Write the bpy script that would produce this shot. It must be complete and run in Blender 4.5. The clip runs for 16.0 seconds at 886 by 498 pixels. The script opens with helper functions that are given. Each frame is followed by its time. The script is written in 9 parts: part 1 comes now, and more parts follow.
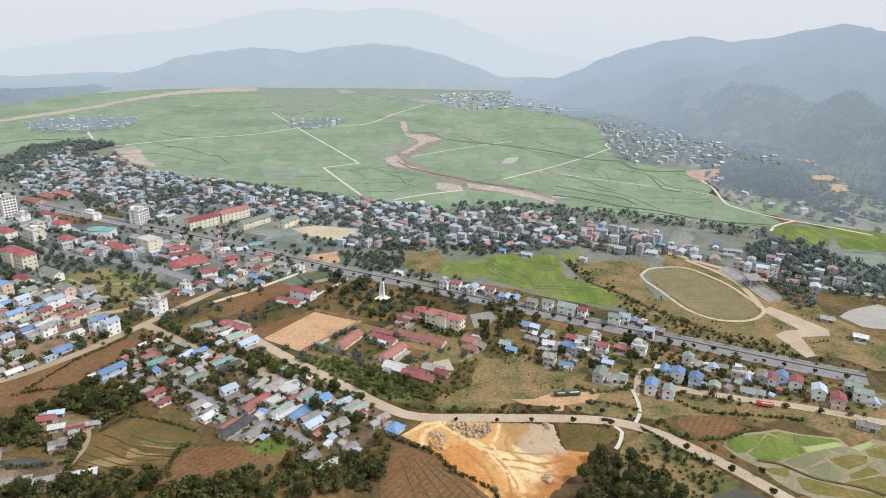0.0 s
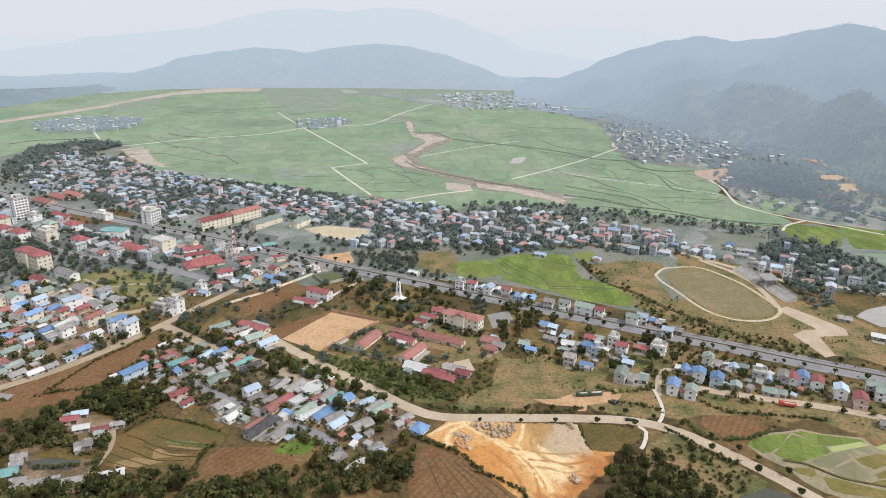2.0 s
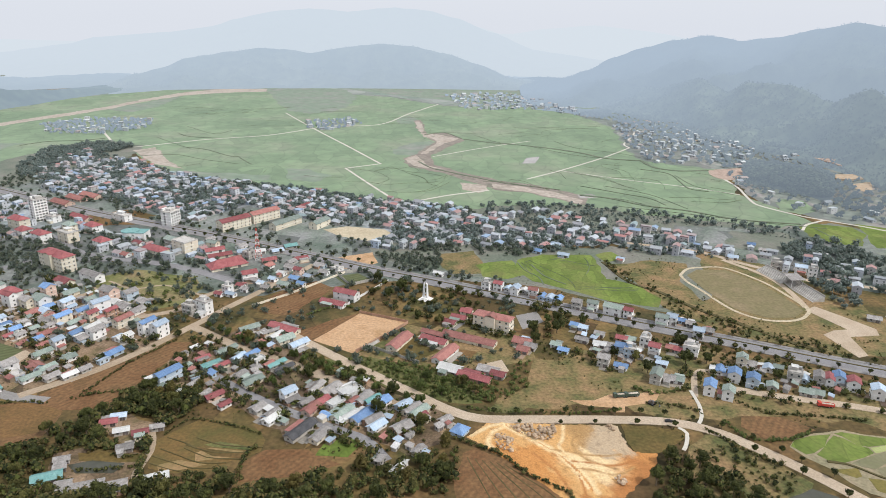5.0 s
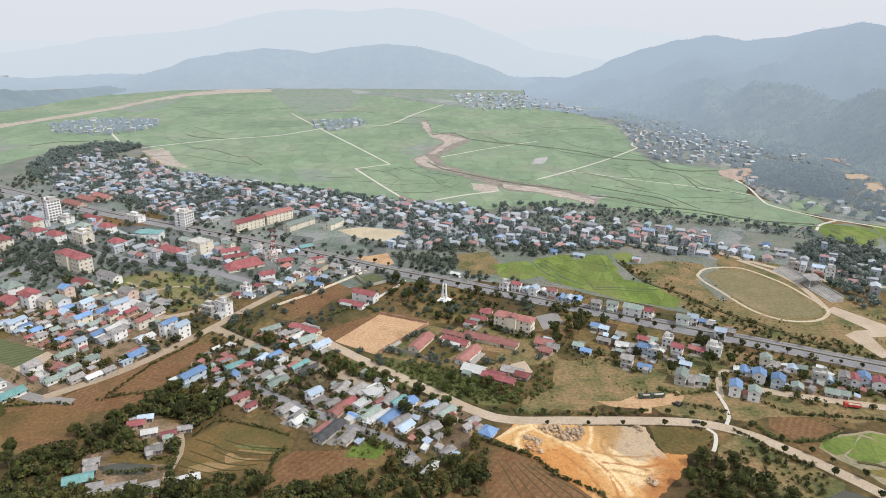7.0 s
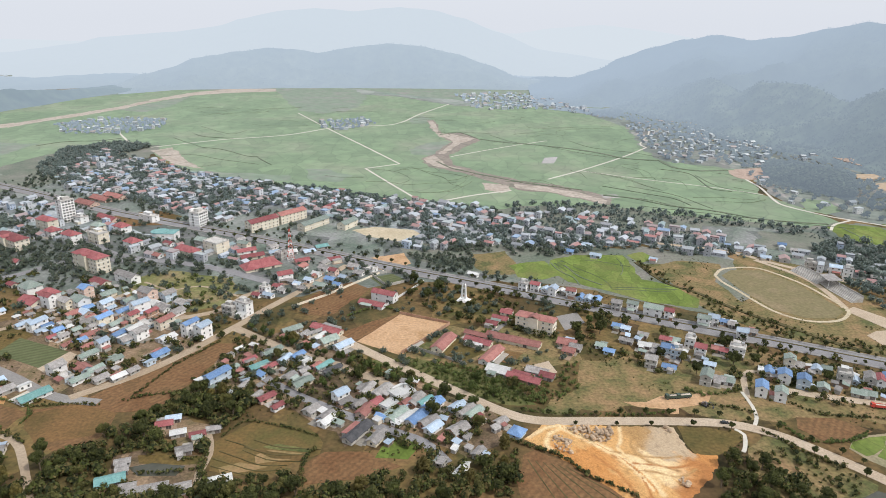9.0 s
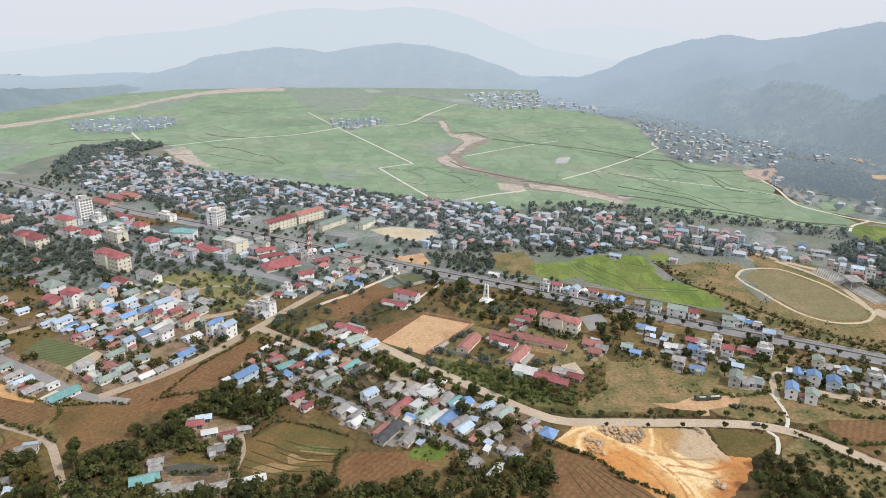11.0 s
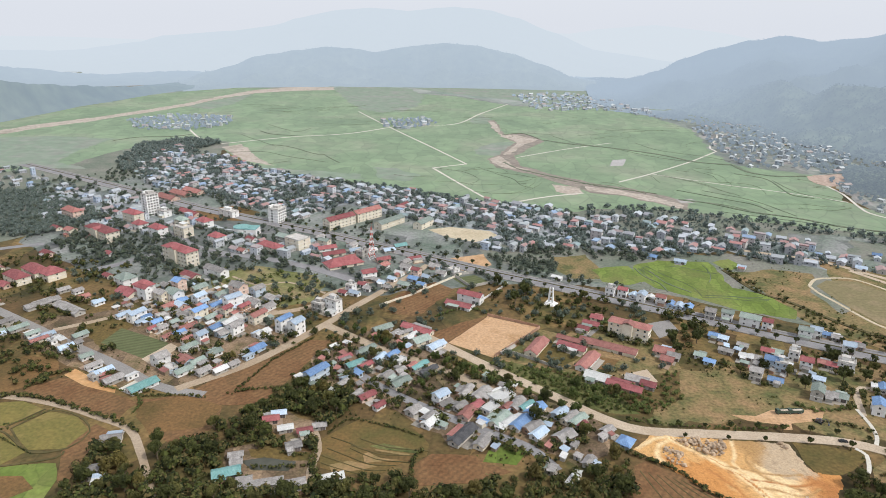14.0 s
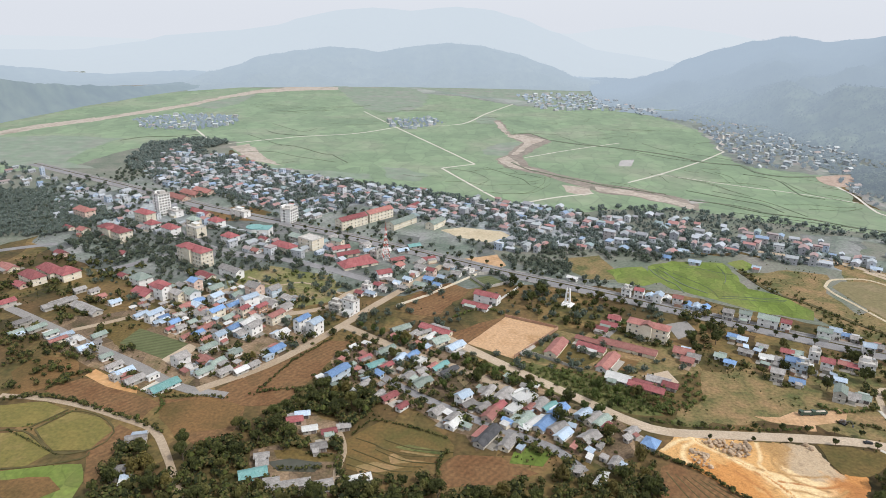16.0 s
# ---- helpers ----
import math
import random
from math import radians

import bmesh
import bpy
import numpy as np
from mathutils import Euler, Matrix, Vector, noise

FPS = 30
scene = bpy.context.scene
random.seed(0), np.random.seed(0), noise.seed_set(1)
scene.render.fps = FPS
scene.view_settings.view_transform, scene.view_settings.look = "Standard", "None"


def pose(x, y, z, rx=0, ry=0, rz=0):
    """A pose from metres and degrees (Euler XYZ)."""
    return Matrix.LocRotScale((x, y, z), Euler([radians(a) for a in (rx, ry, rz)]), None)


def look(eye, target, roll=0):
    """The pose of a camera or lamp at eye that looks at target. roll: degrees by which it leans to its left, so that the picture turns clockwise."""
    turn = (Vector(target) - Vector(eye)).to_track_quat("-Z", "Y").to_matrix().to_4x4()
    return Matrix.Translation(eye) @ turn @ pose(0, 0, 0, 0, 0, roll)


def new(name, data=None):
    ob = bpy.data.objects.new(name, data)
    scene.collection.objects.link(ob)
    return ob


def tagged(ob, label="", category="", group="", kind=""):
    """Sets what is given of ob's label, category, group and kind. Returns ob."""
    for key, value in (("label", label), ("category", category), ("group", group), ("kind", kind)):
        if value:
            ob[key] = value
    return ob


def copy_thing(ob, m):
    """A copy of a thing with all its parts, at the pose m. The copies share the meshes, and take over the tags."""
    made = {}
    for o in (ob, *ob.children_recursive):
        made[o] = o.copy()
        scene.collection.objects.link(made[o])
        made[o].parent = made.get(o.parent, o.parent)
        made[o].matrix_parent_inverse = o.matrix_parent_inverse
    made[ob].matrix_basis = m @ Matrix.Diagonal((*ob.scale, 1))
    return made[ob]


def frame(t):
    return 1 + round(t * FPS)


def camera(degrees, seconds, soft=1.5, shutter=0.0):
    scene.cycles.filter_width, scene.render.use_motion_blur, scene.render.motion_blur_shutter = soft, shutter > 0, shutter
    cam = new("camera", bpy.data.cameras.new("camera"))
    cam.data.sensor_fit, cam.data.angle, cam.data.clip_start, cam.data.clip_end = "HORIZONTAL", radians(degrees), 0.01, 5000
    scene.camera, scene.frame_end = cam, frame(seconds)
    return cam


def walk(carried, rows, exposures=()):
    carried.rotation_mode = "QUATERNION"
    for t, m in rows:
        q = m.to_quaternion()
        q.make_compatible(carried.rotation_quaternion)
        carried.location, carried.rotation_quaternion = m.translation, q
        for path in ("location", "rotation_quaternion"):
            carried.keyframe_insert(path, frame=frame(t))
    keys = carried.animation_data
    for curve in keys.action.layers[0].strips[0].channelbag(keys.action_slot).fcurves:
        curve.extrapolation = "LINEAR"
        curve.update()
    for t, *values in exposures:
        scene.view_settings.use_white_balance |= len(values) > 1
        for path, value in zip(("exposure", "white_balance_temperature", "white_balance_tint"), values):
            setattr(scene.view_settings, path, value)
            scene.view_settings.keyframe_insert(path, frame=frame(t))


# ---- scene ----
# ---- camera and its way ----
PATH = [
    (0, (0.00, -0.00, 200.25), (-0.00, 472.93, 37.96), 1.03),
    (1, (-6.42, -0.03, 200.14), (-6.15, 472.90, 37.83), 1.01),
    (2, (-12.81, 0.02, 200.16), (-12.56, 472.92, 37.80), 0.99),
    (3, (-19.56, 0.25, 200.23), (-19.44, 473.16, 37.89), 0.94),
    (4, (-26.54, 0.68, 200.11), (-26.36, 473.56, 37.67), 0.89),
    (6.5, (-44.41, 1.68, 200.21), (-44.03, 474.57, 37.81), 0.81),
    (7.5, (-51.87, 1.90, 200.28), (-51.49, 474.76, 37.80), 0.78),
    (9, (-63.02, 2.46, 200.15), (-62.63, 475.24, 37.43), 0.81),
    (10.2, (-71.75, 3.03, 200.08), (-71.34, 475.74, 37.15), 0.85),
    (10.8, (-76.12, 3.32, 200.04), (-76.53, 475.99, 37.01), 0.86),
    (11.2, (-79.03, 3.51, 200.02), (-84.14, 476.14, 36.92), 0.87),
    (11.5, (-81.21, 3.66, 200.00), (-91.39, 476.18, 36.85), 0.88),
    (12, (-84.78, 4.17, 199.88), (-103.21, 476.40, 36.62), 0.89),
    (12.5, (-88.31, 4.71, 199.72), (-114.65, 476.55, 36.40), 0.90),
    (13, (-91.70, 5.06, 199.62), (-123.19, 476.58, 36.27), 0.91),
    (13.5, (-94.94, 5.18, 199.57), (-126.30, 476.69, 36.17), 0.94),
    (14.5, (-101.33, 5.14, 199.57), (-132.48, 476.68, 36.25), 1.00),
    (16, (-110.82, 4.94, 199.70), (-142.00, 476.42, 36.21), 1.05),
]
cam = camera(68.34, 16.0, soft=0.85)
walk(cam, [(t, look(eye, target, roll)) for t, eye, target, roll in PATH])

# ---- world, sun ----
SUN_ELEVATION, SUN_AZIMUTH = 52.0, 118.0      # degrees; azimuth clockwise from +y
world = bpy.data.worlds.new("hazy_sky")
scene.world = world
world.use_nodes = True
wn, wl = world.node_tree.nodes, world.node_tree.links
sky = wn.new("ShaderNodeTexSky")
sky.sky_type, sky.sun_disc = "NISHITA", False
sky.sun_elevation, sky.sun_rotation = radians(SUN_ELEVATION), radians(SUN_AZIMUTH)
sky.air_density, sky.dust_density, sky.ozone_density = 1.0, 4.0, 1.0
veil = wn.new("ShaderNodeMix")
veil.data_type = "RGBA"
veil.inputs[0].default_value = 0.8
veil.inputs[7].default_value = (8.9, 9.35, 10.25, 1)
wl.new(sky.outputs[0], veil.inputs[6])
wl.new(veil.outputs[2], wn["Background"].inputs[0])
wn["Background"].inputs[1].default_value = 0.084
sun = new("sun", bpy.data.lights.new("sun", "SUN"))
sun.data.energy, sun.data.angle, sun.data.color = 2.35, radians(5), (1.0, 0.965, 0.92)
az, el = radians(SUN_AZIMUTH), radians(SUN_ELEVATION)
sun.matrix_world = look((300 * math.sin(az) * math.cos(el), 300 * math.cos(az) * math.cos(el), 300 * math.sin(el)), (0, 0, 0))
scene.view_settings.exposure = 0.25


# ---- materials ----
def node(nt, kind, **inputs):
    n = nt.nodes.new(kind)
    for key, value in inputs.items():
        n.inputs[key].default_value = value
    return n


def blend(nt, kind, factor, a, b):
    m = nt.nodes.new("ShaderNodeMix")
    m.data_type, m.blend_type = "RGBA", kind
    m.inputs[0].default_value = factor
    nt.links.new(a, m.inputs[6])
    nt.links.new(b, m.inputs[7])
    return m.outputs[2]


def material(name, colours, scale=0.2, fine=3.0, rough=0.9, bump=0.0, metal=0.0, spread=0.0, ridges=0.0, dirt=0.25, world_space=False, furrows=None, cells=None, contrast=0.14, haze_sheen=0.0):
    """A surface of two or three base colours mixed by noise at two scales. spread: how far one object differs from the next.
    ridges: the width of a corrugated sheet's waves in metres. furrows: (degrees, metres apart, strength). cells: (metres across, strength
    of the plots' differences, strength of the dark bunds between them)."""
    m = bpy.data.materials.new(name)
    m.use_nodes = True
    nt = m.node_tree
    bsdf = nt.nodes["Principled BSDF"]
    bsdf.inputs["Roughness"].default_value, bsdf.inputs["Metallic"].default_value = rough, metal
    bsdf.inputs["Specular IOR Level"].default_value = 0.3
    # cool whitish sheen that imitates haze over ground far off
    if haze_sheen:
        bsdf.inputs["Sheen Weight"].default_value, bsdf.inputs["Sheen Roughness"].default_value = haze_sheen, 0.6
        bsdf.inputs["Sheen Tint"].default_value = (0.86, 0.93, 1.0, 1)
    coord = node(nt, "ShaderNodeNewGeometry").outputs["Position"] if world_space else node(nt, "ShaderNodeTexCoord").outputs["Object"]
    broad, grain = node(nt, "ShaderNodeTexNoise", Scale=scale, Detail=5.0, Roughness=0.6), node(nt, "ShaderNodeTexNoise", Scale=fine, Detail=3.0)
    for n in (broad, grain):
        nt.links.new(coord, n.inputs["Vector"])
    ramp = node(nt, "ShaderNodeValToRGB")
    ramp.color_ramp.elements[0].position, ramp.color_ramp.elements[1].position = 0.5 - contrast, 0.5 + contrast
    ramp.color_ramp.elements[0].color = (*colours[0], 1)
    ramp.color_ramp.elements[1].color = (*colours[-1], 1)
    if len(colours) == 3:
        e = ramp.color_ramp.elements.new(0.5)
        e.color = (*colours[1], 1)
    nt.links.new(broad.outputs[0], ramp.inputs[0])
    mixed = node(nt, "ShaderNodeMix")
    mixed.data_type, mixed.blend_type = "RGBA", "OVERLAY"
    mixed.inputs[0].default_value = dirt
    nt.links.new(ramp.outputs[0], mixed.inputs[6])
    nt.links.new(grain.outputs[0], mixed.inputs[7])
    out = mixed.outputs[2]
    if furrows:
        turn, wave = node(nt, "ShaderNodeMapping"), node(nt, "ShaderNodeTexWave", Scale=0.314 / furrows[1], Distortion=2.5, Detail=2.0)
        wave.inputs["Detail Scale"].default_value = 0.3
        turn.inputs["Rotation"].default_value = (0, 0, radians(furrows[0]))
        nt.links.new(coord, turn.inputs["Vector"])
        nt.links.new(turn.outputs[0], wave.inputs["Vector"])
        out = blend(nt, "OVERLAY", furrows[2], out, wave.outputs["Color"])
    if cells:
        warp = node(nt, "ShaderNodeTexNoise", Scale=0.35 / cells[0], Detail=1.0)
        shift = nt.nodes.new("ShaderNodeVectorMath")
        shift.operation = "MULTIPLY_ADD"
        shift.inputs[1].default_value = (cells[0] * 2.0,) * 3
        nt.links.new(coord, warp.inputs["Vector"])
        nt.links.new(warp.outputs["Color"], shift.inputs[0])
        nt.links.new(coord, shift.inputs[2])
        turn2 = node(nt, "ShaderNodeMapping")
        turn2.inputs["Rotation"].default_value, turn2.inputs["Scale"].default_value = (0, 0, radians(35)), (1.0, 0.42, 1.0)
        nt.links.new(shift.outputs[0], turn2.inputs["Vector"])
        shift = turn2
        plot, edge = node(nt, "ShaderNodeTexVoronoi", Scale=1 / cells[0]), node(nt, "ShaderNodeTexVoronoi", Scale=1 / cells[0])
        plot.voronoi_dimensions = edge.voronoi_dimensions = "2D"
        edge.feature = "DISTANCE_TO_EDGE"
        nt.links.new(shift.outputs[0], plot.inputs["Vector"])
        nt.links.new(shift.outputs[0], edge.inputs["Vector"])
        grey = node(nt, "ShaderNodeSeparateColor")
        nt.links.new(plot.outputs["Color"], grey.inputs[0])
        out = blend(nt, "OVERLAY", cells[1], out, grey.outputs[0])
        line = node(nt, "ShaderNodeMapRange")
        line.inputs[2].default_value, line.inputs[3].default_value, line.inputs[4].default_value = 0.05, 1 - cells[2], 1.0
        nt.links.new(edge.outputs["Distance"], line.inputs[0])
        out = blend(nt, "MULTIPLY", 1.0, out, line.outputs[0])
    if spread:
        hsv, info, spr = node(nt, "ShaderNodeHueSaturation"), node(nt, "ShaderNodeObjectInfo"), node(nt, "ShaderNodeMapRange")
        spr.inputs[3].default_value, spr.inputs[4].default_value = 1 - spread, 1 + spread
        nt.links.new(info.outputs["Random"], spr.inputs[0])
        nt.links.new(spr.outputs[0], hsv.inputs["Value"])
        nt.links.new(out, hsv.inputs["Color"])
        out = hsv.outputs[0]
    nt.links.new(out, bsdf.inputs["Base Color"])
    if bump or ridges:
        b = node(nt, "ShaderNodeBump", Strength=max(bump, 0.35 if ridges else 0), Distance=0.3)
        if ridges:
            wave = node(nt, "ShaderNodeTexWave", Scale=1 / ridges)
            nt.links.new(coord, wave.inputs["Vector"])
            nt.links.new(wave.outputs[1], b.inputs["Height"])
        else:
            nt.links.new(grain.outputs[0], b.inputs["Height"])
        nt.links.new(b.outputs[0], bsdf.inputs["Normal"])
    return m


def see_through(m, share):
    """Leaves let part of the light through."""
    nt = m.node_tree
    bsdf, thin, mix = nt.nodes["Principled BSDF"], node(nt, "ShaderNodeBsdfTranslucent"), node(nt, "ShaderNodeMixShader", Fac=share)
    nt.links.new(bsdf.inputs["Base Color"].links[0].from_socket, thin.inputs["Color"])
    nt.links.new(bsdf.outputs[0], mix.inputs[1])
    nt.links.new(thin.outputs[0], mix.inputs[2])
    nt.links.new(mix.outputs[0], nt.nodes["Material Output"].inputs[0])
    return m


def island_material(name, colours, rough=0.85, fine=1.0, leafy=0.0, haze_sheen=0.0):
    """For many joined pieces: each island takes a colour of its own from the row."""
    m = material(name, colours[:2], rough=rough)
    nt = m.node_tree
    geo, ramp, grain = node(nt, "ShaderNodeNewGeometry"), node(nt, "ShaderNodeValToRGB"), node(nt, "ShaderNodeTexNoise", Scale=fine, Detail=4.0)
    ramp.color_ramp.interpolation = "CONSTANT"
    while len(ramp.color_ramp.elements) < len(colours):
        ramp.color_ramp.elements.new(0.5)
    for i, c in enumerate(colours):
        ramp.color_ramp.elements[i].position = i / len(colours)
        ramp.color_ramp.elements[i].color = (*c, 1)
    mixed = node(nt, "ShaderNodeMix")
    mixed.data_type, mixed.blend_type = "RGBA", "OVERLAY"
    mixed.inputs[0].default_value = 0.35
    nt.links.new(geo.outputs["Position"], grain.inputs["Vector"])
    nt.links.new(geo.outputs["Random Per Island"], ramp.inputs[0])
    nt.links.new(ramp.outputs[0], mixed.inputs[6])
    nt.links.new(grain.outputs[0], mixed.inputs[7])
    nt.links.new(mixed.outputs[2], nt.nodes["Principled BSDF"].inputs["Base Color"])
    # pale sheen stands in for haze on distant leaves, walls and roofs
    if haze_sheen:
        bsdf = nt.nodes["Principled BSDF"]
        bsdf.inputs["Sheen Weight"].default_value, bsdf.inputs["Sheen Roughness"].default_value = haze_sheen, 0.6
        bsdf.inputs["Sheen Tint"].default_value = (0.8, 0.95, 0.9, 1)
    return see_through(m, leafy) if leafy else m


def leaf_material(name, dark, light, spread=0.25):
    m = material(name, (dark, light), scale=0.35, fine=1.6, rough=0.75, dirt=0.5, spread=spread)
    return see_through(m, 0.3)


def painted_haze_material(name, near, far, veil_colour, veil_near, veil_far, d_near, d_far):
    """Far wooded slopes: haze painted in as bluish emission, stronger farther off."""
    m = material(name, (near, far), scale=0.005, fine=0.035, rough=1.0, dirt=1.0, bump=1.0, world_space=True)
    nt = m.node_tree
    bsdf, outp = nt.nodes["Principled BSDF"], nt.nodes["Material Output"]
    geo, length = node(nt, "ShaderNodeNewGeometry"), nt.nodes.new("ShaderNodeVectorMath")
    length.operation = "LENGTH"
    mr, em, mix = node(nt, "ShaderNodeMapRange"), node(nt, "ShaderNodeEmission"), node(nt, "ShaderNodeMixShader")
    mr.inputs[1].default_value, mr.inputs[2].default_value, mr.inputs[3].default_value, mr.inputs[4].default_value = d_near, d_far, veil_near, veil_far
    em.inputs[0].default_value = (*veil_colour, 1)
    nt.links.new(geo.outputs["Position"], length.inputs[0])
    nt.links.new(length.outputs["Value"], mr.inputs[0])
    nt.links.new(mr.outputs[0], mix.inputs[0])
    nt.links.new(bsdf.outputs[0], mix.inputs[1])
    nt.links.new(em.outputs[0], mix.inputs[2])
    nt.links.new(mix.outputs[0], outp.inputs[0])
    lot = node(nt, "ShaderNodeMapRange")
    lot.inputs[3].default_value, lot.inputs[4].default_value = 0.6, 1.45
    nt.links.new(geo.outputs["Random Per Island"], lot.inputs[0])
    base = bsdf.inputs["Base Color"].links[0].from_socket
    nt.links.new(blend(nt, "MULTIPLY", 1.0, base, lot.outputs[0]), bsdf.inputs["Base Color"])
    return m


GROUND = material("dry_grass", ((0.162, 0.0994, 0.0422), (0.115, 0.0807, 0.0302), (0.054, 0.0503, 0.0162)), scale=0.03, fine=0.35, world_space=True, dirt=0.75, cells=(26, 0.45, 0.1))
OLD_GRASS = material("sunburnt_grass", ((0.245, 0.16, 0.08), (0.18, 0.138, 0.06), (0.088, 0.095, 0.033)), scale=0.05, fine=0.5, world_space=True, dirt=0.9, contrast=0.14)
INFIELD = material("worn_turf", ((0.215, 0.17, 0.095), (0.175, 0.15, 0.075), (0.24, 0.185, 0.11)), scale=0.03, fine=0.4, world_space=True, dirt=0.5, contrast=0.2)
PARK_GRASS = material("park_grass", ((0.24, 0.18, 0.1), (0.17, 0.165, 0.065), (0.12, 0.135, 0.042)), scale=0.04, fine=0.35, world_space=True, dirt=0.7, contrast=0.2)
# TOWN_GRASS, HILL_SOIL, TOWN_SOIL: greyed and blued to imitate haze
TOWN_GRASS = material("town_grass", ((0.172, 0.172, 0.164), (0.129, 0.144, 0.122), (0.0827, 0.109, 0.0796)), scale=0.03, fine=0.35, world_space=True, dirt=0.75, cells=(24, 0.4, 0.08), haze_sheen=0.1)
HILL_SOIL = material("hazed_hill_soil", ((0.121, 0.145, 0.12), (0.158, 0.175, 0.144), (0.233, 0.21, 0.192)), scale=0.02, fine=0.1, world_space=True, dirt=0.6, cells=(40, 0.3, 0.05), haze_sheen=0.14)
TOWN_SOIL = material("hazed_dusty_yards", ((0.314, 0.325, 0.34), (0.237, 0.255, 0.259), (0.142, 0.175, 0.157)), scale=0.03, fine=0.3, world_space=True, dirt=0.7, cells=(22, 0.5, 0.1), haze_sheen=0.1)
YARD_SOIL = material("trodden_yards", ((0.237, 0.171, 0.115), (0.178, 0.123, 0.075), (0.0959, 0.081, 0.0375)), scale=0.07, fine=0.8, world_space=True, dirt=0.8, cells=(9, 0.4, 0.2), contrast=0.16)
# far fields: lifted, bluer colours and sheen paint haze onto the plain
HEAD = material("hazed_head_fields", ((0.162, 0.215, 0.161), (0.237, 0.245, 0.218), (0.152, 0.21, 0.155)), scale=0.006, fine=0.03, world_space=True, cells=(45, 0.2, 0.12), haze_sheen=0.14)
PALE_STUBBLE = material("hazed_plain_stubble", ((0.209, 0.205, 0.172), (0.162, 0.215, 0.144), (0.228, 0.215, 0.19)), scale=0.012, fine=0.06, world_space=True, dirt=0.4, contrast=0.2, haze_sheen=0.12)
PADDY = material("hazed_rice_green", ((0.128, 0.19, 0.098), (0.162, 0.23, 0.12), (0.21, 0.236, 0.15)), scale=0.006, fine=0.05, world_space=True, dirt=0.35, cells=(24, 0.11, 0.25), contrast=0.18, haze_sheen=0.14)
PADDY_BRIGHT = material("young_rice", ((0.105, 0.15, 0.026), (0.14, 0.188, 0.04), (0.155, 0.172, 0.05)), scale=0.03, fine=0.4, world_space=True, dirt=0.4, cells=(8, 0.2, 0.2))
PADDY_WET = material("wet_paddy", ((0.2, 0.18, 0.105), (0.155, 0.152, 0.072)), scale=0.05, fine=0.5, world_space=True, rough=0.4, cells=(12, 0.4, 0.15))
OLIVE = material("olive_paddy", ((0.185, 0.148, 0.044), (0.147, 0.128, 0.0363), (0.208, 0.158, 0.0561)), scale=0.04, fine=0.5, world_space=True, dirt=0.5)
PALE_CLAY = material("pale_clay", ((0.396, 0.291, 0.194), (0.432, 0.349, 0.263)), scale=0.08, fine=0.6, world_space=True, dirt=0.5)
RED_EARTH = material("red_cut_earth", ((0.35, 0.255, 0.2), (0.4, 0.3, 0.24), (0.3, 0.215, 0.165)), scale=0.05, fine=0.3, world_space=True, dirt=0.6, haze_sheen=0.06)
TERRACE_TAN = material("tan_terrace", ((0.3, 0.2, 0.1), (0.26, 0.17, 0.08), (0.22, 0.16, 0.07)), scale=0.06, fine=0.6, world_space=True, dirt=0.5)
MUD = material("paddy_mud", ((0.29, 0.235, 0.155), (0.22, 0.2, 0.12)), scale=0.08, fine=0.6, world_space=True, dirt=0.5)
PALE_CROP = material("seed_bed", ((0.3, 0.34, 0.13), (0.34, 0.37, 0.16)), scale=0.1, fine=0.8, world_space=True)
LUSH = material("lush_bank", ((0.095, 0.108, 0.034), (0.135, 0.13, 0.048), (0.06, 0.075, 0.022)), scale=0.06, fine=0.6, world_space=True, dirt=0.7, contrast=0.16)
MEADOW = material("meadow", ((0.153, 0.0975, 0.0341), (0.114, 0.083, 0.0261), (0.0684, 0.0612, 0.0166)), scale=0.035, fine=0.5, world_space=True, dirt=0.75, contrast=0.17)
DRY = material("dry_turf", ((0.184, 0.102, 0.0404), (0.144, 0.086, 0.0329), (0.0921, 0.0647, 0.0209)), scale=0.03, fine=0.6, world_space=True, dirt=0.6)
STUBBLE = material("terrace_stubble", ((0.166, 0.101, 0.0359), (0.129, 0.0892, 0.0302), (0.0909, 0.0783, 0.0232)), scale=0.05, fine=0.6, world_space=True, dirt=0.5)
BROWN = material("ploughed_soil", ((0.14, 0.0704, 0.0303), (0.173, 0.0952, 0.0432), (0.126, 0.0753, 0.0328)), scale=0.04, fine=0.5, world_space=True, dirt=0.7, furrows=(35, 3.2, 0.09))
ORANGE = material("bare_laterite", ((0.42, 0.26, 0.14), (0.48, 0.31, 0.18), (0.37, 0.225, 0.115)), scale=0.06, fine=0.6, world_space=True, dirt=0.5)
CLAY = material("raw_orange_clay", ((0.31, 0.15, 0.06), (0.47, 0.26, 0.11), (0.56, 0.4, 0.235)), scale=0.014, fine=0.35, world_space=True, dirt=0.45, contrast=0.2)
SOILS = [(0.42, 0.2, 0.065), (0.47, 0.28, 0.115), (0.61, 0.46, 0.27), (0.37, 0.29, 0.2), (0.32, 0.14, 0.048), (0.31, 0.19, 0.08)]   # orange, tan, pale, grey, red, brown
EARTHWORKS = material("raw_earthworks", ((0.5, 0.5, 0.5), (0.62, 0.6, 0.57), (0.42, 0.4, 0.38)), scale=0.25, fine=1.4, world_space=True, dirt=0.7, contrast=0.2, bump=0.25)
soil = node(EARTHWORKS.node_tree, "ShaderNodeAttribute")
soil.attribute_name = "soil"
grain = EARTHWORKS.node_tree.nodes["Principled BSDF"].inputs["Base Color"]
EARTHWORKS.node_tree.links.new(blend(EARTHWORKS.node_tree, "OVERLAY", 0.9, soil.outputs["Color"], grain.links[0].from_socket), grain)
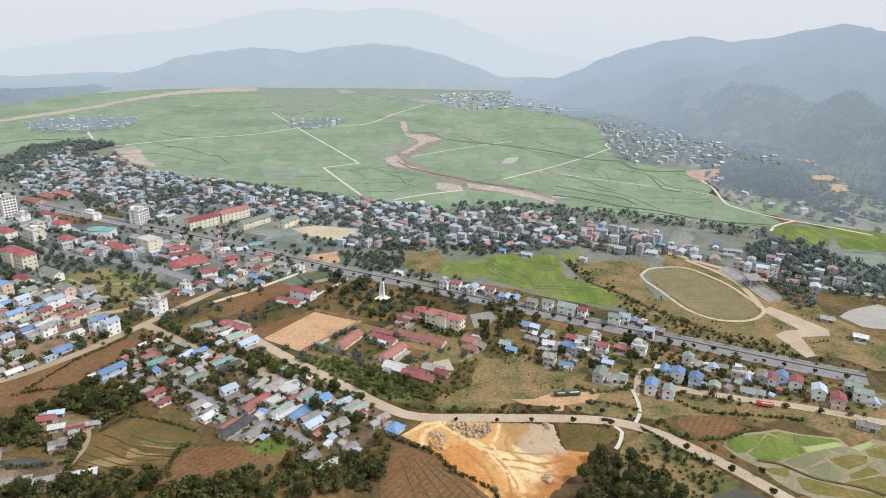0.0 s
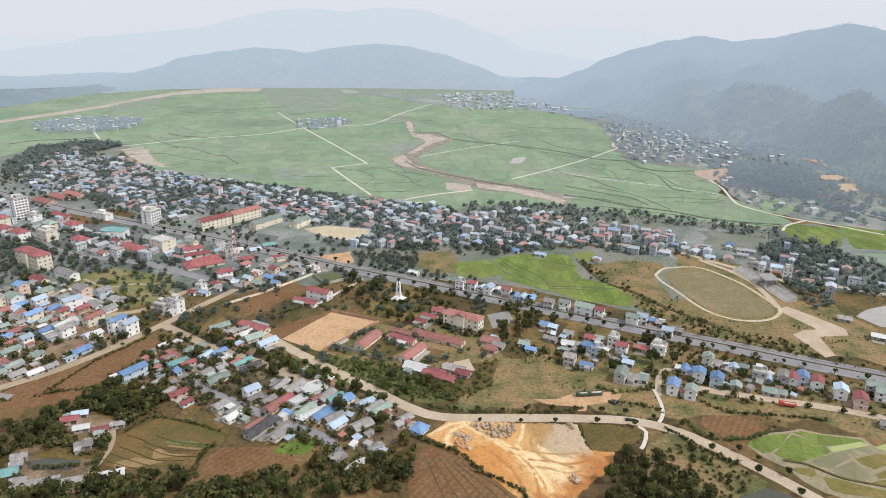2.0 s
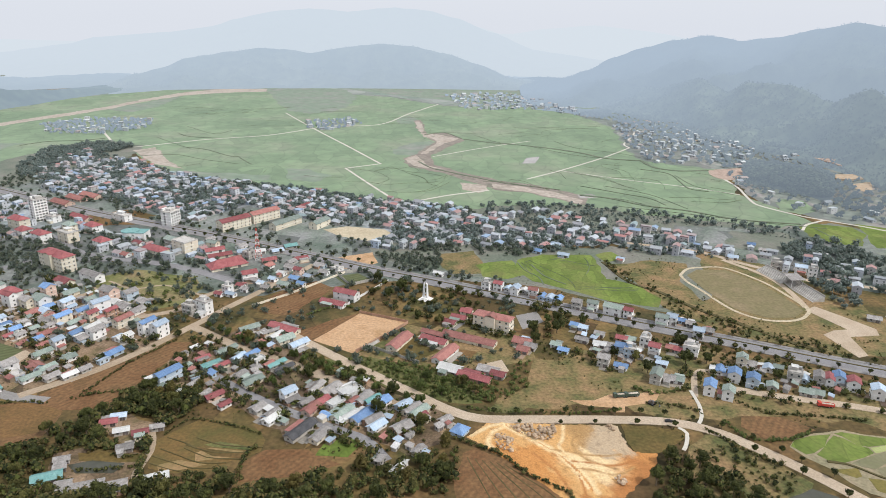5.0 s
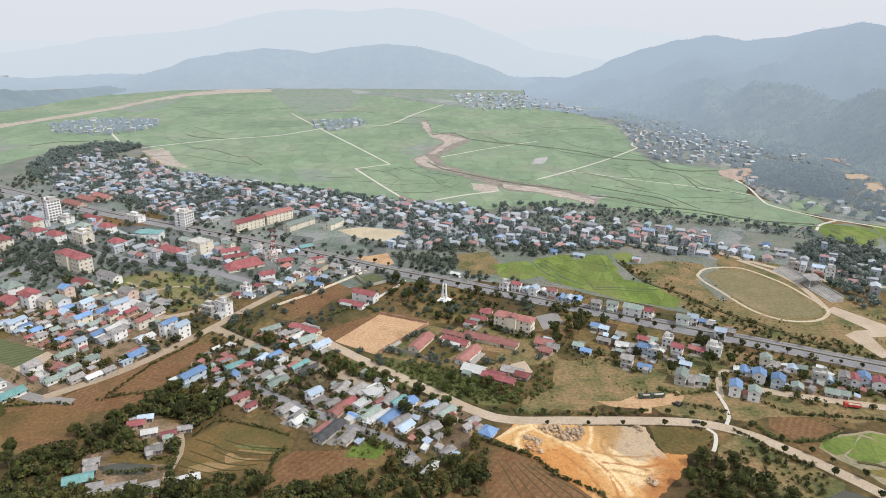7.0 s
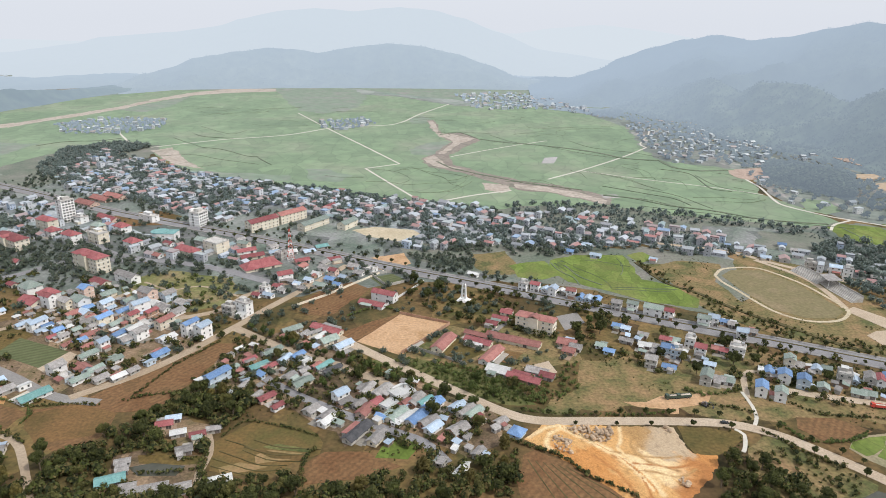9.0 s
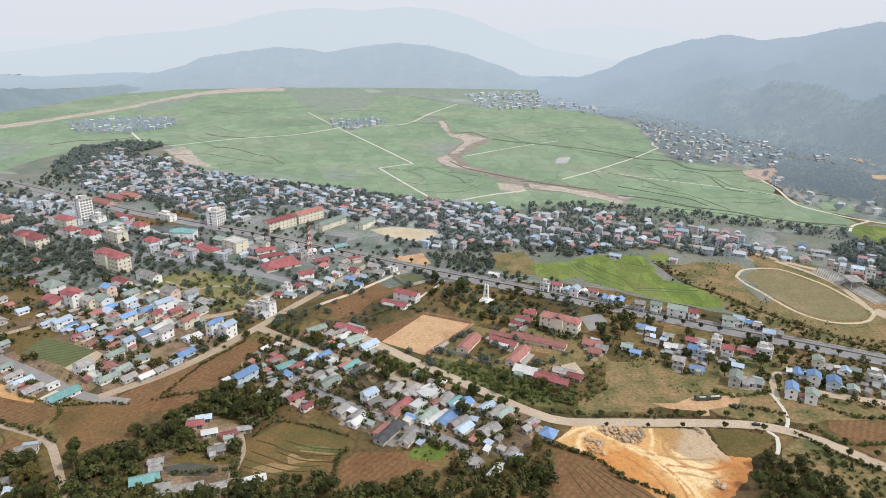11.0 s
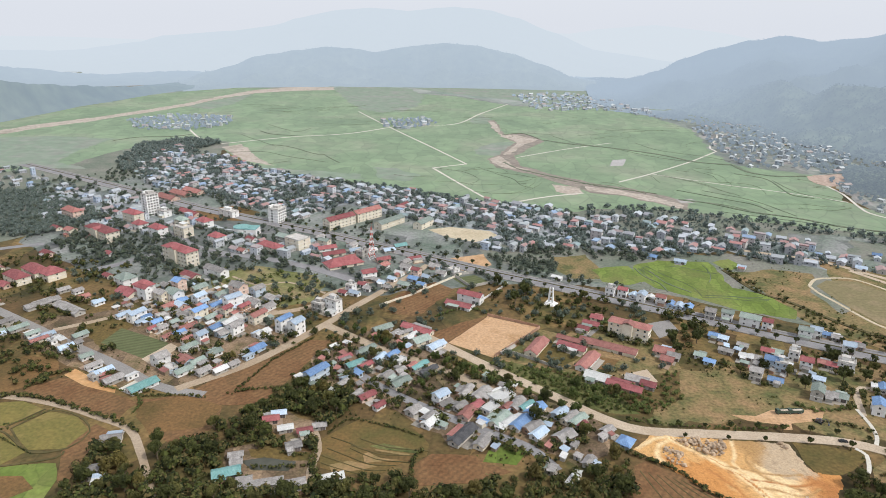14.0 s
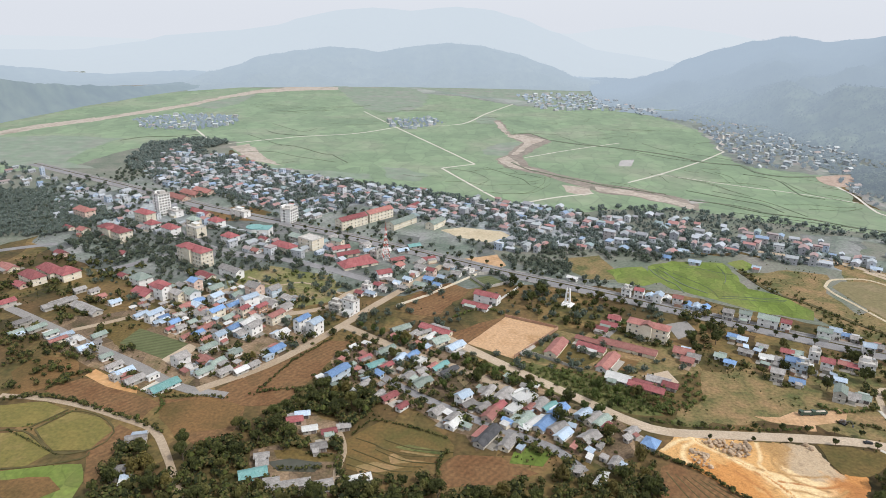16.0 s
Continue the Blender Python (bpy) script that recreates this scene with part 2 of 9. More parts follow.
GRAVEL = material("crushed_stone", ((0.42, 0.36, 0.29), (0.52, 0.47, 0.4)), scale=0.08, fine=1.2, world_space=True, dirt=0.7)
SAND = material("trampled_sand", ((0.42, 0.35, 0.24), (0.5, 0.43, 0.31)), scale=0.05, fine=0.5, world_space=True, dirt=0.5)
# NORTH_MEADOW, SANDBAR and SILT: faint sheen painted on as haze
NORTH_MEADOW = material("pale_meadow", ((0.189, 0.176, 0.148), (0.143, 0.152, 0.113), (0.0902, 0.119, 0.0787)), scale=0.025, fine=0.4, world_space=True, dirt=0.7, contrast=0.17, haze_sheen=0.08)
SANDBAR = material("river_gravel", ((0.34, 0.28, 0.225), (0.4, 0.34, 0.285), (0.25, 0.215, 0.165)), scale=0.02, fine=0.2, world_space=True, dirt=0.6, contrast=0.18, haze_sheen=0.08)
SILT = material("damp_river_silt", ((0.19, 0.155, 0.125), (0.24, 0.2, 0.165), (0.15, 0.14, 0.1)), scale=0.03, fine=0.2, world_space=True, dirt=0.5, haze_sheen=0.08)
ASPHALT = material("worn_asphalt", ((0.196, 0.19, 0.196), (0.245, 0.24, 0.244)), scale=0.08, fine=1.5, world_space=True, dirt=0.4)
CONCRETE = material("pale_concrete", ((0.385, 0.305, 0.22), (0.45, 0.365, 0.275)), scale=0.06, fine=1.2, world_space=True, dirt=0.45)
DIRT_ROAD = material("dusty_road", ((0.324, 0.248, 0.171), (0.378, 0.302, 0.221)), scale=0.05, fine=0.9, world_space=True, dirt=0.45)
WATER = material("murky_water", ((0.06, 0.06, 0.045), (0.075, 0.075, 0.055)), scale=0.02, fine=0.3, rough=0.12, world_space=True)
POND = material("silty_pond", ((0.31, 0.285, 0.25), (0.35, 0.325, 0.29)), scale=0.02, fine=0.3, rough=0.2, world_space=True)
TURF = material("artificial_turf", ((0.085, 0.1, 0.042), (0.11, 0.12, 0.055)), scale=0.15, fine=0.8, world_space=True, furrows=(58, 4, 0.15))
BUND = material("field_bund", ((0.06, 0.055, 0.02), (0.11, 0.088, 0.036)), scale=0.1, fine=0.7, world_space=True)
PLAIN_BUND = material("plain_bund", ((0.084, 0.119, 0.063), (0.126, 0.14, 0.084)), scale=0.05, fine=0.4, world_space=True, haze_sheen=0.1)
PAVING = material("grey_paving", ((0.225, 0.215, 0.205), (0.265, 0.25, 0.236)), scale=0.08, fine=1.2, world_space=True, dirt=0.4)
LANE = material("concrete_lane", ((0.5, 0.47, 0.41), (0.56, 0.53, 0.47)), scale=0.05, fine=0.8, world_space=True)
WALLS = {
    "cream": material("cream_render", ((0.66, 0.59, 0.47), (0.74, 0.68, 0.56)), 0.25, 2, spread=0.1),
    "white": material("white_render", ((0.7, 0.69, 0.67), (0.8, 0.79, 0.77)), 0.25, 2, spread=0.08),
    "grey": material("bare_cement_render", ((0.36, 0.34, 0.31), (0.45, 0.43, 0.39)), 0.3, 2, spread=0.15),
    "pink": material("salmon_render", ((0.58, 0.42, 0.34), (0.64, 0.48, 0.4)), 0.25, 2, spread=0.1),
    "blue": material("pale_blue_render", ((0.42, 0.5, 0.58), (0.48, 0.56, 0.62)), 0.25, 2, spread=0.1),
    "brick": material("bare_brickwork", ((0.36, 0.22, 0.15), (0.42, 0.27, 0.19)), 0.3, 3, spread=0.15),
    "wood": material("weathered_boards", ((0.2, 0.15, 0.1), (0.27, 0.21, 0.15)), 0.5, 4, spread=0.2),
}
ROOFS = {
    "B": material("blue_sheet_roof", ((0.13, 0.23, 0.42), (0.19, 0.3, 0.48)), 0.25, 2, rough=0.6, spread=0.3, ridges=1.1, dirt=0.45),
    "b": material("pale_blue_sheet_roof", ((0.33, 0.42, 0.52), (0.42, 0.49, 0.57)), 0.25, 2, rough=0.6, spread=0.25, ridges=1.1, dirt=0.45),
    "R": material("red_tile_roof", ((0.235, 0.072, 0.076), (0.32, 0.115, 0.115)), 0.25, 2, rough=0.8, spread=0.25, ridges=0.9, dirt=0.45),
    "P": material("faded_red_roof", ((0.36, 0.17, 0.145), (0.28, 0.12, 0.105)), 0.3, 2, rough=0.85, spread=0.2, ridges=0.9, dirt=0.5),
    "G": material("grey_green_sheet_roof", ((0.21, 0.265, 0.23), (0.29, 0.33, 0.295)), 0.25, 2, rough=0.65, spread=0.25, ridges=1.1, dirt=0.5),
    "T": material("teal_sheet_roof", ((0.13, 0.29, 0.28), (0.19, 0.34, 0.33)), 0.25, 2, rough=0.6, spread=0.15, ridges=1.1, dirt=0.45),
    "g": material("fibre_cement_roof", ((0.23, 0.215, 0.205), (0.33, 0.315, 0.3)), 0.35, 2, rough=0.9, spread=0.3, ridges=0.9, dirt=0.6),
    "w": material("pale_sheet_roof", ((0.52, 0.52, 0.51), (0.62, 0.62, 0.6)), 0.25, 2, rough=0.6, spread=0.15, ridges=1.1, dirt=0.4),
    "k": material("dark_tile_roof", ((0.06, 0.06, 0.065), (0.1, 0.1, 0.105)), 0.3, 2, rough=0.8, spread=0.2, ridges=0.9, dirt=0.5),
    "c": material("flat_concrete_roof", ((0.4, 0.38, 0.355), (0.52, 0.5, 0.47)), 0.3, 2, spread=0.15, dirt=0.5),
}
ROOF_WORDS = {"B": "blue metal", "b": "pale blue metal", "R": "red tiled", "P": "faded red tiled", "G": "grey-green metal", "T": "teal metal",
              "g": "grey fibre-cement", "w": "white metal", "k": "dark tiled", "c": "flat concrete"}
GLASS = material("dark_window_glass", ((0.035, 0.04, 0.046), (0.06, 0.066, 0.072)), rough=0.12)
FRAME = material("painted_frame", ((0.5, 0.47, 0.42), (0.55, 0.52, 0.47)))
DOOR = material("painted_door", ((0.16, 0.1, 0.06), (0.12, 0.16, 0.2)), spread=0.3)
BARK = material("bark", ((0.12, 0.09, 0.06), (0.18, 0.14, 0.1)), 1, 6)
LEAVES = [leaf_material("deep_green_leaves", (0.024, 0.032, 0.009), (0.105, 0.115, 0.032)),
          leaf_material("olive_leaves", (0.04, 0.045, 0.012), (0.15, 0.14, 0.042)),
          leaf_material("yellowing_leaves", (0.08, 0.066, 0.018), (0.2, 0.165, 0.05)),
          leaf_material("fresh_leaves", (0.055, 0.08, 0.018), (0.12, 0.15, 0.04))]
WOODS = island_material("mixed_woodland", ((0.03, 0.037, 0.012), (0.075, 0.08, 0.024), (0.022, 0.03, 0.01), (0.12, 0.115, 0.038), (0.14, 0.11, 0.042), (0.05, 0.06, 0.018), (0.09, 0.105, 0.026)), fine=0.8, leafy=0.25)
FRESH_WOODS = island_material("fresh_scrub", ((0.075, 0.1, 0.0275), (0.106, 0.138, 0.0375), (0.125, 0.15, 0.0438), (0.0625, 0.0813, 0.025), (0.15, 0.15, 0.05)), fine=0.8, leafy=0.25)
# MID, EDGE and FAR leaves: paled and blued, haze painted into the colour
MID_WOODS = island_material("haze_tinted_town_trees", ((0.0522, 0.07, 0.0455), (0.0808, 0.095, 0.0585), (0.0475, 0.062, 0.0442), (0.104, 0.11, 0.0715), (0.076, 0.1, 0.0585)), fine=0.6, leafy=0.4, haze_sheen=0.45)
EDGE_WOODS = island_material("haze_dulled_wood", ((0.069, 0.095, 0.0782), (0.101, 0.125, 0.101), (0.0828, 0.108, 0.092), (0.115, 0.135, 0.103)), fine=0.5, leafy=0.4, haze_sheen=0.75)
FAR_WOODS = island_material("haze_paled_woodland", ((0.095, 0.125, 0.112), (0.119, 0.15, 0.129), (0.0808, 0.11, 0.101), (0.133, 0.15, 0.129)), fine=0.3, leafy=0.4, haze_sheen=0.75)
RED_PAINT = material("red_paint", ((0.5, 0.07, 0.05), (0.56, 0.1, 0.07)))
WHITE_PAINT = material("white_paint", ((0.75, 0.75, 0.73), (0.8, 0.8, 0.78)))
STEEL = material("stainless_steel", ((0.5, 0.5, 0.5), (0.6, 0.6, 0.6)), rough=0.35, metal=0.8)
YARD = island_material("paved_yards", ((0.36, 0.33, 0.29), (0.28, 0.25, 0.21), (0.42, 0.39, 0.35), (0.3, 0.22, 0.16), (0.24, 0.22, 0.19)))
TYRE = material("tyre_rubber", ((0.02, 0.02, 0.02), (0.04, 0.04, 0.04)))


# ---- building blocks ----
def mesh_of(name, verts, faces, mats, slots=None, smooth=False):
    me = bpy.data.meshes.new(name)
    me.from_pydata(verts, [], faces)
    for m in mats:
        me.materials.append(m)
    if slots:
        me.polygons.foreach_set("material_index", slots)
    if smooth:
        me.polygons.foreach_set("use_smooth", [True] * len(faces))
    me.update()
    return me


def part(name, me, parent=None, at=None, label=""):
    """Links a mesh as one object, under a thing or a part."""
    ob = new(name, me)
    ob.parent = parent
    if at is not None:
        ob.matrix_basis = at
    return tagged(ob, label) if label else ob


def thing(name, at, label, category, group="", kind=""):
    ob = new(name)
    ob.empty_display_size = 0.5
    ob.matrix_basis = at
    return tagged(ob, label, category, group, kind)


class Solid:
    """Collects boxes, prisms and tubes for one mesh."""

    def __init__(self):
        self.v, self.f, self.s = [], [], []

    def poly(self, verts, faces, slot=0):
        n = len(self.v)
        self.v += [tuple(p) for p in verts]
        self.f += [tuple(i + n for i in q) for q in faces]
        self.s += [slot] * len(faces)
        return self

    def box(self, x0, y0, z0, x1, y1, z1, slot=0):
        return self.poly([(x0, y0, z0), (x1, y0, z0), (x1, y1, z0), (x0, y1, z0), (x0, y0, z1), (x1, y0, z1), (x1, y1, z1), (x0, y1, z1)],
                         [(0, 3, 2, 1), (4, 5, 6, 7), (0, 1, 5, 4), (1, 2, 6, 5), (2, 3, 7, 6), (3, 0, 4, 7)], slot)

    def slab(self, quad, thick, slot=0):
        """A sheet of some thickness under four corners."""
        low = [(x, y, z - thick) for x, y, z in quad]
        return self.poly(low + list(quad), [(0, 3, 2, 1), (4, 5, 6, 7), (0, 1, 5, 4), (1, 2, 6, 5), (2, 3, 7, 6), (3, 0, 4, 7)], slot)

    def tube(self, a, b, r0, r1, sides=6, slot=0):
        a, b = Vector(a), Vector(b)
        q = (b - a).to_track_quat("Z", "Y")
        ring = [q @ Vector((math.cos(i * math.tau / sides), math.sin(i * math.tau / sides), 0)) for i in range(sides)]
        v = [a + p * r0 for p in ring] + [b + p * r1 for p in ring]
        return self.poly(v, [(i, (i + 1) % sides, (i + 1) % sides + sides, i + sides) for i in range(sides)] + [tuple(range(sides, 2 * sides))], slot)

    def mesh(self, name, *mats, smooth=False):
        return mesh_of(name, self.v, self.f, mats, self.s, smooth)


def inside(p, poly):
    x, y = p
    hit = False
    for i in range(len(poly)):
        (x0, y0), (x1, y1) = poly[i - 1], poly[i]
        if (y0 > y) != (y1 > y) and x < (x1 - x0) * (y - y0) / (y1 - y0) + x0:
            hit = not hit
    return hit


TAKEN = {}


def free(x, y, r):
    """True where no house or road stands within r metres, by a coarse grid."""
    i, j = int(x // 20), int(y // 20)
    for a in (i - 1, i, i + 1):
        for b in (j - 1, j, j + 1):
            for px, py, pr in TAKEN.get((a, b), ()):
                if (px - x) ** 2 + (py - y) ** 2 < (r + pr) ** 2:
                    return False
    return True


def take(x, y, r):
    TAKEN.setdefault((int(x // 20), int(y // 20)), []).append((x, y, r))


def spline(points, step=6.0):
    """A smooth line through the points."""
    p = [Vector((q[0], q[1])) for q in points]
    p = [2 * p[0] - p[1]] + p + [2 * p[-1] - p[-2]]
    out = []
    for i in range(1, len(p) - 2):
        n = max(2, int((p[i + 1] - p[i]).length / step))
        for k in range(n):
            t = k / n
            out.append(0.5 * ((2 * p[i]) + (p[i + 1] - p[i - 1]) * t + (2 * p[i - 1] - 5 * p[i] + 4 * p[i + 1] - p[i + 2]) * t * t
                              + (3 * p[i] - p[i - 1] - 3 * p[i + 1] + p[i + 2]) * t ** 3))
    return out + [p[-2]]


def strip(name, points, width, mat, z=0.16, depth=0.3, label="", category="road", rough_edge=0.0, kind="structure", step=6.0, offset=0.0):
    """A road, path, wall or bank: a solid band along a smooth line."""
    line = spline(points, step)
    s = Solid()
    rows = []
    for i, p in enumerate(line):
        a, b = line[max(i - 1, 0)], line[min(i + 1, len(line) - 1)]
        n = Vector((-(b - a).y, (b - a).x)).normalized()
        w = width / 2 * (1 + rough_edge * noise.noise((p.x * 0.06, p.y * 0.06, 3.1)))
        c = p + n * offset
        rows.append((c + n * w, c - n * w))
    v = []
    for l, r in rows:
        v += [(l.x, l.y, z), (r.x, r.y, z), (l.x, l.y, z - depth), (r.x, r.y, z - depth)]
    f = []
    for i in range(len(rows) - 1):
        k = 4 * i
        f += [(k, k + 1, k + 5, k + 4), (k + 2, k, k + 4, k + 6), (k + 1, k + 3, k + 7, k + 5)]
    n = 4 * (len(rows) - 1)
    f += [(0, 2, 3, 1), (n, n + 1, n + 3, n + 2)]
    s.poly(v, f)
    if category in ("road", "lane", "track", "path", "pavement"):
        for l, r in rows:
            k = max(1, int(width / 5))
            for j in range(k):
                c = l.lerp(r, (j + 0.5) / k)
                take(c.x, c.y, width / k / 2 - 0.3)
    return tagged(new(name, s.mesh(name, mat)), label, category, "", kind)


OPEN_GROUND = {"sports field", "sports ground", "yard", "sports court", "football pitch", "pavement", "bare ground", "gravel", "rice field",
               "fallow field", "ploughed field", "pond", "riverbed", "terrace"}


def patch(name, corners, mat, z, label, category="field", wobble=2.0, kind="structure", skirt=0.3):
    """A piece of ground laid on the plain, with an uneven outline; nothing is planted on open ground."""
    if category in OPEN_GROUND and name != "rice_plain":
        x0, x1, y0, y1 = (fn(p[i] for p in corners) for i in (0, 1) for fn in (min, max))
        for i in range(int((x1 - x0) / 6) + 1):
            for j in range(int((y1 - y0) / 6) + 1):
                if inside((x0 + 6 * i, y0 + 6 * j), corners):
                    take(x0 + 6 * i, y0 + 6 * j, 4.6)
    ring = []
    if category in ("meadow", "scrub", "lawn", "plot", "town ground", "park"):
        wobble *= 2.2
    wobble = min(wobble, 8)
    fine = 0.6 * min(1.0, 3.5 / (wobble + 0.01))
    n = len(corners)
    for i in range(n):
        a, b = Vector(corners[i]), Vector(corners[(i + 1) % n])
        k = max(1, int((b - a).length / 7)) if wobble else 1
        for j in range(k):
            p = a.lerp(b, j / k)
            d = [noise.noise((p.x * 0.05, p.y * 0.05, q)) + fine * noise.noise((p.x * 0.16, p.y * 0.16, q)) for q in (7.7, 1.3)]
            ring.append(p + Vector(d) * wobble)
    bm = bmesh.new()
    top = bm.faces.new([bm.verts.new((p.x, p.y, z)) for p in ring])
    top.normal_update()
    if top.normal.z < 0:
        top.normal_flip()
    low = [bm.verts.new((v.co.x, v.co.y, z - skirt)) for v in top.verts]
    m = len(low)
    up = list(top.verts)
    for i in range(m):
        bm.faces.new((up[i], low[i], low[(i + 1) % m], up[(i + 1) % m]))
    bmesh.ops.triangulate(bm, faces=[top])
    me = bpy.data.meshes.new(name)
    bm.to_mesh(me)
    bm.free()
    me.materials.append(mat)
    return tagged(new(name, me), label, category, "", kind)


def scatter(poly, gap, rng, clear=0.0, tries=1.6):
    """Random places in a polygon at least gap apart."""
    xs, ys = [p[0] for p in poly], [p[1] for p in poly]
    area = abs(sum(poly[i - 1][0] * poly[i][1] - poly[i][0] * poly[i - 1][1] for i in range(len(poly)))) / 2
    box = (max(xs) - min(xs)) * (max(ys) - min(ys))
    out, cells = [], {}
    for _ in range(int(tries * box / gap ** 2)):
        x, y = rng.uniform(min(xs), max(xs)), rng.uniform(min(ys), max(ys))
        if not inside((x, y), poly) or (clear and not free(x, y, clear)):
            continue
        c = (int(x // gap), int(y // gap))
        if any((q[0] - x) ** 2 + (q[1] - y) ** 2 < gap * gap for a in (-1, 0, 1) for b in (-1, 0, 1) for q in cells.get((c[0] + a, c[1] + b), ())):
            continue
        cells.setdefault(c, []).append((x, y))
        out.append((x, y))
    return out


# ---- the plain and the hills ----
def ground_sheet():
    n = 60
    edge = [(-1) ** (i < n) * (abs(i - n) / n) ** 2.2 for i in range(2 * n + 1)]
    v = [(4900 * a, 4900 * b, 0.0) for b in edge for a in edge]
    w = 2 * n + 1
    f = [(j * w + i, j * w + i + 1, (j + 1) * w + i + 1, (j + 1) * w + i) for j in range(2 * n) for i in range(2 * n)]
    return tagged(new("ground", mesh_of("ground", v, f, [GROUND])), "wide valley floor of dry grass and soil", "ground", "", "structure")


def hill(name, ridge, front, back, mat, label, rough=0.25, seed=0.0, cols=90, rows=36, spur=300.0, taper=False):
    """A range of hills: a crest through the given points (x, y, height), falling to the plain in front and behind."""
    line = spline([(p[0], p[1]) for p in ridge], 1e9)
    cum = [0.0]
    for a, b in zip(ridge, ridge[1:]):
        cum.append(cum[-1] + math.dist(a[:2], b[:2]))
    v, f = [], []
    for i in range(cols + 1):
        d = cum[-1] * i / cols
        k = max(j for j in range(len(ridge) - 1) if cum[j] <= d + 1e-6)
        t = (d - cum[k]) / (cum[k + 1] - cum[k])
        t2 = t * t * (3 - 2 * t)
        x, y = (ridge[k][c] + (ridge[k + 1][c] - ridge[k][c]) * t for c in (0, 1))
        h = ridge[k][2] + (ridge[k + 1][2] - ridge[k][2]) * (0.5 * t + 0.5 * t2)
        if taper:
            e = min(1.0, 5 * min(i, cols - i) / cols)
            h *= e * e * (3 - 2 * e)
        r = math.hypot(x, y)
        ox, oy = x / r, y / r
        for j in range(rows + 1):
            u = j / rows * 2 - 1
            w = (front if u < 0 else back) * u
            px, py = x + ox * w, y + oy * w
            fall = 1 - abs(u)
            nz = noise.fractal((px / spur, py / spur, seed), 0.9, 2.1, 5)
            ri = 1 - abs(noise.noise((px / spur * 1.4, py / spur * 1.4, seed + 9))) * 2
            body = fall ** 1.45 * (1 + rough * (0.7 * nz + 0.9 * ri - 0.75) * min(1, 2.2 * abs(u))) + rough * 0.25 * (nz + ri - 0.6) * min(1, 3 * fall) * max(0, min(1, 3 * abs(u) - 0.9))
            v.append((px, py, h * max(body, 0) - 3 * (fall <= 0) + fall * (3.0 * noise.noise((px / 45, py / 45, seed)) + 2.5 * noise.noise((px / 17, py / 17, seed)))))
    w = rows + 1
    f = [(i * w + j, (i + 1) * w + j, (i + 1) * w + j + 1, i * w + j + 1) for i in range(cols) for j in range(rows)]
    return tagged(new(name, mesh_of(name, v, f, [mat], smooth=True)), label, "hills", "", "structure")


def canopy(name, slope, count, seed, low, high, mat, label, per=12):
    """Crowns standing on a wooded slope."""
    r = random.Random(seed)
    faces = [p for p in slope.data.polygons if p.center.z > 1]
    weights = [p.area for p in faces]
    co = slope.data.vertices
    v, f = [], []
    for p in r.choices(faces, weights, k=count):
        a, b, c, d = (co[i].co for i in p.vertices)
        s, t = r.random(), r.random()
        base = a.lerp(b, s).lerp(d.lerp(c, s), t)
        h = r.uniform(low, high)
        for _ in range(per):
            n = Vector((r.gauss(0, 1), r.gauss(0, 1), r.gauss(0.3, 0.8))).normalized()
            q = (n + Vector((0, 0, 0.3))).to_track_quat("Z", "Y")
            o = base + Vector((0, 0, h * 0.5)) + n * h * r.uniform(0.3, 0.5)
            z = h * r.uniform(0.16, 0.3)
            k = len(v)
            turn = r.uniform(0, 1.57)
            v += [tuple(o + q @ Vector((z * math.cos(turn + e * 1.571), z * math.sin(turn + e * 1.571), 0))) for e in range(4)]
            f.append((k, k + 1, k + 2, k + 3))
    return tagged(new(name, mesh_of(name, v, f, [mat])), label, "woodland", "", "stuff")


# ---- houses ----
WINDOW = Solid().box(-0.62, -0.08, -0.65, 0.62, 0.05, 0.65, 0).box(-0.55, -0.1, -0.58, -0.03, 0.02, 0.58, 1).box(0.03, -0.1, -0.58, 0.55, 0.02, 0.58, 1).mesh("window", FRAME, GLASS)
WIDE_DOOR = Solid().box(-1.3, -0.07, 0, 1.3, 0.05, 2.5, 0).box(-1.2, -0.1, 0.05, -0.03, 0.02, 2.4, 1).box(0.03, -0.1, 0.05, 1.2, 0.02, 2.4, 1).mesh("door", FRAME, DOOR)
STOREY = 3.3
rng = random.Random(11)


def openings(parent, w, d, storeys, per_long, per_short, base=0.0, door_side=0, height=STOREY):
    """Windows on all sides and a door; sides: 0 front (-y), 1 right, 2 back, 3 left."""
    for side in range(4):
        span, depth = (w, d) if side % 2 == 0 else (d, w)
        n = per_long if side % 2 == 0 else per_short
        n = max(1, min(n, int(span / 2.1)))
        for s in range(storeys):
            for k in range(n):
                off = ((k + 0.5) / n - 0.5) * span
                m = pose(0, 0, 0, 0, 0, 90 * side) @ pose(off, -depth / 2, 0)
                if s == 0 and side == door_side and k == n // 2:
                    part("door", WIDE_DOOR, parent, m @ pose(0, -0.02, base))
                else:
                    part("window", WINDOW, parent, m @ pose(0, -0.02, base + s * height + 1.7))


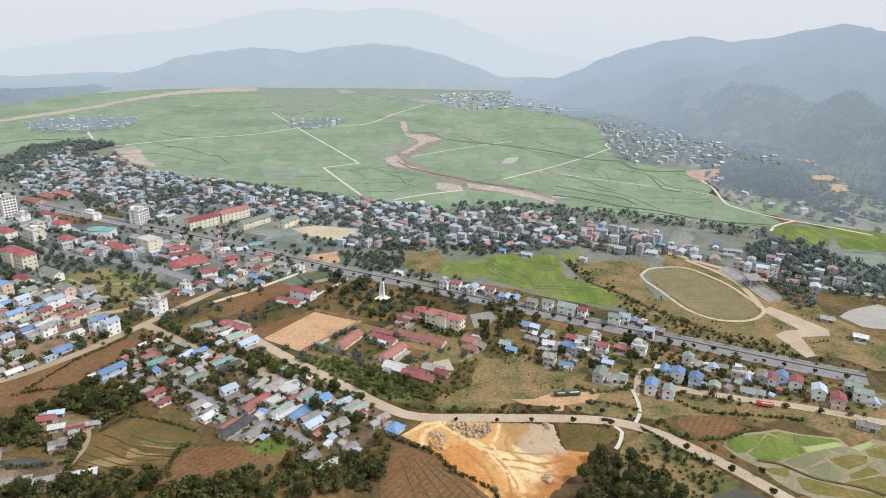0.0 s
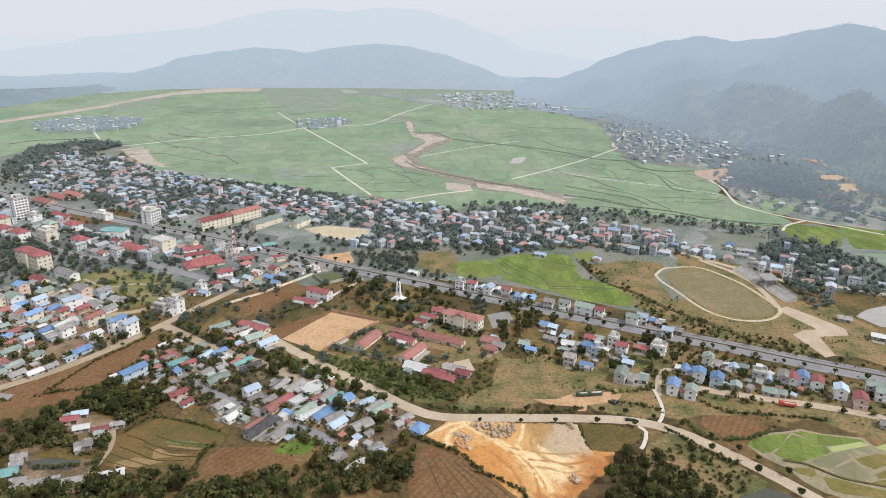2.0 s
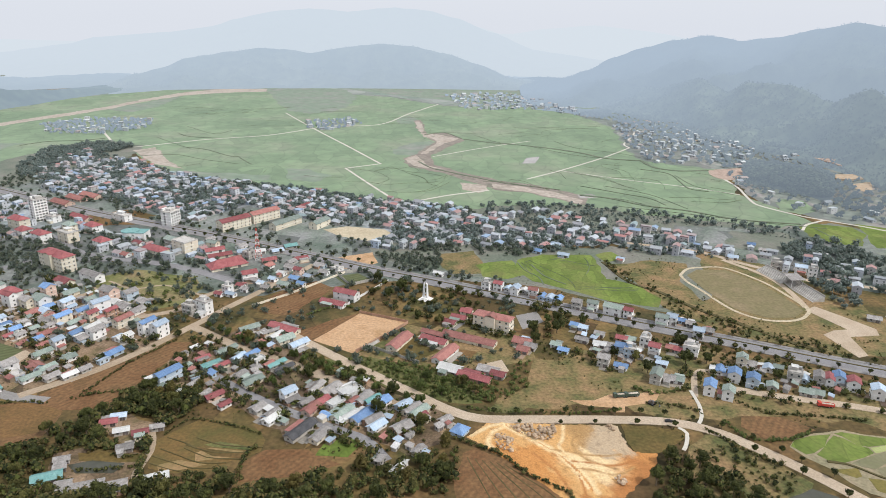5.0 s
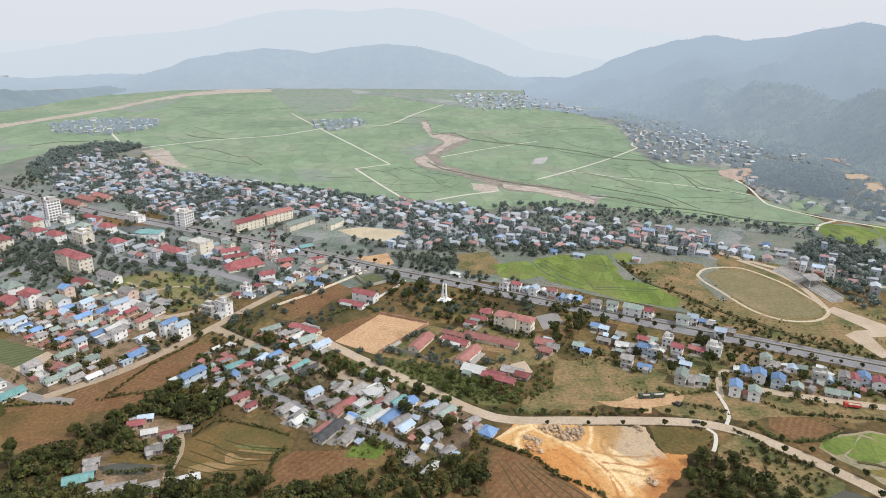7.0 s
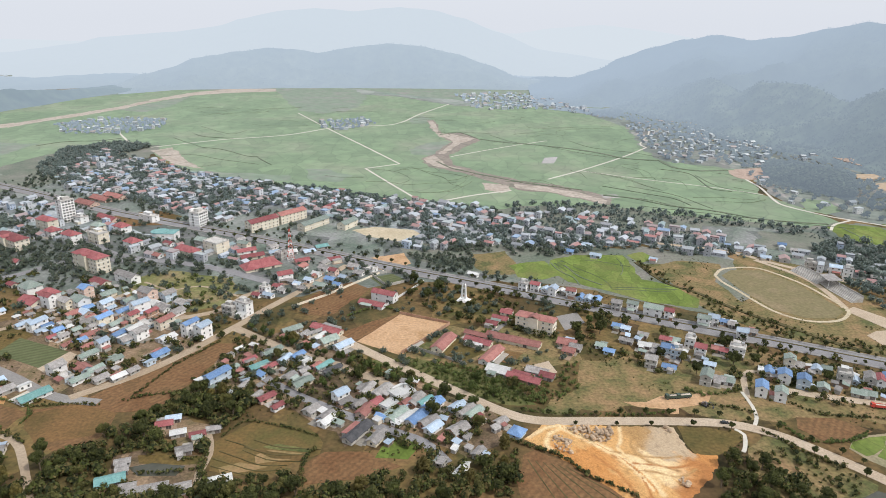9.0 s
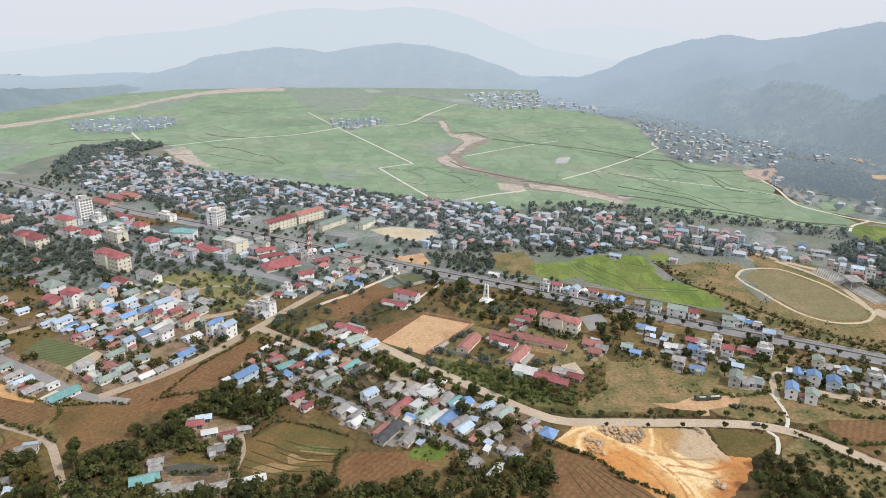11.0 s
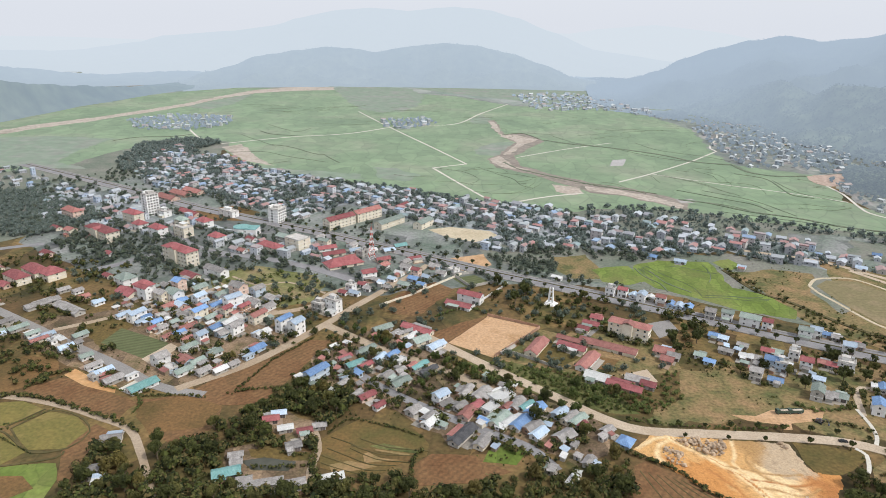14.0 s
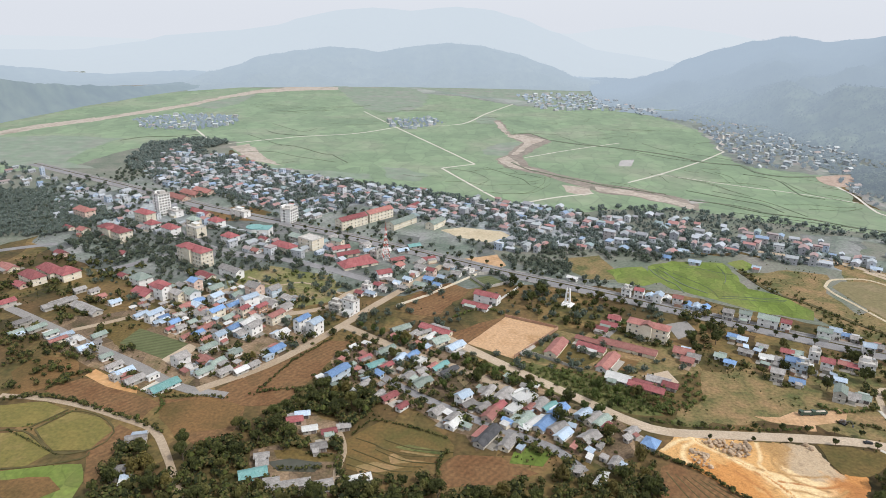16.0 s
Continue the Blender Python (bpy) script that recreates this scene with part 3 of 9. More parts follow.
def gable_parts(w, d, h, rise, over, hip=0.0):
    """Walls with gables (ridge along x) and a roof of two sloping sheets; hip: how far the ridge is drawn in at both ends."""
    x, y = w / 2, d / 2
    wall = Solid()
    if hip:
        wall.box(-x, -y, -0.3, x, y, h)
    else:
        wall.poly([(-x, -y, -0.3), (x, -y, -0.3), (x, y, -0.3), (-x, y, -0.3), (-x, -y, h), (x, -y, h), (x, y, h), (-x, y, h), (-x, 0, h + rise), (x, 0, h + rise)],
                  [(0, 3, 2, 1), (0, 1, 5, 4), (2, 3, 7, 6), (1, 2, 6, 9, 5), (3, 0, 4, 8, 7), (4, 5, 9, 8), (6, 7, 8, 9)])
    roof = Solid()
    drop = rise / y * over
    ex, ey, ez, top, t = x + over, y + over, h - drop + 0.18, h + rise + 0.18, 0.14
    rx = ex - hip
    roof.slab([(-ex, -ey, ez), (ex, -ey, ez), (rx, 0, top), (-rx, 0, top)], t)
    roof.slab([(ex, ey, ez), (-ex, ey, ez), (-rx, 0, top), (rx, 0, top)], t)
    if hip:
        roof.poly([(ex, -ey, ez), (ex, ey, ez), (rx, 0, top), (ex, -ey, ez - t), (ex, ey, ez - t)], [(0, 1, 2), (0, 3, 4, 1)])
        roof.poly([(-ex, -ey, ez), (-ex, ey, ez), (-rx, 0, top), (-ex, -ey, ez - t), (-ex, ey, ez - t)], [(1, 0, 2), (0, 1, 4, 3)])
    else:
        roof.box(-rx, -0.22, top - 0.08, rx, 0.22, top + 0.06)
    return wall, roof


def house(x, y, turn, w, d, storeys, roof, wall="cream", shape="gable", group="houses of the town", windows=(2, 1), label="", lift=0.0):
    """One house at its middle, its long side along turn."""
    if storeys == 1 and w < 16:
        w, d = w * 0.9, d * 0.86
    if d > w and shape != "flat":
        w, d, turn = d, w, turn + 90
    turn = (turn + 180) % 360 - 180
    while turn > 45:
        turn -= 180
    while turn <= -135:
        turn += 180
    h = storeys * STOREY - 0.3 if storeys > 1 else 2.75
    words = {1: "single-storey", 2: "two-storey", 3: "three-storey", 4: "four-storey", 5: "five-storey"}.get(storeys, "tall")
    ob = thing("house", pose(x, y, lift, 0, 0, turn), label or f"{words} {wall}-walled house with a {ROOF_WORDS[roof]} roof", "house", group)
    take(x, y, 0.5 * min(w, d) + 0.5)
    if w > 1.5 * d:
        for s in (-0.33, 0.33):
            take(x + s * w * math.cos(radians(turn)), y + s * w * math.sin(radians(turn)), 0.45 * d)
    if shape in ("gable", "hip"):
        rise = d * (0.24 if shape == "gable" else 0.3)
        a, b = gable_parts(w, d, h, rise, 0.75 if storeys == 1 else 0.6, d * 0.5 if shape == "hip" else 0)
        part("wall", a.mesh("wall", WALLS[wall]), ob)
        part("roof", b.mesh("roof", ROOFS[roof]), ob)
    elif shape == "shed":
        a = Solid().poly([(-w / 2, -d / 2, -0.3), (w / 2, -d / 2, -0.3), (w / 2, d / 2, -0.3), (-w / 2, d / 2, -0.3), (-w / 2, -d / 2, h - 0.5), (w / 2, -d / 2, h - 0.5), (w / 2, d / 2, h + 0.6), (-w / 2, d / 2, h + 0.6)],
                         [(0, 3, 2, 1), (4, 5, 6, 7), (0, 1, 5, 4), (1, 2, 6, 5), (2, 3, 7, 6), (3, 0, 4, 7)])
        e = 0.5
        b = Solid().slab([(-w / 2 - e, -d / 2 - e, h - 0.42), (w / 2 + e, -d / 2 - e, h - 0.42), (w / 2 + e, d / 2 + e, h + 0.8), (-w / 2 - e, d / 2 + e, h + 0.8)], 0.12)
        part("wall", a.mesh("wall", WALLS[wall]), ob)
        part("roof", b.mesh("roof", ROOFS[roof]), ob)
    else:
        a = Solid().box(-w / 2, -d / 2, -0.3, w / 2, d / 2, h)
        b = Solid().box(-w / 2 - 0.3, -d / 2 - 0.3, h + 0.003, w / 2 + 0.3, d / 2 + 0.3, h + 0.28)
        p = 0.22
        for x0, y0, x1, y1 in ((-w / 2, -d / 2, w / 2, -d / 2 + p), (-w / 2, d / 2 - p, w / 2, d / 2), (-w / 2, -d / 2 + p, -w / 2 + p, d / 2 - p), (w / 2 - p, -d / 2 + p, w / 2, d / 2 - p)):
            b.box(x0, y0, h + 0.283, x1, y1, h + 1.0)
        part("wall", a.mesh("wall", WALLS[wall]), ob)
        part("roof", b.mesh("roof", ROOFS["c" if roof not in "wBbRG" or storeys > 1 else roof]), ob)
        if storeys > 1 and w * d < 200:
            hut = part("stair_head", Solid().box(-w * 0.3, -d * 0.05, h + 0.283, w * 0.1, d * 0.3, h + 2.6).mesh("stair_head", WALLS[wall]), ob)
            part("stair_roof", Solid().slab([(-w * 0.36, -d * 0.12, h + 2.7), (w * 0.16, -d * 0.12, h + 2.7), (w * 0.16, d * 0.36, h + 3.0), (-w * 0.36, d * 0.36, h + 3.0)], 0.1).mesh("stair_roof", ROOFS[roof]), hut)
    if storeys > 1 and shape != "shed":
        s = Solid()
        for k in range(1, storeys):
            s.box(-w / 2 - 0.12, -d / 2 - 0.12, k * STOREY - 0.35, w / 2 + 0.12, d / 2 + 0.12, k * STOREY - 0.15)
        part("floor_band", s.mesh("floor_band", WALLS["white"]), ob)
    openings(ob, w, d, storeys, *windows)
    if w * d < 170:
        extras(ob, w, d, h, shape, roof)
    return ob


YARDS = Solid()


def extras(ob, w, d, h, shape, roof):
    """Lean-tos, porches, roof tanks and a paved yard, as small houses have them."""
    if rng.random() < 0.6:
        lw, ld, lh = w * rng.uniform(0.35, 0.8), rng.uniform(2.2, 3.6), rng.uniform(2.2, 2.7)
        o, side = rng.uniform(-0.5, 0.5) * (w - lw), rng.choice((-1, -1, 1))
        y0, y1 = side * (d / 2 + 0.003), side * (d / 2 + ld)
        lean = part("lean_to", Solid().box(o - lw / 2, min(y0, y1), -0.3, o + lw / 2, max(y0, y1), lh).mesh("lean_to", WALLS[rng.choice(("grey", "grey", "brick", "cream", "wood"))]), ob)
        a = [(o - lw / 2 - 0.3, y1 + side * 0.4, lh + 0.15), (o + lw / 2 + 0.3, y1 + side * 0.4, lh + 0.15), (o + lw / 2 + 0.3, y0, lh + 0.75), (o - lw / 2 - 0.3, y0, lh + 0.75)]
        part("lean_to_roof", Solid().slab(a if side < 0 else a[::-1], 0.1).mesh("lean_to_roof", ROOFS[rng.choice("gggwbGP" + roof)]), lean)
    if shape == "flat" and rng.random() < 0.7 or rng.random() < 0.12 and h > 5:
        x, y, z = w * 0.3, d * 0.25, h + (0.28 if shape == "flat" else -0.4)
        stand = part("tank_stand", Solid().box(x - 0.7, y - 0.6, z, x + 0.7, y + 0.6, z + 1.2).mesh("tank_stand", WALLS["grey"]), ob)
        part("water_tank", Solid().tube((x - 0.9, y, z + 1.85), (x + 0.9, y, z + 1.85), 0.65, 0.65, 10).mesh("water_tank", STEEL), stand)
    if rng.random() < 0.6:
        m = ob.matrix_basis
        yw, yd, o = w * rng.uniform(0.6, 1.1), rng.uniform(3, 7), rng.uniform(-1.5, 1.5)
        side = rng.choice((-1, 1))
        q = [m @ Vector((px, py, 0)) for px, py in ((o - yw / 2, side * (d / 2 + 0.1)), (o + yw / 2, side * (d / 2 + 0.1)), (o + yw / 2, side * (d / 2 + yd)), (o - yw / 2, side * (d / 2 + yd)))]
        if side > 0:
            q = q[::-1]
        YARDS.slab([(p.x, p.y, 0.13 + 0.02 * rng.random()) for p in q[::-1]], 0.4)


# ---- trees ----
def crown_mesh(name, rng, clumps, leaf, mat, height, spread, start):
    """A crown of many small leaf clumps, gathered in uneven bunches with gaps."""
    v, f = [], []
    bunches = []
    for _ in range(14):
        a, r = rng.uniform(0, math.tau), spread * math.sqrt(rng.random()) * 0.72
        z = start + (height - start) * (0.25 + 0.62 * rng.random() * (1 - 0.45 * (r / spread) ** 2))
        bunches.append((Vector((r * math.cos(a), r * math.sin(a), z)), spread * rng.uniform(0.28, 0.5)))
    for _ in range(clumps):
        c, r = rng.choice(bunches)
        d = Vector((rng.gauss(0, 1), rng.gauss(0, 1), rng.gauss(0, 0.8))).normalized()
        p = c + d * r * rng.uniform(0.7, 1.05)
        n = (d + Vector((rng.gauss(0, 0.5), rng.gauss(0, 0.5), rng.gauss(0.4, 0.5)))).normalized()
        q = n.to_track_quat("Z", "Y")
        s = leaf * rng.uniform(0.6, 1.3)
        spin = rng.uniform(0, math.tau)
        k = len(v)
        for e in range(5):
            t = spin + e * math.tau / 5
            l = s * rng.uniform(0.6, 1.15)
            v.append(tuple(p + q @ Vector((l * math.cos(t), l * math.sin(t), rng.uniform(-0.2, 0.2) * s))))
        f.append(tuple(range(k, k + 5)))
    return mesh_of(name, v, f, [mat])


def trunk_mesh(name, rng, height, start, spread, radius):
    s = Solid()
    lean = Vector((rng.uniform(-0.3, 0.3), rng.uniform(-0.3, 0.3), 0))
    mid = Vector((0, 0, start)) + lean
    s.tube((0, 0, -0.4), mid, radius, radius * 0.7)
    for k in range(5):
        a = k * math.tau / 5 + rng.uniform(-0.4, 0.4)
        s.tube(mid - Vector((0, 0, 0.2)), mid + Vector((math.cos(a) * spread * 0.6, math.sin(a) * spread * 0.6, (height - start) * rng.uniform(0.35, 0.7))), radius * 0.5, radius * 0.14, 5)
    return s.mesh(name, BARK)


def tree_model(seed, height, spread, start, leaves, clumps=420, leaf=0.55, label="", name="tree"):
    r = random.Random(seed)
    ob = thing(name, pose(0, 0, -60), label, name)
    part("trunk", trunk_mesh("trunk", r, height, start, spread, 0.035 * height), ob)
    part("crown", crown_mesh("crown", r, clumps, leaf, leaves, height, spread, start), ob)
    return ob


def bush_cloud(name, places, rng, low, high, mat, label, leaf=1.0, per=46, category="trees"):
    """A wood or hedge of many small crowns, joined."""
    v, f = [], []
    for x, y in places:
        h = rng.uniform(low, high)
        sp = h * rng.uniform(0.5, 0.74)
        n = int(per * 1.5)
        k0 = len(v)
        pent = []
        lobes = [(Vector((rng.uniform(-0.5, 0.5) * sp, rng.uniform(-0.5, 0.5) * sp, h * rng.uniform(0.35, 0.62))), sp * rng.uniform(0.42, 0.68)) for _ in range(4)]
        size = leaf * h / 9.5
        for _ in range(n):
            c, r = rng.choice(lobes)
            d = Vector((rng.gauss(0, 1), rng.gauss(0, 1), rng.gauss(0.15, 0.8))).normalized()
            p = c + d * r
            q = (d + Vector((rng.gauss(0, 0.4), rng.gauss(0, 0.4), 0.3))).normalized().to_track_quat("Z", "Y")
            a = rng.uniform(0, math.tau)
            s = size * rng.uniform(0.6, 1.3)
            pent.append([tuple(Vector((x, y, 0)) + p + q @ Vector((s * math.cos(a + e * 1.571), s * math.sin(a + e * 1.571), rng.uniform(-0.2, 0.2) * s))) for e in range(4)])
        for c, r in lobes:
            k = len(v)
            v += [tuple(Vector((x, y, 0)) + c + Vector(d) * r * rng.uniform(0.62, 0.92)) for d in ((1, 0.2, 0), (-0.2, 1, 0), (-1, -0.2, 0), (0.2, -1, 0), (0, 0, 1), (0, 0, -1))]
            f += [(k, k + 1, k + 4), (k + 1, k + 2, k + 4), (k + 2, k + 3, k + 4), (k + 3, k, k + 4), (k + 1, k, k + 5), (k + 2, k + 1, k + 5), (k + 3, k + 2, k + 5), (k, k + 3, k + 5)]
        base = len(v)
        v += [(x - 0.15, y, -0.2), (x + 0.15, y, -0.2), (x + 0.1, y, h * 0.5), (x - 0.1, y, h * 0.5)]
        f.append((base, base + 1, base + 2, base + 3))
        for quad in pent:
            k = len(v)
            v += quad
            f.append((k, k + 1, k + 2, k + 3))
    return tagged(new(name, mesh_of(name, v, f, [mat])), label, category, "", "stuff")


def far_houses(name, places, rng, turn, label, wall_mat, roof_mat, size=(5.0, 11.5), tall=0.17, lift=0.0, glass=None):
    """Houses too many and too far to tell apart: real walls and roofs, joined."""
    wv, rv = Solid(), Solid()
    for x, y in places:
        w, d = rng.uniform(*size), rng.uniform(size[0] * 0.75, size[1] * 0.75)
        st = 1 + (rng.random() < tall) + (rng.random() < tall * 0.45)
        h = st * 3.2
        a = radians(turn + rng.choice((0, 90)) + rng.gauss(0, 4))
        c, s = math.cos(a), math.sin(a)
        go = lambda pts: [(x + px * c - py * s, y + px * s + py * c, pz + lift) for px, py, pz in pts]
        X, Y = w / 2, d / 2
        flat = st > 1 and rng.random() < 0.45
        rise = 0 if flat else d * 0.22
        wv.poly(go([(-X, -Y, -0.3), (X, -Y, -0.3), (X, Y, -0.3), (-X, Y, -0.3), (-X, -Y, h), (X, -Y, h), (X, Y, h), (-X, Y, h), (-X, 0, h + rise), (X, 0, h + rise)]),
                [(0, 1, 5, 4), (2, 3, 7, 6), (1, 2, 6, 9, 5), (3, 0, 4, 8, 7)])
        for k in range(st):
            for side, span, dep in ((-1, w, Y), (1, w, Y)):
                for o in (-0.28, 0.25):
                    z0 = k * 3.2 + 1.0
                    yy = side * (dep + 0.05)
                    wv.poly(go([(o * span - 0.5, yy, z0), (o * span + 0.5, yy, z0), (o * span + 0.5, yy, z0 + 1.1), (o * span - 0.5, yy, z0 + 1.1)]), [(0, 1, 2, 3)], 1)
            for side in (-1, 1):
                xx = side * (X + 0.05)
                wv.poly(go([(xx, -0.5, k * 3.2 + 1.0), (xx, 0.5, k * 3.2 + 1.0), (xx, 0.5, k * 3.2 + 2.1), (xx, -0.5, k * 3.2 + 2.1)]), [(0, 1, 2, 3)], 1)
        e = 0.5
        if flat:
            rv.poly(go([(-X, -Y, h), (X, -Y, h), (X, Y, h), (-X, Y, h), (-X, -Y, h + 0.9), (X, -Y, h + 0.9), (X, Y, h + 0.9), (-X, Y, h + 0.9)]), [(0, 1, 5, 4), (1, 2, 6, 5), (2, 3, 7, 6), (3, 0, 4, 7), (4, 5, 6, 7)])
        else:
            z = h - rise / Y * e + 0.1
            rv.poly(go([(-X - e, -Y - e, z), (X + e, -Y - e, z), (X + e, 0, h + rise + 0.1), (-X - e, 0, h + rise + 0.1), (X + e, Y + e, z), (-X - e, Y + e, z)]), [(0, 1, 2, 3), (3, 2, 4, 5)])
        take(x, y, 4)
    root = thing(name, pose(0, 0, 0), label, "houses", "", "stuff")
    tagged(part("wall", wv.mesh("wall", wall_mat, glass or GLASS), root), "", "", "", "stuff")
    tagged(part("roof", rv.mesh("roof", roof_mat), root), "", "", "", "stuff")
    return root


# ---- single large things ----
def long_block(x, y, turn, w, d, storeys, roof, wall, label):
    """A public building: a long body, a raised middle bay, ranks of windows, a hipped roof."""
    h = storeys * 3.5
    ob = thing("public_building", pose(x, y, 0, 0, 0, turn), label, "public building")
    for s in (-0.35, 0, 0.35):
        take(x + s * w * math.cos(radians(turn)), y + s * w * math.sin(radians(turn)), d * 0.55)
    a, b = gable_parts(w, d, h, d * 0.22, 0.7, d * 0.5)
    bay = w * 0.24
    a.box(-bay / 2, -d / 2 - 2.2, -0.3, bay / 2, -d / 2 + 0.1, h + 1.2)
    part("wall", a.mesh("wall", WALLS[wall]), ob)
    part("roof", b.mesh("roof", ROOFS[roof]), ob)
    e = bay / 2 + 0.5
    part("bay_roof", Solid().slab([(-e, -d / 2 - 2.8, h + 1.3), (0, -d / 2 - 2.8, h + 3.0), (0, 0, h + 3.0), (-e, 0, h + 1.3)], 0.15)
         .slab([(0, -d / 2 - 2.8, h + 3.0), (e, -d / 2 - 2.8, h + 1.3), (e, 0, h + 1.3), (0, 0, h + 3.0)], 0.15).mesh("bay_roof", ROOFS[roof]), ob)
    bands = Solid()
    for k in range(1, storeys + 1):
        bands.box(-w / 2 - 0.15, -d / 2 - 0.15, k * 3.5 - 0.3, w / 2 + 0.15, d / 2 + 0.15, k * 3.5 - 0.1)
    part("floor_band", bands.mesh("floor_band", WALLS["white"]), ob)
    openings(ob, w, d, storeys, int(w / 4), 3, height=3.5)
    return ob


def tower_block(x, y, turn, w, d, storeys, label):
    h = storeys * 2.9
    ob = thing("tower_block", pose(x, y, 0, 0, 0, turn), label, "tower block")
    take(x, y, w * 0.6)
    part("wall", Solid().box(-w / 2, -d / 2, -0.3, w / 2, d / 2, h).box(-w / 2 - 2, -d / 4, -0.3, -w / 2 - 0.003, d / 4, h + 2.5).mesh("wall", WALLS["white"]), ob)
    r = Solid().box(-w / 2 - 0.4, -d / 2 - 0.4, h + 0.003, w / 2 + 0.4, d / 2 + 0.4, h + 0.35).box(-w / 2, -d / 2, h + 0.353, w / 2, -d / 2 + 0.25, h + 1.3)
    r.box(-w / 2, d / 2 - 0.25, h + 0.353, w / 2, d / 2, h + 1.3).box(-w * 0.25, -d * 0.2, h + 0.353, w * 0.25, d * 0.3, h + 3.2)
    part("roof", r.mesh("roof", ROOFS["c"]), ob)
    band = Solid().box(-w / 2 - 0.35, -d / 2 - 0.35, -0.35, w / 2 + 0.3, d / 2 + 0.2, -0.1).mesh("balcony_band", WALLS["white"])
    for k in range(1, storeys):
        part("balcony_band", band, ob, pose(0, 0, k * 2.9))
    for side, span, dep in ((0, w, d), (1, d, w), (2, w, d)):
        for k in range(storeys):
            for o in range(4):
                m = pose(0, 0, 0, 0, 0, 90 * side) @ pose(((o + 0.5) / 4 - 0.5) * span * 0.92, -dep / 2 - 0.02, k * 2.9 + 1.7)
                if side == 1 or o == 1:
                    part("window", WINDOW, ob, m @ Matrix.Diagonal((1.75, 1, 1.25, 1)))
    return ob


def round_hall(x, y):
    ob = thing("round_hall", pose(x, y, 0), "white two-storey hall with a rounded green-banded front", "hall")
    take(x, y, 9)
    s, g = Solid(), Solid()
    s.tube((0, 0, -0.3), (0, 0, 7.5), 8, 8, 20).box(0, -7, -0.3, 16, 7, 7.2)
    g.tube((0, 0, 3.2), (0, 0, 4.0), 8.3, 8.3, 20).tube((0, 0, 7.51), (0, 0, 8.2), 8.4, 8.4, 20).box(0.1, -7.2, 7.21, 16.2, 7.2, 7.6)
    part("wall", s.mesh("wall", WALLS["white"]), ob)
    part("roof", g.mesh("roof", ROOFS["T"]), ob)
    openings(ob, 15, 14.1, 2, 4, 1)
    return ob


def lattice_mast(x, y, h):
    """A red and white lattice mast on four spread legs."""
    ob = thing("radio_mast", pose(x, y, 0, 0, 0, 20), "tall red and white lattice radio mast", "mast")
    take(x, y, 4)
    n = 12
    for k in range(n):
        z0, z1 = h * k / n, h * (k + 1) / n
        w0, w1 = (2.6 * (1 - z / h) ** 1.3 + 0.45 for z in (z0, z1))
        s = Solid()
        c0 = [(a * w0, b * w0, z0 - 0.3 * (k == 0)) for a, b in ((-1, -1), (1, -1), (1, 1), (-1, 1))]
        c1 = [(a * w1, b * w1, z1) for a, b in ((-1, -1), (1, -1), (1, 1), (-1, 1))]
        for i in range(4):
            j = (i + 1) % 4
            s.tube(c0[i], c1[i], 0.19, 0.19, 4).tube(c0[i], c1[j], 0.06, 0.06, 4).tube(c0[j], c1[i], 0.06, 0.06, 4).tube(c1[i], c1[j], 0.05, 0.05, 4)
        part("mast_section", s.mesh("mast_section", RED_PAINT if k % 2 else WHITE_PAINT), ob)
    part("antenna", Solid().tube((0, 0, h), (0, 0, h + 5), 0.15, 0.05, 5).mesh("antenna", RED_PAINT), ob)
    return ob


def monument(x, y, turn):
    ob = thing("monument", pose(x, y, 0, 0, 0, turn), "white memorial of two tall tapering pillars on stepped plinth", "monument")
    take(x, y, 6)
    part("plinth", Solid().box(-4.5, -4.5, -0.3, 4.5, 4.5, 0.5).box(-3.4, -3.4, 0.503, 3.4, 3.4, 1.1).box(-2.6, -2.6, 1.103, 2.6, 2.6, 1.9).mesh("plinth", WALLS["white"]), ob)
    for s in (-1, 1):
        v = [(s * 1.0, -1.1, 1.9), (s * 2.2, -1.1, 1.9), (s * 2.2, 1.1, 1.9), (s * 1.0, 1.1, 1.9), (s * 0.8, -0.6, 14), (s * 1.6, -0.6, 12.8), (s * 1.6, 0.6, 12.8), (s * 0.8, 0.6, 14)]
        part("pillar", Solid().poly(v, [(0, 3, 2, 1), (4, 5, 6, 7), (0, 1, 5, 4), (1, 2, 6, 5), (2, 3, 7, 6), (3, 0, 4, 7)]).mesh("pillar", WALLS["white"]), ob)
    part("tie_beam", Solid().box(-0.9, -0.4, 9.6, 0.9, 0.4, 10.4).box(-0.95, -0.4, 5.0, 0.95, 0.4, 5.6).mesh("tie_beam", WALLS["white"]), ob)
    return ob


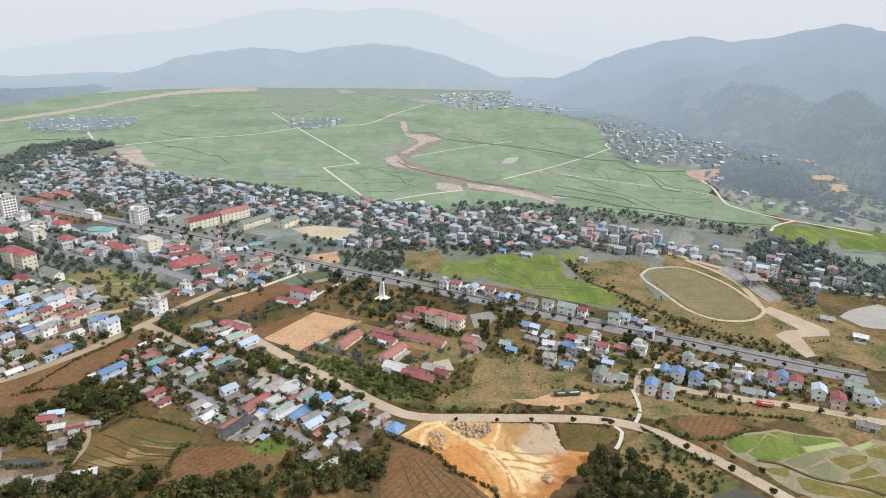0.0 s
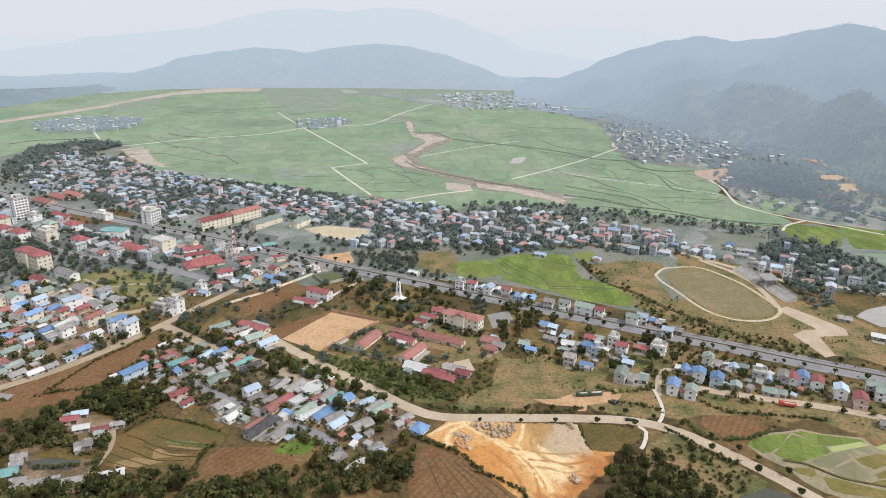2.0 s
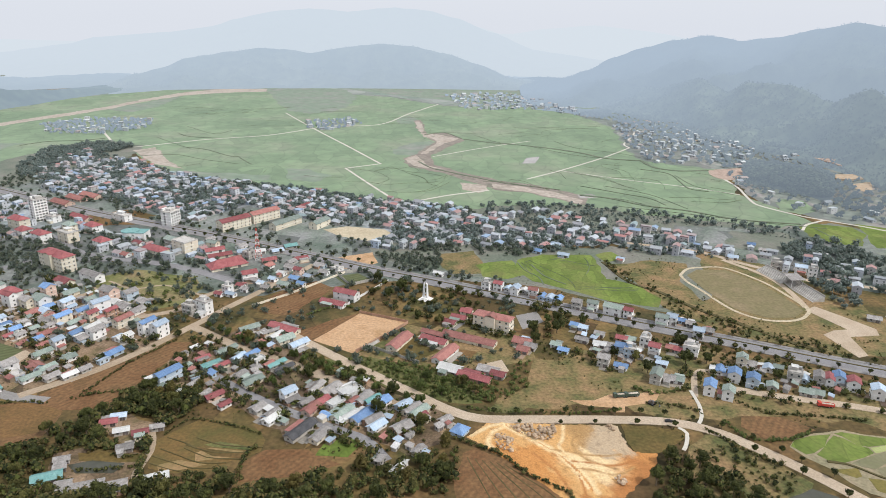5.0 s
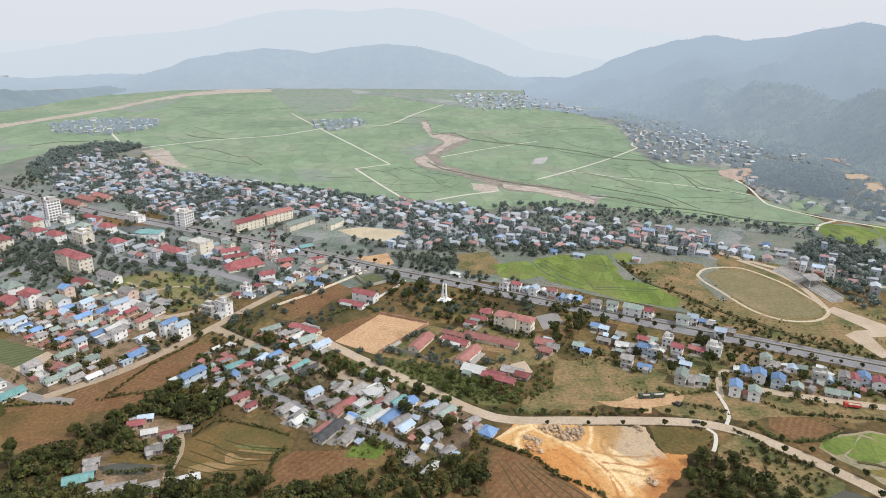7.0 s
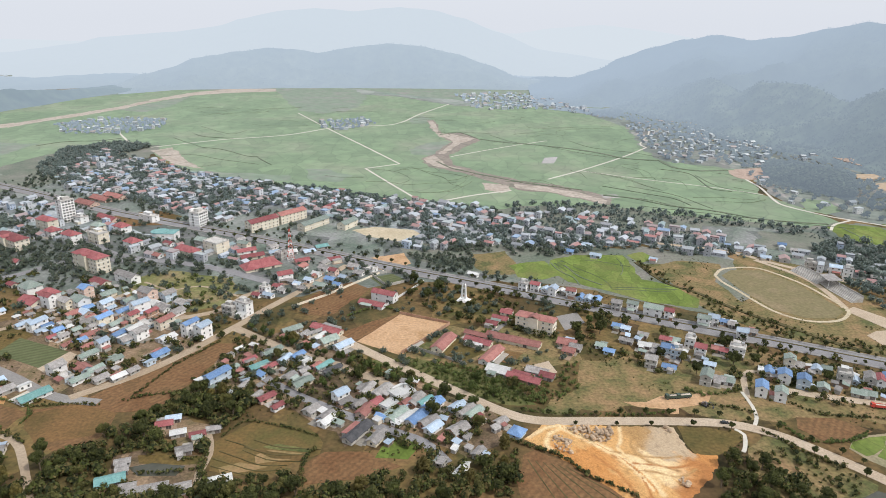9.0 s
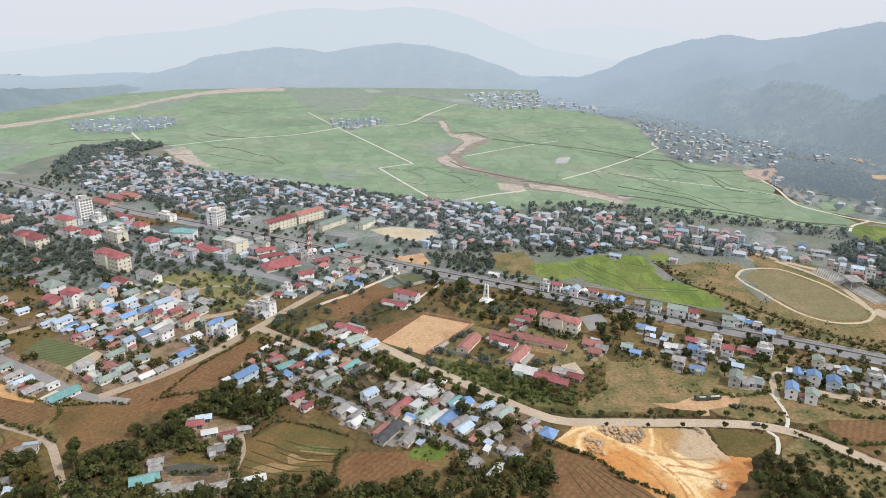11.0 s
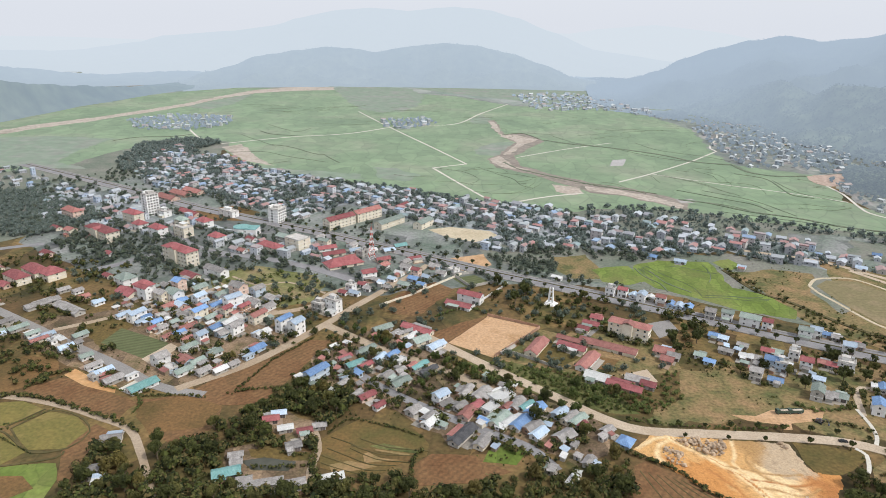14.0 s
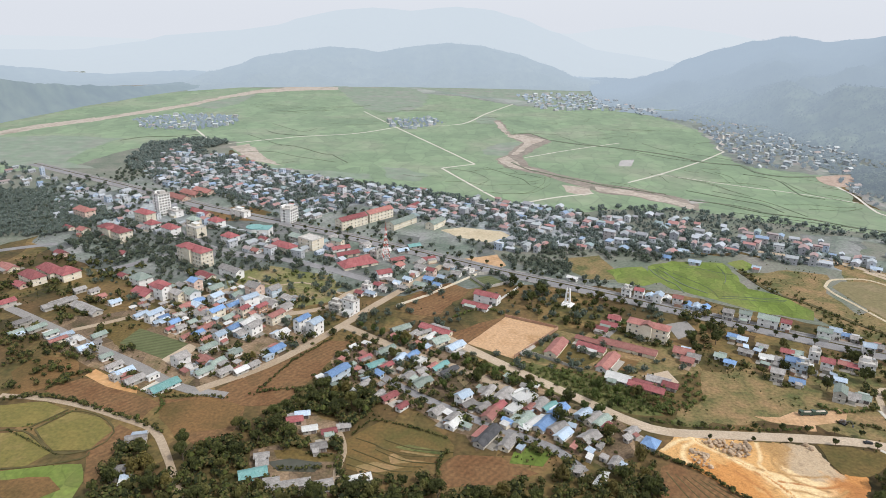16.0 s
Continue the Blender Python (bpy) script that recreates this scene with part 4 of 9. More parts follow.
def grandstand(x, y, turn, length, roofed=False):
    ob = thing("grandstand", pose(x, y, 0, 0, 0, turn), "grey concrete grandstand of stepped terraces" if not roofed else "small roofed tribune between the terraces", "grandstand")
    for k in range(8):
        part("terrace_step", Solid().box(-length / 2, -5 + k * 1.2, -0.3, length / 2, -5 + (k + 1) * 1.2 - 0.003, 0.5 + 0.5 * k).mesh("terrace_step", WALLS["grey"]), ob)
    part("back_wall", Solid().box(-length / 2, 4.603, -0.3, length / 2, 4.9, 5.4).mesh("back_wall", WALLS["grey"]), ob)
    if roofed:
        for sx in (-1, 1):
            for sy in (-4.2, 4.2):
                part("post", Solid().tube((sx * (length / 2 - 0.6), sy, 0.4), (sx * (length / 2 - 0.6), sy, 7.6), 0.2, 0.2).mesh("post", WALLS["white"]), ob)
        part("roof", Solid().slab([(-length / 2 - 1, -6, 7.6), (length / 2 + 1, -6, 7.6), (length / 2 + 1, 5.5, 8.3), (-length / 2 - 1, 5.5, 8.3)], 0.2).mesh("roof", ROOFS["g"]), ob)
    return ob


def wheel(parent, x, y, r=0.5):
    tyre = part("wheel", Solid().tube((x, y - 0.18, r), (x, y + 0.18, r), r, r, 14).mesh("wheel", TYRE), parent)
    part("rim", Solid().tube((x, y - 0.2, r), (x, y + 0.2, r), r * 0.5, r * 0.5, 10).mesh("rim", FRAME), tyre)


LORRY_GREEN = material("lorry_paint", ((0.05, 0.08, 0.06), (0.07, 0.1, 0.08)), rough=0.5)


def lorry(x, y, turn, paint=None):
    ob = thing("lorry", pose(x, y, 0.12, 0, 0, turn), "parked red tipper lorry" if paint else "parked dark green tipper lorry", "lorry")
    take(x, y, 5)
    p = paint or LORRY_GREEN
    cab = part("cab", Solid().box(-4.2, -1.2, 0.7, -2.4, 1.2, 2.9).mesh("cab", p), ob)
    part("windscreen", Solid().box(-4.26, -1.05, 1.8, -4.19, 1.05, 2.7).mesh("windscreen", GLASS), cab)
    part("chassis", Solid().box(-4.1, -0.9, 0.5, 4.4, 0.9, 0.697).mesh("chassis", TYRE), ob)
    body = Solid().box(-2.2, -1.25, 0.9, 4.5, 1.25, 1.05)
    for a in ((-2.2, -1.25, 4.5, -1.15), (-2.2, 1.15, 4.5, 1.25), (-2.2, -1.15, -2.1, 1.15), (4.4, -1.15, 4.5, 1.15)):
        body.box(a[0], a[1], 1.053, a[2], a[3], 2.3)
    part("tipper_body", body.mesh("tipper_body", p), ob)
    part("load", Solid().poly([(-2, -1.1, 1.9), (4.3, -1.1, 1.9), (4.3, 1.1, 1.9), (-2, 1.1, 1.9), (0, 0, 2.6), (2.6, 0, 2.5)], [(0, 1, 5, 4), (1, 2, 5), (2, 3, 4, 5), (3, 0, 4)]).mesh("load", GRAVEL), ob)
    for wx in (-3.2, 1.9, 3.3):
        for wy in (-1.0, 1.0):
            wheel(ob, wx, wy)
    return ob


def car(x, y, turn):
    ob = thing("car", pose(x, y, 0.2, 0, 0, turn), "dark saloon car on the concrete road", "car")
    body = Solid().box(-2.1, -0.85, 0.3, 2.1, 0.85, 0.85)
    part("body", body.mesh("body", TYRE), ob)
    v = [(-1.3, -0.78, 0.853), (1.1, -0.78, 0.853), (1.1, 0.78, 0.853), (-1.3, 0.78, 0.853), (-0.9, -0.65, 1.4), (0.5, -0.65, 1.4), (0.5, 0.65, 1.4), (-0.9, 0.65, 1.4)]
    part("cabin", Solid().poly(v, [(4, 5, 6, 7), (0, 1, 5, 4), (1, 2, 6, 5), (2, 3, 7, 6), (3, 0, 4, 7)]).mesh("cabin", GLASS), ob)
    for wx in (-1.3, 1.3):
        for wy in (-0.8, 0.8):
            wheel(ob, wx, wy, 0.32)
    return ob


def digger(x, y, turn):
    ob = thing("excavator", pose(x, y, 0.1, 0, 0, turn), "small dark tracked excavator on bare earth", "excavator")
    take(x, y, 4)
    for s in (-1, 1):
        part("track", Solid().box(-1.8, s * 0.95 - 0.3, 0, 1.8, s * 0.95 + 0.3, 0.8).mesh("track", TYRE), ob)
    part("body", Solid().box(-1.7, -1.1, 0.85, 1.2, 1.1, 1.9).box(-0.2, -1.05, 1.903, 1.1, 0.1, 2.9).mesh("body", DOOR), ob)
    part("boom", Solid().tube((1.0, 0.4, 1.6), (3.2, 0.4, 3.6), 0.22, 0.18).tube((3.2, 0.4, 3.6), (4.8, 0.4, 1.6), 0.17, 0.13).box(4.4, 0, 0.5, 5.1, 0.8, 1.5).mesh("boom", DOOR), ob)
    return ob


def fence(points, h, mat, label):
    """A boundary wall with posts along it."""
    ob = thing("boundary_wall", pose(0, 0, 0), label, "wall")
    for a, b in zip(points, points[1:]):
        a, b = Vector(a), Vector(b)
        n = max(1, round((b - a).length / 5))
        turn = math.degrees(math.atan2((b - a).y, (b - a).x))
        step = (b - a).length / n
        panel = Solid().box(0.16, -0.1, -0.3, step - 0.16, 0.1, h).mesh("panel", mat)
        post = Solid().box(-0.16, -0.16, -0.3, 0.16, 0.16, h + 0.25).mesh("post", mat)
        for k in range(n):
            p = a.lerp(b, k / n)
            part("panel", panel, ob, pose(p.x, p.y, 0, 0, 0, turn))
            part("post", post, ob, pose(p.x, p.y, 0, 0, 0, turn))
    return ob


def quarter(poly, turn, gap, seed, single, rest=True):
    """A quarter of town: the first houses singly, the rest joined."""
    r = random.Random(seed)
    places = [p for p in scatter(poly, gap, r, 4.0, 2.4) if noise.noise((p[0] / 38, p[1] / 38, seed)) > -0.2]
    places.sort(key=lambda p: p[1])
    for x, y in places[:single]:
        st = r.choices((1, 2, 3), (0.6, 0.3, 0.1))[0]
        roof = r.choice("gggggcwRPBbGGg")
        shape = "flat" if roof == "c" or (st > 1 and r.random() < 0.3) else "gable"
        house(x, y, turn + r.choice((0, 90)) + r.gauss(0, 4), r.uniform(8, 13), r.uniform(6, 9), st, roof, r.choice(("cream", "white", "grey", "white", "pink", "blue")), shape, windows=(1, 1))
    if rest and places[single:]:
        far_houses("town_quarter", places[single:], r, turn, "dense far quarter of small town houses", FAR_WALLS, FAR_ROOFS)


def bund_lines(poly, count, seed, width, length, label, mat):
    """Low winding banks between paddies, too many to tell apart."""
    r = random.Random(seed)
    s = Solid()
    xs, ys = [p[0] for p in poly], [p[1] for p in poly]
    done = 0
    while done < count:
        x, y = r.uniform(min(xs), max(xs)), r.uniform(min(ys), max(ys))
        if not inside((x, y), poly):
            continue
        done += 1
        turn = 0.35 + r.choice((0, 0, 0, 1.4)) + r.gauss(0, 0.12)
        row = []
        for _ in range(int(length * r.uniform(0.5, 1.4) / 7)):
            a = turn + 2.6 * noise.noise((x / 150, y / 150, seed)) + 1.2 * noise.noise((x / 40, y / 40, seed))
            if not inside((x, y), poly):
                break
            n = Vector((-math.sin(a), math.cos(a))) * width / 2 * r.uniform(0.6, 1.3)
            row.append((x + n.x, y + n.y, x - n.x, y - n.y))
            x, y = x + 7 * math.cos(a), y + 7 * math.sin(a)
        v = []
        for q in row:
            v += [(q[0], q[1], 0.1), ((q[0] + q[2]) / 2, (q[1] + q[3]) / 2, 0.4), (q[2], q[3], 0.1)]
        f = []
        for i in range(len(row) - 1):
            k = 3 * i
            f += [(k, k + 3, k + 4, k + 1), (k + 1, k + 4, k + 5, k + 2)]
        if f:
            s.poly(v, f)
    return tagged(new("bunds", s.mesh("bunds", mat)), label, "bunds", "", "stuff")


def bleacher(x, y, turn, length):
    ob = thing("bleacher", pose(x, y, 0, 0, 0, turn), "low grey concrete seating steps beside the sports ground", "bleacher")
    for k in range(4):
        part("step", Solid().box(-length / 2, -1.6 + 0.8 * k, -0.2, length / 2, -0.803 + 0.8 * k, 0.4 + 0.4 * k).mesh("step", WALLS["grey"]), ob)
    return ob


def hedge(points, seed, height, width):
    """An overgrown hedge along a field's edge or a track."""
    r = random.Random(seed)
    places = []
    for p in spline(points, 1.3):
        places.append((p.x + r.uniform(-width, width) / 2, p.y + r.uniform(-width, width) / 2))
    bush_cloud("hedge", places, r, height * 0.5, height * 1.25, r.choice((WOODS, WOODS, FRESH_WOODS)), "overgrown dark hedge along a field edge", per=16, category="hedge")


def sheds(poly, count, seed):
    """Small sheds and outhouses between the houses."""
    r = random.Random(seed)
    for x, y in scatter(poly, 5.5, r, 2.4, 3.0)[:count]:
        w, d, h = r.uniform(3.2, 5.8), r.uniform(2.4, 3.6), r.uniform(1.9, 2.4)
        roof = r.choice("gggbwGP")
        ob = thing("shed", pose(x, y, 0, 0, 0, r.choice((-32, 58)) + r.gauss(0, 6)), f"small {ROOF_WORDS[roof]} roofed shed between houses", "shed", "sheds between the houses")
        part("wall", Solid().box(-w / 2, -d / 2, -0.2, w / 2, d / 2, h).mesh("wall", WALLS[r.choice(("grey", "brick", "wood"))]), ob)
        part("roof", Solid().slab([(-w / 2 - 0.4, -d / 2 - 0.4, h + 0.12), (w / 2 + 0.4, -d / 2 - 0.4, h + 0.12), (w / 2 + 0.4, d / 2 + 0.4, h + 0.7), (-w / 2 - 0.4, d / 2 + 0.4, h + 0.7)], 0.1).mesh("roof", ROOFS[roof]), ob)
        part("door", Solid().box(-0.45, -d / 2 - 0.05, 0, 0.45, -d / 2 + 0.02, 1.9).mesh("door", DOOR), ob)
        take(x, y, 2)


USED = {}


def plant(i, x, y, turn, size, group=""):
    m = pose(x, y, 0, 0, 0, turn) @ Matrix.Scale(size, 4)
    if i not in USED:
        USED[i] = MODELS[i]
        MODELS[i].matrix_basis = m
        return MODELS[i]
    ob = copy_thing(MODELS[i], m)
    ob.matrix_basis = m
    return tagged(ob, group=group)


def near_wood(poly, gap, seed, kinds):
    r = random.Random(seed)
    for x, y in scatter(poly, gap, r, 2.5):
        plant(r.choice(kinds), x, y, r.uniform(0, 360), r.uniform(0.7, 1.25), "trees of the woods and gardens")


def street_trees(points, offset, gap, kind, group):
    line = spline(points, 4.0)
    run = 0.0
    r = random.Random(int(abs(offset) * 10))
    for i in range(1, len(line)):
        a, b = line[i - 1], line[i]
        run += (b - a).length
        if run > gap:
            run = r.uniform(-2, 2)
            n = Vector((-(b - a).y, (b - a).x)).normalized() * offset
            if b.y < 640:
                plant(kind, b.x + n.x, b.y + n.y, r.uniform(0, 360), r.uniform(0.75, 1.3), group)


STONE = [Solid() for _ in range(4)]
for k, s in enumerate(STONE):
    r0 = random.Random(90 + k)
    ring = [[(math.cos(i * math.tau / 6) * r0.uniform(0.7, 1.1) * w, math.sin(i * math.tau / 6) * r0.uniform(0.7, 1.1) * w, z + r0.uniform(-0.1, 0.1)) for i in range(6)] for w, z in ((0.8, -0.2), (1.0, 0.4), (0.6, 0.9))]
    s.poly(ring[0] + ring[1] + ring[2], [(i, (i + 1) % 6, (i + 1) % 6 + 6, i + 6) for i in range(6)] + [(i + 6, (i + 1) % 6 + 6, (i + 1) % 6 + 12, i + 12) for i in range(6)] + [tuple(range(12, 18))])
ROCK = material("quarried_rock", ((0.34, 0.24, 0.155), (0.47, 0.37, 0.27)), 0.5, 2, spread=0.25)
STONE = [s.mesh("rock", ROCK) for s in STONE]


def rubble(poly, seed, count):
    """A heap of quarried blocks, each a part."""
    r = random.Random(seed)
    cx, cy = sum(p[0] for p in poly) / len(poly), sum(p[1] for p in poly) / len(poly)
    heap = thing("rock_heap", pose(cx, cy, 0), "heap of quarried brown rocks on orange clay", "rock heap")
    for x, y in scatter(poly, 1.5, r, 0, 8)[:count]:
        s = r.choice((0.5, 0.7, 0.9, 1.1, 1.5))
        part("rock", r.choice(STONE), heap, pose(x - cx, y - cy, r.uniform(0.1, 1.3), r.uniform(-25, 25), r.uniform(-25, 25), r.uniform(0, 360)) @ Matrix.Scale(s, 4))


# ---- the plain, its fields and waters ----
ground_sheet()
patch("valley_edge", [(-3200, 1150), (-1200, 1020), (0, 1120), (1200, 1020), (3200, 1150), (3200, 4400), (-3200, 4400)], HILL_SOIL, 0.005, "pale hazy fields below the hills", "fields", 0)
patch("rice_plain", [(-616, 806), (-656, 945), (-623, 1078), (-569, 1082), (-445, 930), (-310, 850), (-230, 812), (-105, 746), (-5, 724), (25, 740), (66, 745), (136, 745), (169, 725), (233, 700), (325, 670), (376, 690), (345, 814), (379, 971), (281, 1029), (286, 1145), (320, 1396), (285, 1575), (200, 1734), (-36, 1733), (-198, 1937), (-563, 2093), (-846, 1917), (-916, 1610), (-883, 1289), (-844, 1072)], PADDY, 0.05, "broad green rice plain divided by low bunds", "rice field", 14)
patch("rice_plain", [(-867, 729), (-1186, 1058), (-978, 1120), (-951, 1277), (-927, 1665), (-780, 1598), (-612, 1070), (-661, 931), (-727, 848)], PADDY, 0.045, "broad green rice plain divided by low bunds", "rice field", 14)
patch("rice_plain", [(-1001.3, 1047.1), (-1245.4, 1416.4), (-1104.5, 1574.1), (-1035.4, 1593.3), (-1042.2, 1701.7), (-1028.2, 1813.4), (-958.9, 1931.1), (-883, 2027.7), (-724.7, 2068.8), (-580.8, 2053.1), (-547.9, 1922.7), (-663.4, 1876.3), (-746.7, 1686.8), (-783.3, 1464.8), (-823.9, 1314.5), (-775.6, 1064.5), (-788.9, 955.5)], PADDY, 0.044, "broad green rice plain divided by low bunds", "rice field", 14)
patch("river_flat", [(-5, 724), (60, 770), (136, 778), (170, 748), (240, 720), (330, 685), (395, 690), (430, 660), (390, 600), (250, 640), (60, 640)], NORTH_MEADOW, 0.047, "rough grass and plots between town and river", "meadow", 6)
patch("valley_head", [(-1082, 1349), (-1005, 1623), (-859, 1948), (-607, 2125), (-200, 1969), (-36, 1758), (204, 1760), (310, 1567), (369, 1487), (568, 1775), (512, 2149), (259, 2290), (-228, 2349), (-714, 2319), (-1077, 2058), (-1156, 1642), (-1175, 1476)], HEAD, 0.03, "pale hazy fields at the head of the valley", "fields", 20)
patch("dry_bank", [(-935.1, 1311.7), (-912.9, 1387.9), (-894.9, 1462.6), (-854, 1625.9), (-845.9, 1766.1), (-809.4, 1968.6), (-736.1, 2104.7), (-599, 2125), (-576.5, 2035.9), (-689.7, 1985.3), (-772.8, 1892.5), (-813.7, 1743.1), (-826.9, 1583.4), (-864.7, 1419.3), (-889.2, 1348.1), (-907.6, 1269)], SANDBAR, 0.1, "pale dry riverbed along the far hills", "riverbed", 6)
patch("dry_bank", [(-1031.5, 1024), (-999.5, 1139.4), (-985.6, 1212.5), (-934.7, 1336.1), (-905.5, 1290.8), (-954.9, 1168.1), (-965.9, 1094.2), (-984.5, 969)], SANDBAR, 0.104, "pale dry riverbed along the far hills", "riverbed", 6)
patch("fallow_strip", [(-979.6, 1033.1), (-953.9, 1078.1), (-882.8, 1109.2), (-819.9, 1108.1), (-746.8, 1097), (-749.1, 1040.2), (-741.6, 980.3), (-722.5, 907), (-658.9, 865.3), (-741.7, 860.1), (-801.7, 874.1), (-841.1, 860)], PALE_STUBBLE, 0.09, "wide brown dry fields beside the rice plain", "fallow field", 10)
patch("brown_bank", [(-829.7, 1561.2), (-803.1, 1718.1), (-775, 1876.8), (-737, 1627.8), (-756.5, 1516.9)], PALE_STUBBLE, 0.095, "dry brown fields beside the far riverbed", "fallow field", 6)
patch("river_silt", [(-99.4, 1451.3), (-84.5, 1452.8), (-67.7, 1266), (-32.6, 1282.9), (-5.2, 1237.7), (1.7, 1193.9), (-28.2, 1122.1), (-54.9, 1048.3), (-47.4, 976.8), (-23.4, 941.7), (4.1, 913), (40.9, 876.1), (83.8, 852), (113.5, 828.5), (145.3, 783.7), (136.9, 746.2), (101.7, 781.3), (70.5, 808.1), (35.8, 821), (1.8, 867), (-32.1, 910.7), (-60.6, 943.2), (-81.6, 953.8), (-95.9, 990.5), (-95.2, 1031.2), (-78.9, 1056.2), (-65.2, 1119.2), (-47.8, 1177.7), (-62.6, 1213.5), (-80, 1278.8), (-92.3, 1351.7)], SILT, 0.12, "damp brown bed of a shrunken river", "riverbed", 5)
patch("river_bed", [(-93, 1022), (-78.6, 1046.6), (-68.8, 1014.6), (-62.8, 975.7), (-35.7, 944.9), (-60.7, 951.2), (-79.5, 966.2), (-90.8, 990.9)], SANDBAR, 0.128, "pale gravel bar in the river bend", "riverbed", 4)
patch("river_bed", [(-81.1, 1278.7), (-43.7, 1261.2), (-7.9, 1218.1), (-33.8, 1155.3), (-62.5, 1067.3), (-73.3, 1056.6), (-45.8, 1166), (-50, 1202), (-71.3, 1232.1)], SANDBAR, 0.132, "pale gravel bar in the river bend", "riverbed", 4)
patch("river_bed", [(29.9, 855.4), (67.5, 841.5), (107.2, 813.1), (138, 772.4), (131, 756.2), (99.6, 789.6), (67.6, 813.8), (31, 833.1)], SANDBAR, 0.128, "wide pale gravel bars below the bend", "riverbed", 4)
patch("river_bed", [(-9.2, 859.6), (23.1, 845.2), (23.9, 817.3), (9.9, 801.7), (-9.3, 821.5)], SANDBAR, 0.136, "dry brown gravel flat beside the stream", "riverbed", 4)
patch("river_bed", [(-97.5, 1433.8), (-87.7, 1434.8), (-72.9, 1308.1), (-78.9, 1278.9), (-89.5, 1336.5)], SANDBAR, 0.128, "pale gravel of the upper stream", "riverbed", 3)
patch("fallow_strip", [(-121.8, 1093.5), (-94.1, 1162.1), (-59.2, 1188.9), (-43.8, 1160.3), (-66.4, 1077.1), (-84.9, 1046.1), (-111.5, 1049)], PALE_STUBBLE, 0.09, "brown dry field inside the river bend", "fallow field", 5)
patch("fallow_strip", [(-141.3, 1465.2), (-115.5, 1534.7), (-93.7, 1470), (-99, 1407.9), (-133.4, 1396.2)], PALE_STUBBLE, 0.09, "brown dry field beside the upper stream", "fallow field", 5)
patch("fallow_strip", [(-262, 930), (-232.2, 932), (-192.9, 889.7), (-204.7, 844.7), (-242.7, 865.7)], PALE_STUBBLE, 0.09, "dry stubble in the rice plain", "fallow field", 8)
patch("fallow_strip", [(-439.4, 918.4), (-335.6, 895.1), (-270.1, 884.9), (-262.1, 851.1), (-313.8, 848), (-404.8, 890.7)], PALE_STUBBLE, 0.085, "dry brown plots at the edge of the plain", "fallow field", 8)
strip("stream_bank", [(3.5, 1212.7), (48.1, 1179.5), (106.3, 1154.9), (160.4, 1120.2), (198, 1086.5), (229.3, 1044.8), (279.5, 1029.9)], 6.3, PLAIN_BUND, 0.5, 0.5, "dark overgrown stream across the rice plain", "ditch", 0.6)
strip("stream_bank", [(279.5, 1029.9), (285.6, 978.2), (316.3, 955.9), (360.9, 962.8)], 5.6, PLAIN_BUND, 0.5, 0.5, "dark overgrown stream across the rice plain", "ditch", 0.6)
strip("stream_bank", [(-39.9, 936.7), (3.3, 898.3), (46.9, 859.7), (82.5, 842.3), (116.7, 825.7)], 2.8, PLAIN_BUND, 0.55, 0.5, "dark overgrown river bank", "ditch", 0.6)
strip("stream_bank", [(-72.7, 996.5), (-52.4, 951.7), (-27.8, 926)], 2.8, PLAIN_BUND, 0.554, 0.5, "dark overgrown river bank", "ditch", 0.6)
strip("stream_bank", [(-70.8, 1258.8), (-32.6, 1282.9), (-1.6, 1218.6)], 3.5, PLAIN_BUND, 0.55, 0.5, "dark overgrown river bank", "ditch", 0.6)
strip("stream_bank", [(137.6, 800.2), (172.2, 785.1), (204.8, 754.9), (250.3, 732.2), (289.4, 701.6), (333.1, 688.3), (356.2, 685.1)], 4.2, PLAIN_BUND, 0.55, 0.5, "dark overgrown ditch along the rice plain", "ditch", 0.6)
strip("stream_bank", [(148, 849.4), (169.3, 831.7), (199.1, 806.5), (221.9, 787.8), (232.3, 756.3)], 1.75, PLAIN_BUND, 0.5, 0.5, "winding dark field ditch", "ditch", 0.6)
strip("stream_bank", [(260.1, 964.2), (292.5, 935), (291.3, 874.2), (290.9, 841.8), (311.3, 827.6)], 1.75, PLAIN_BUND, 0.5, 0.5, "winding dark field ditch", "ditch", 0.6)
strip("stream_bank", [(-740.5, 1083), (-716.4, 1123.7), (-666, 1139.4), (-639.1, 1165.6)], 3.5, PLAIN_BUND, 0.5, 0.5, "winding dark field ditch", "ditch", 0.6)
strip("stream_bank", [(-530.6, 1225.8), (-498.7, 1196), (-442.5, 1181.9)], 2.8, PLAIN_BUND, 0.5, 0.5, "winding dark field ditch", "ditch", 0.6)
strip("stream_bank", [(-464.8, 1088.4), (-425.7, 1070.5), (-373.4, 1020.6), (-354.7, 1017.2)], 1.75, PLAIN_BUND, 0.5, 0.5, "winding dark field ditch", "ditch", 0.6)
strip("stream_bank", [(-352.1, 1008.2), (-333.3, 978.5), (-319.4, 958.4)], 1.75, PLAIN_BUND, 0.5, 0.5, "winding dark field ditch", "ditch", 0.6)
patch("fallow_strip", [(-538, 1053), (-514, 1086), (-454, 980), (-408, 922), (-460, 950)], SANDBAR, 0.1, "brown fallow field at the edge of town", "fallow field", 4)
patch("west_ground", [(-1127.9, 785.7), (-945.2, 892.5), (-796.5, 867), (-655.7, 840), (-555.6, 772.5), (-497.2, 610.2), (-539.4, 567.8), (-573.9, 500.3), (-756.9, 478.3)], NORTH_MEADOW, 0.007, "rough grass and plots west of the town", "meadow", 8)
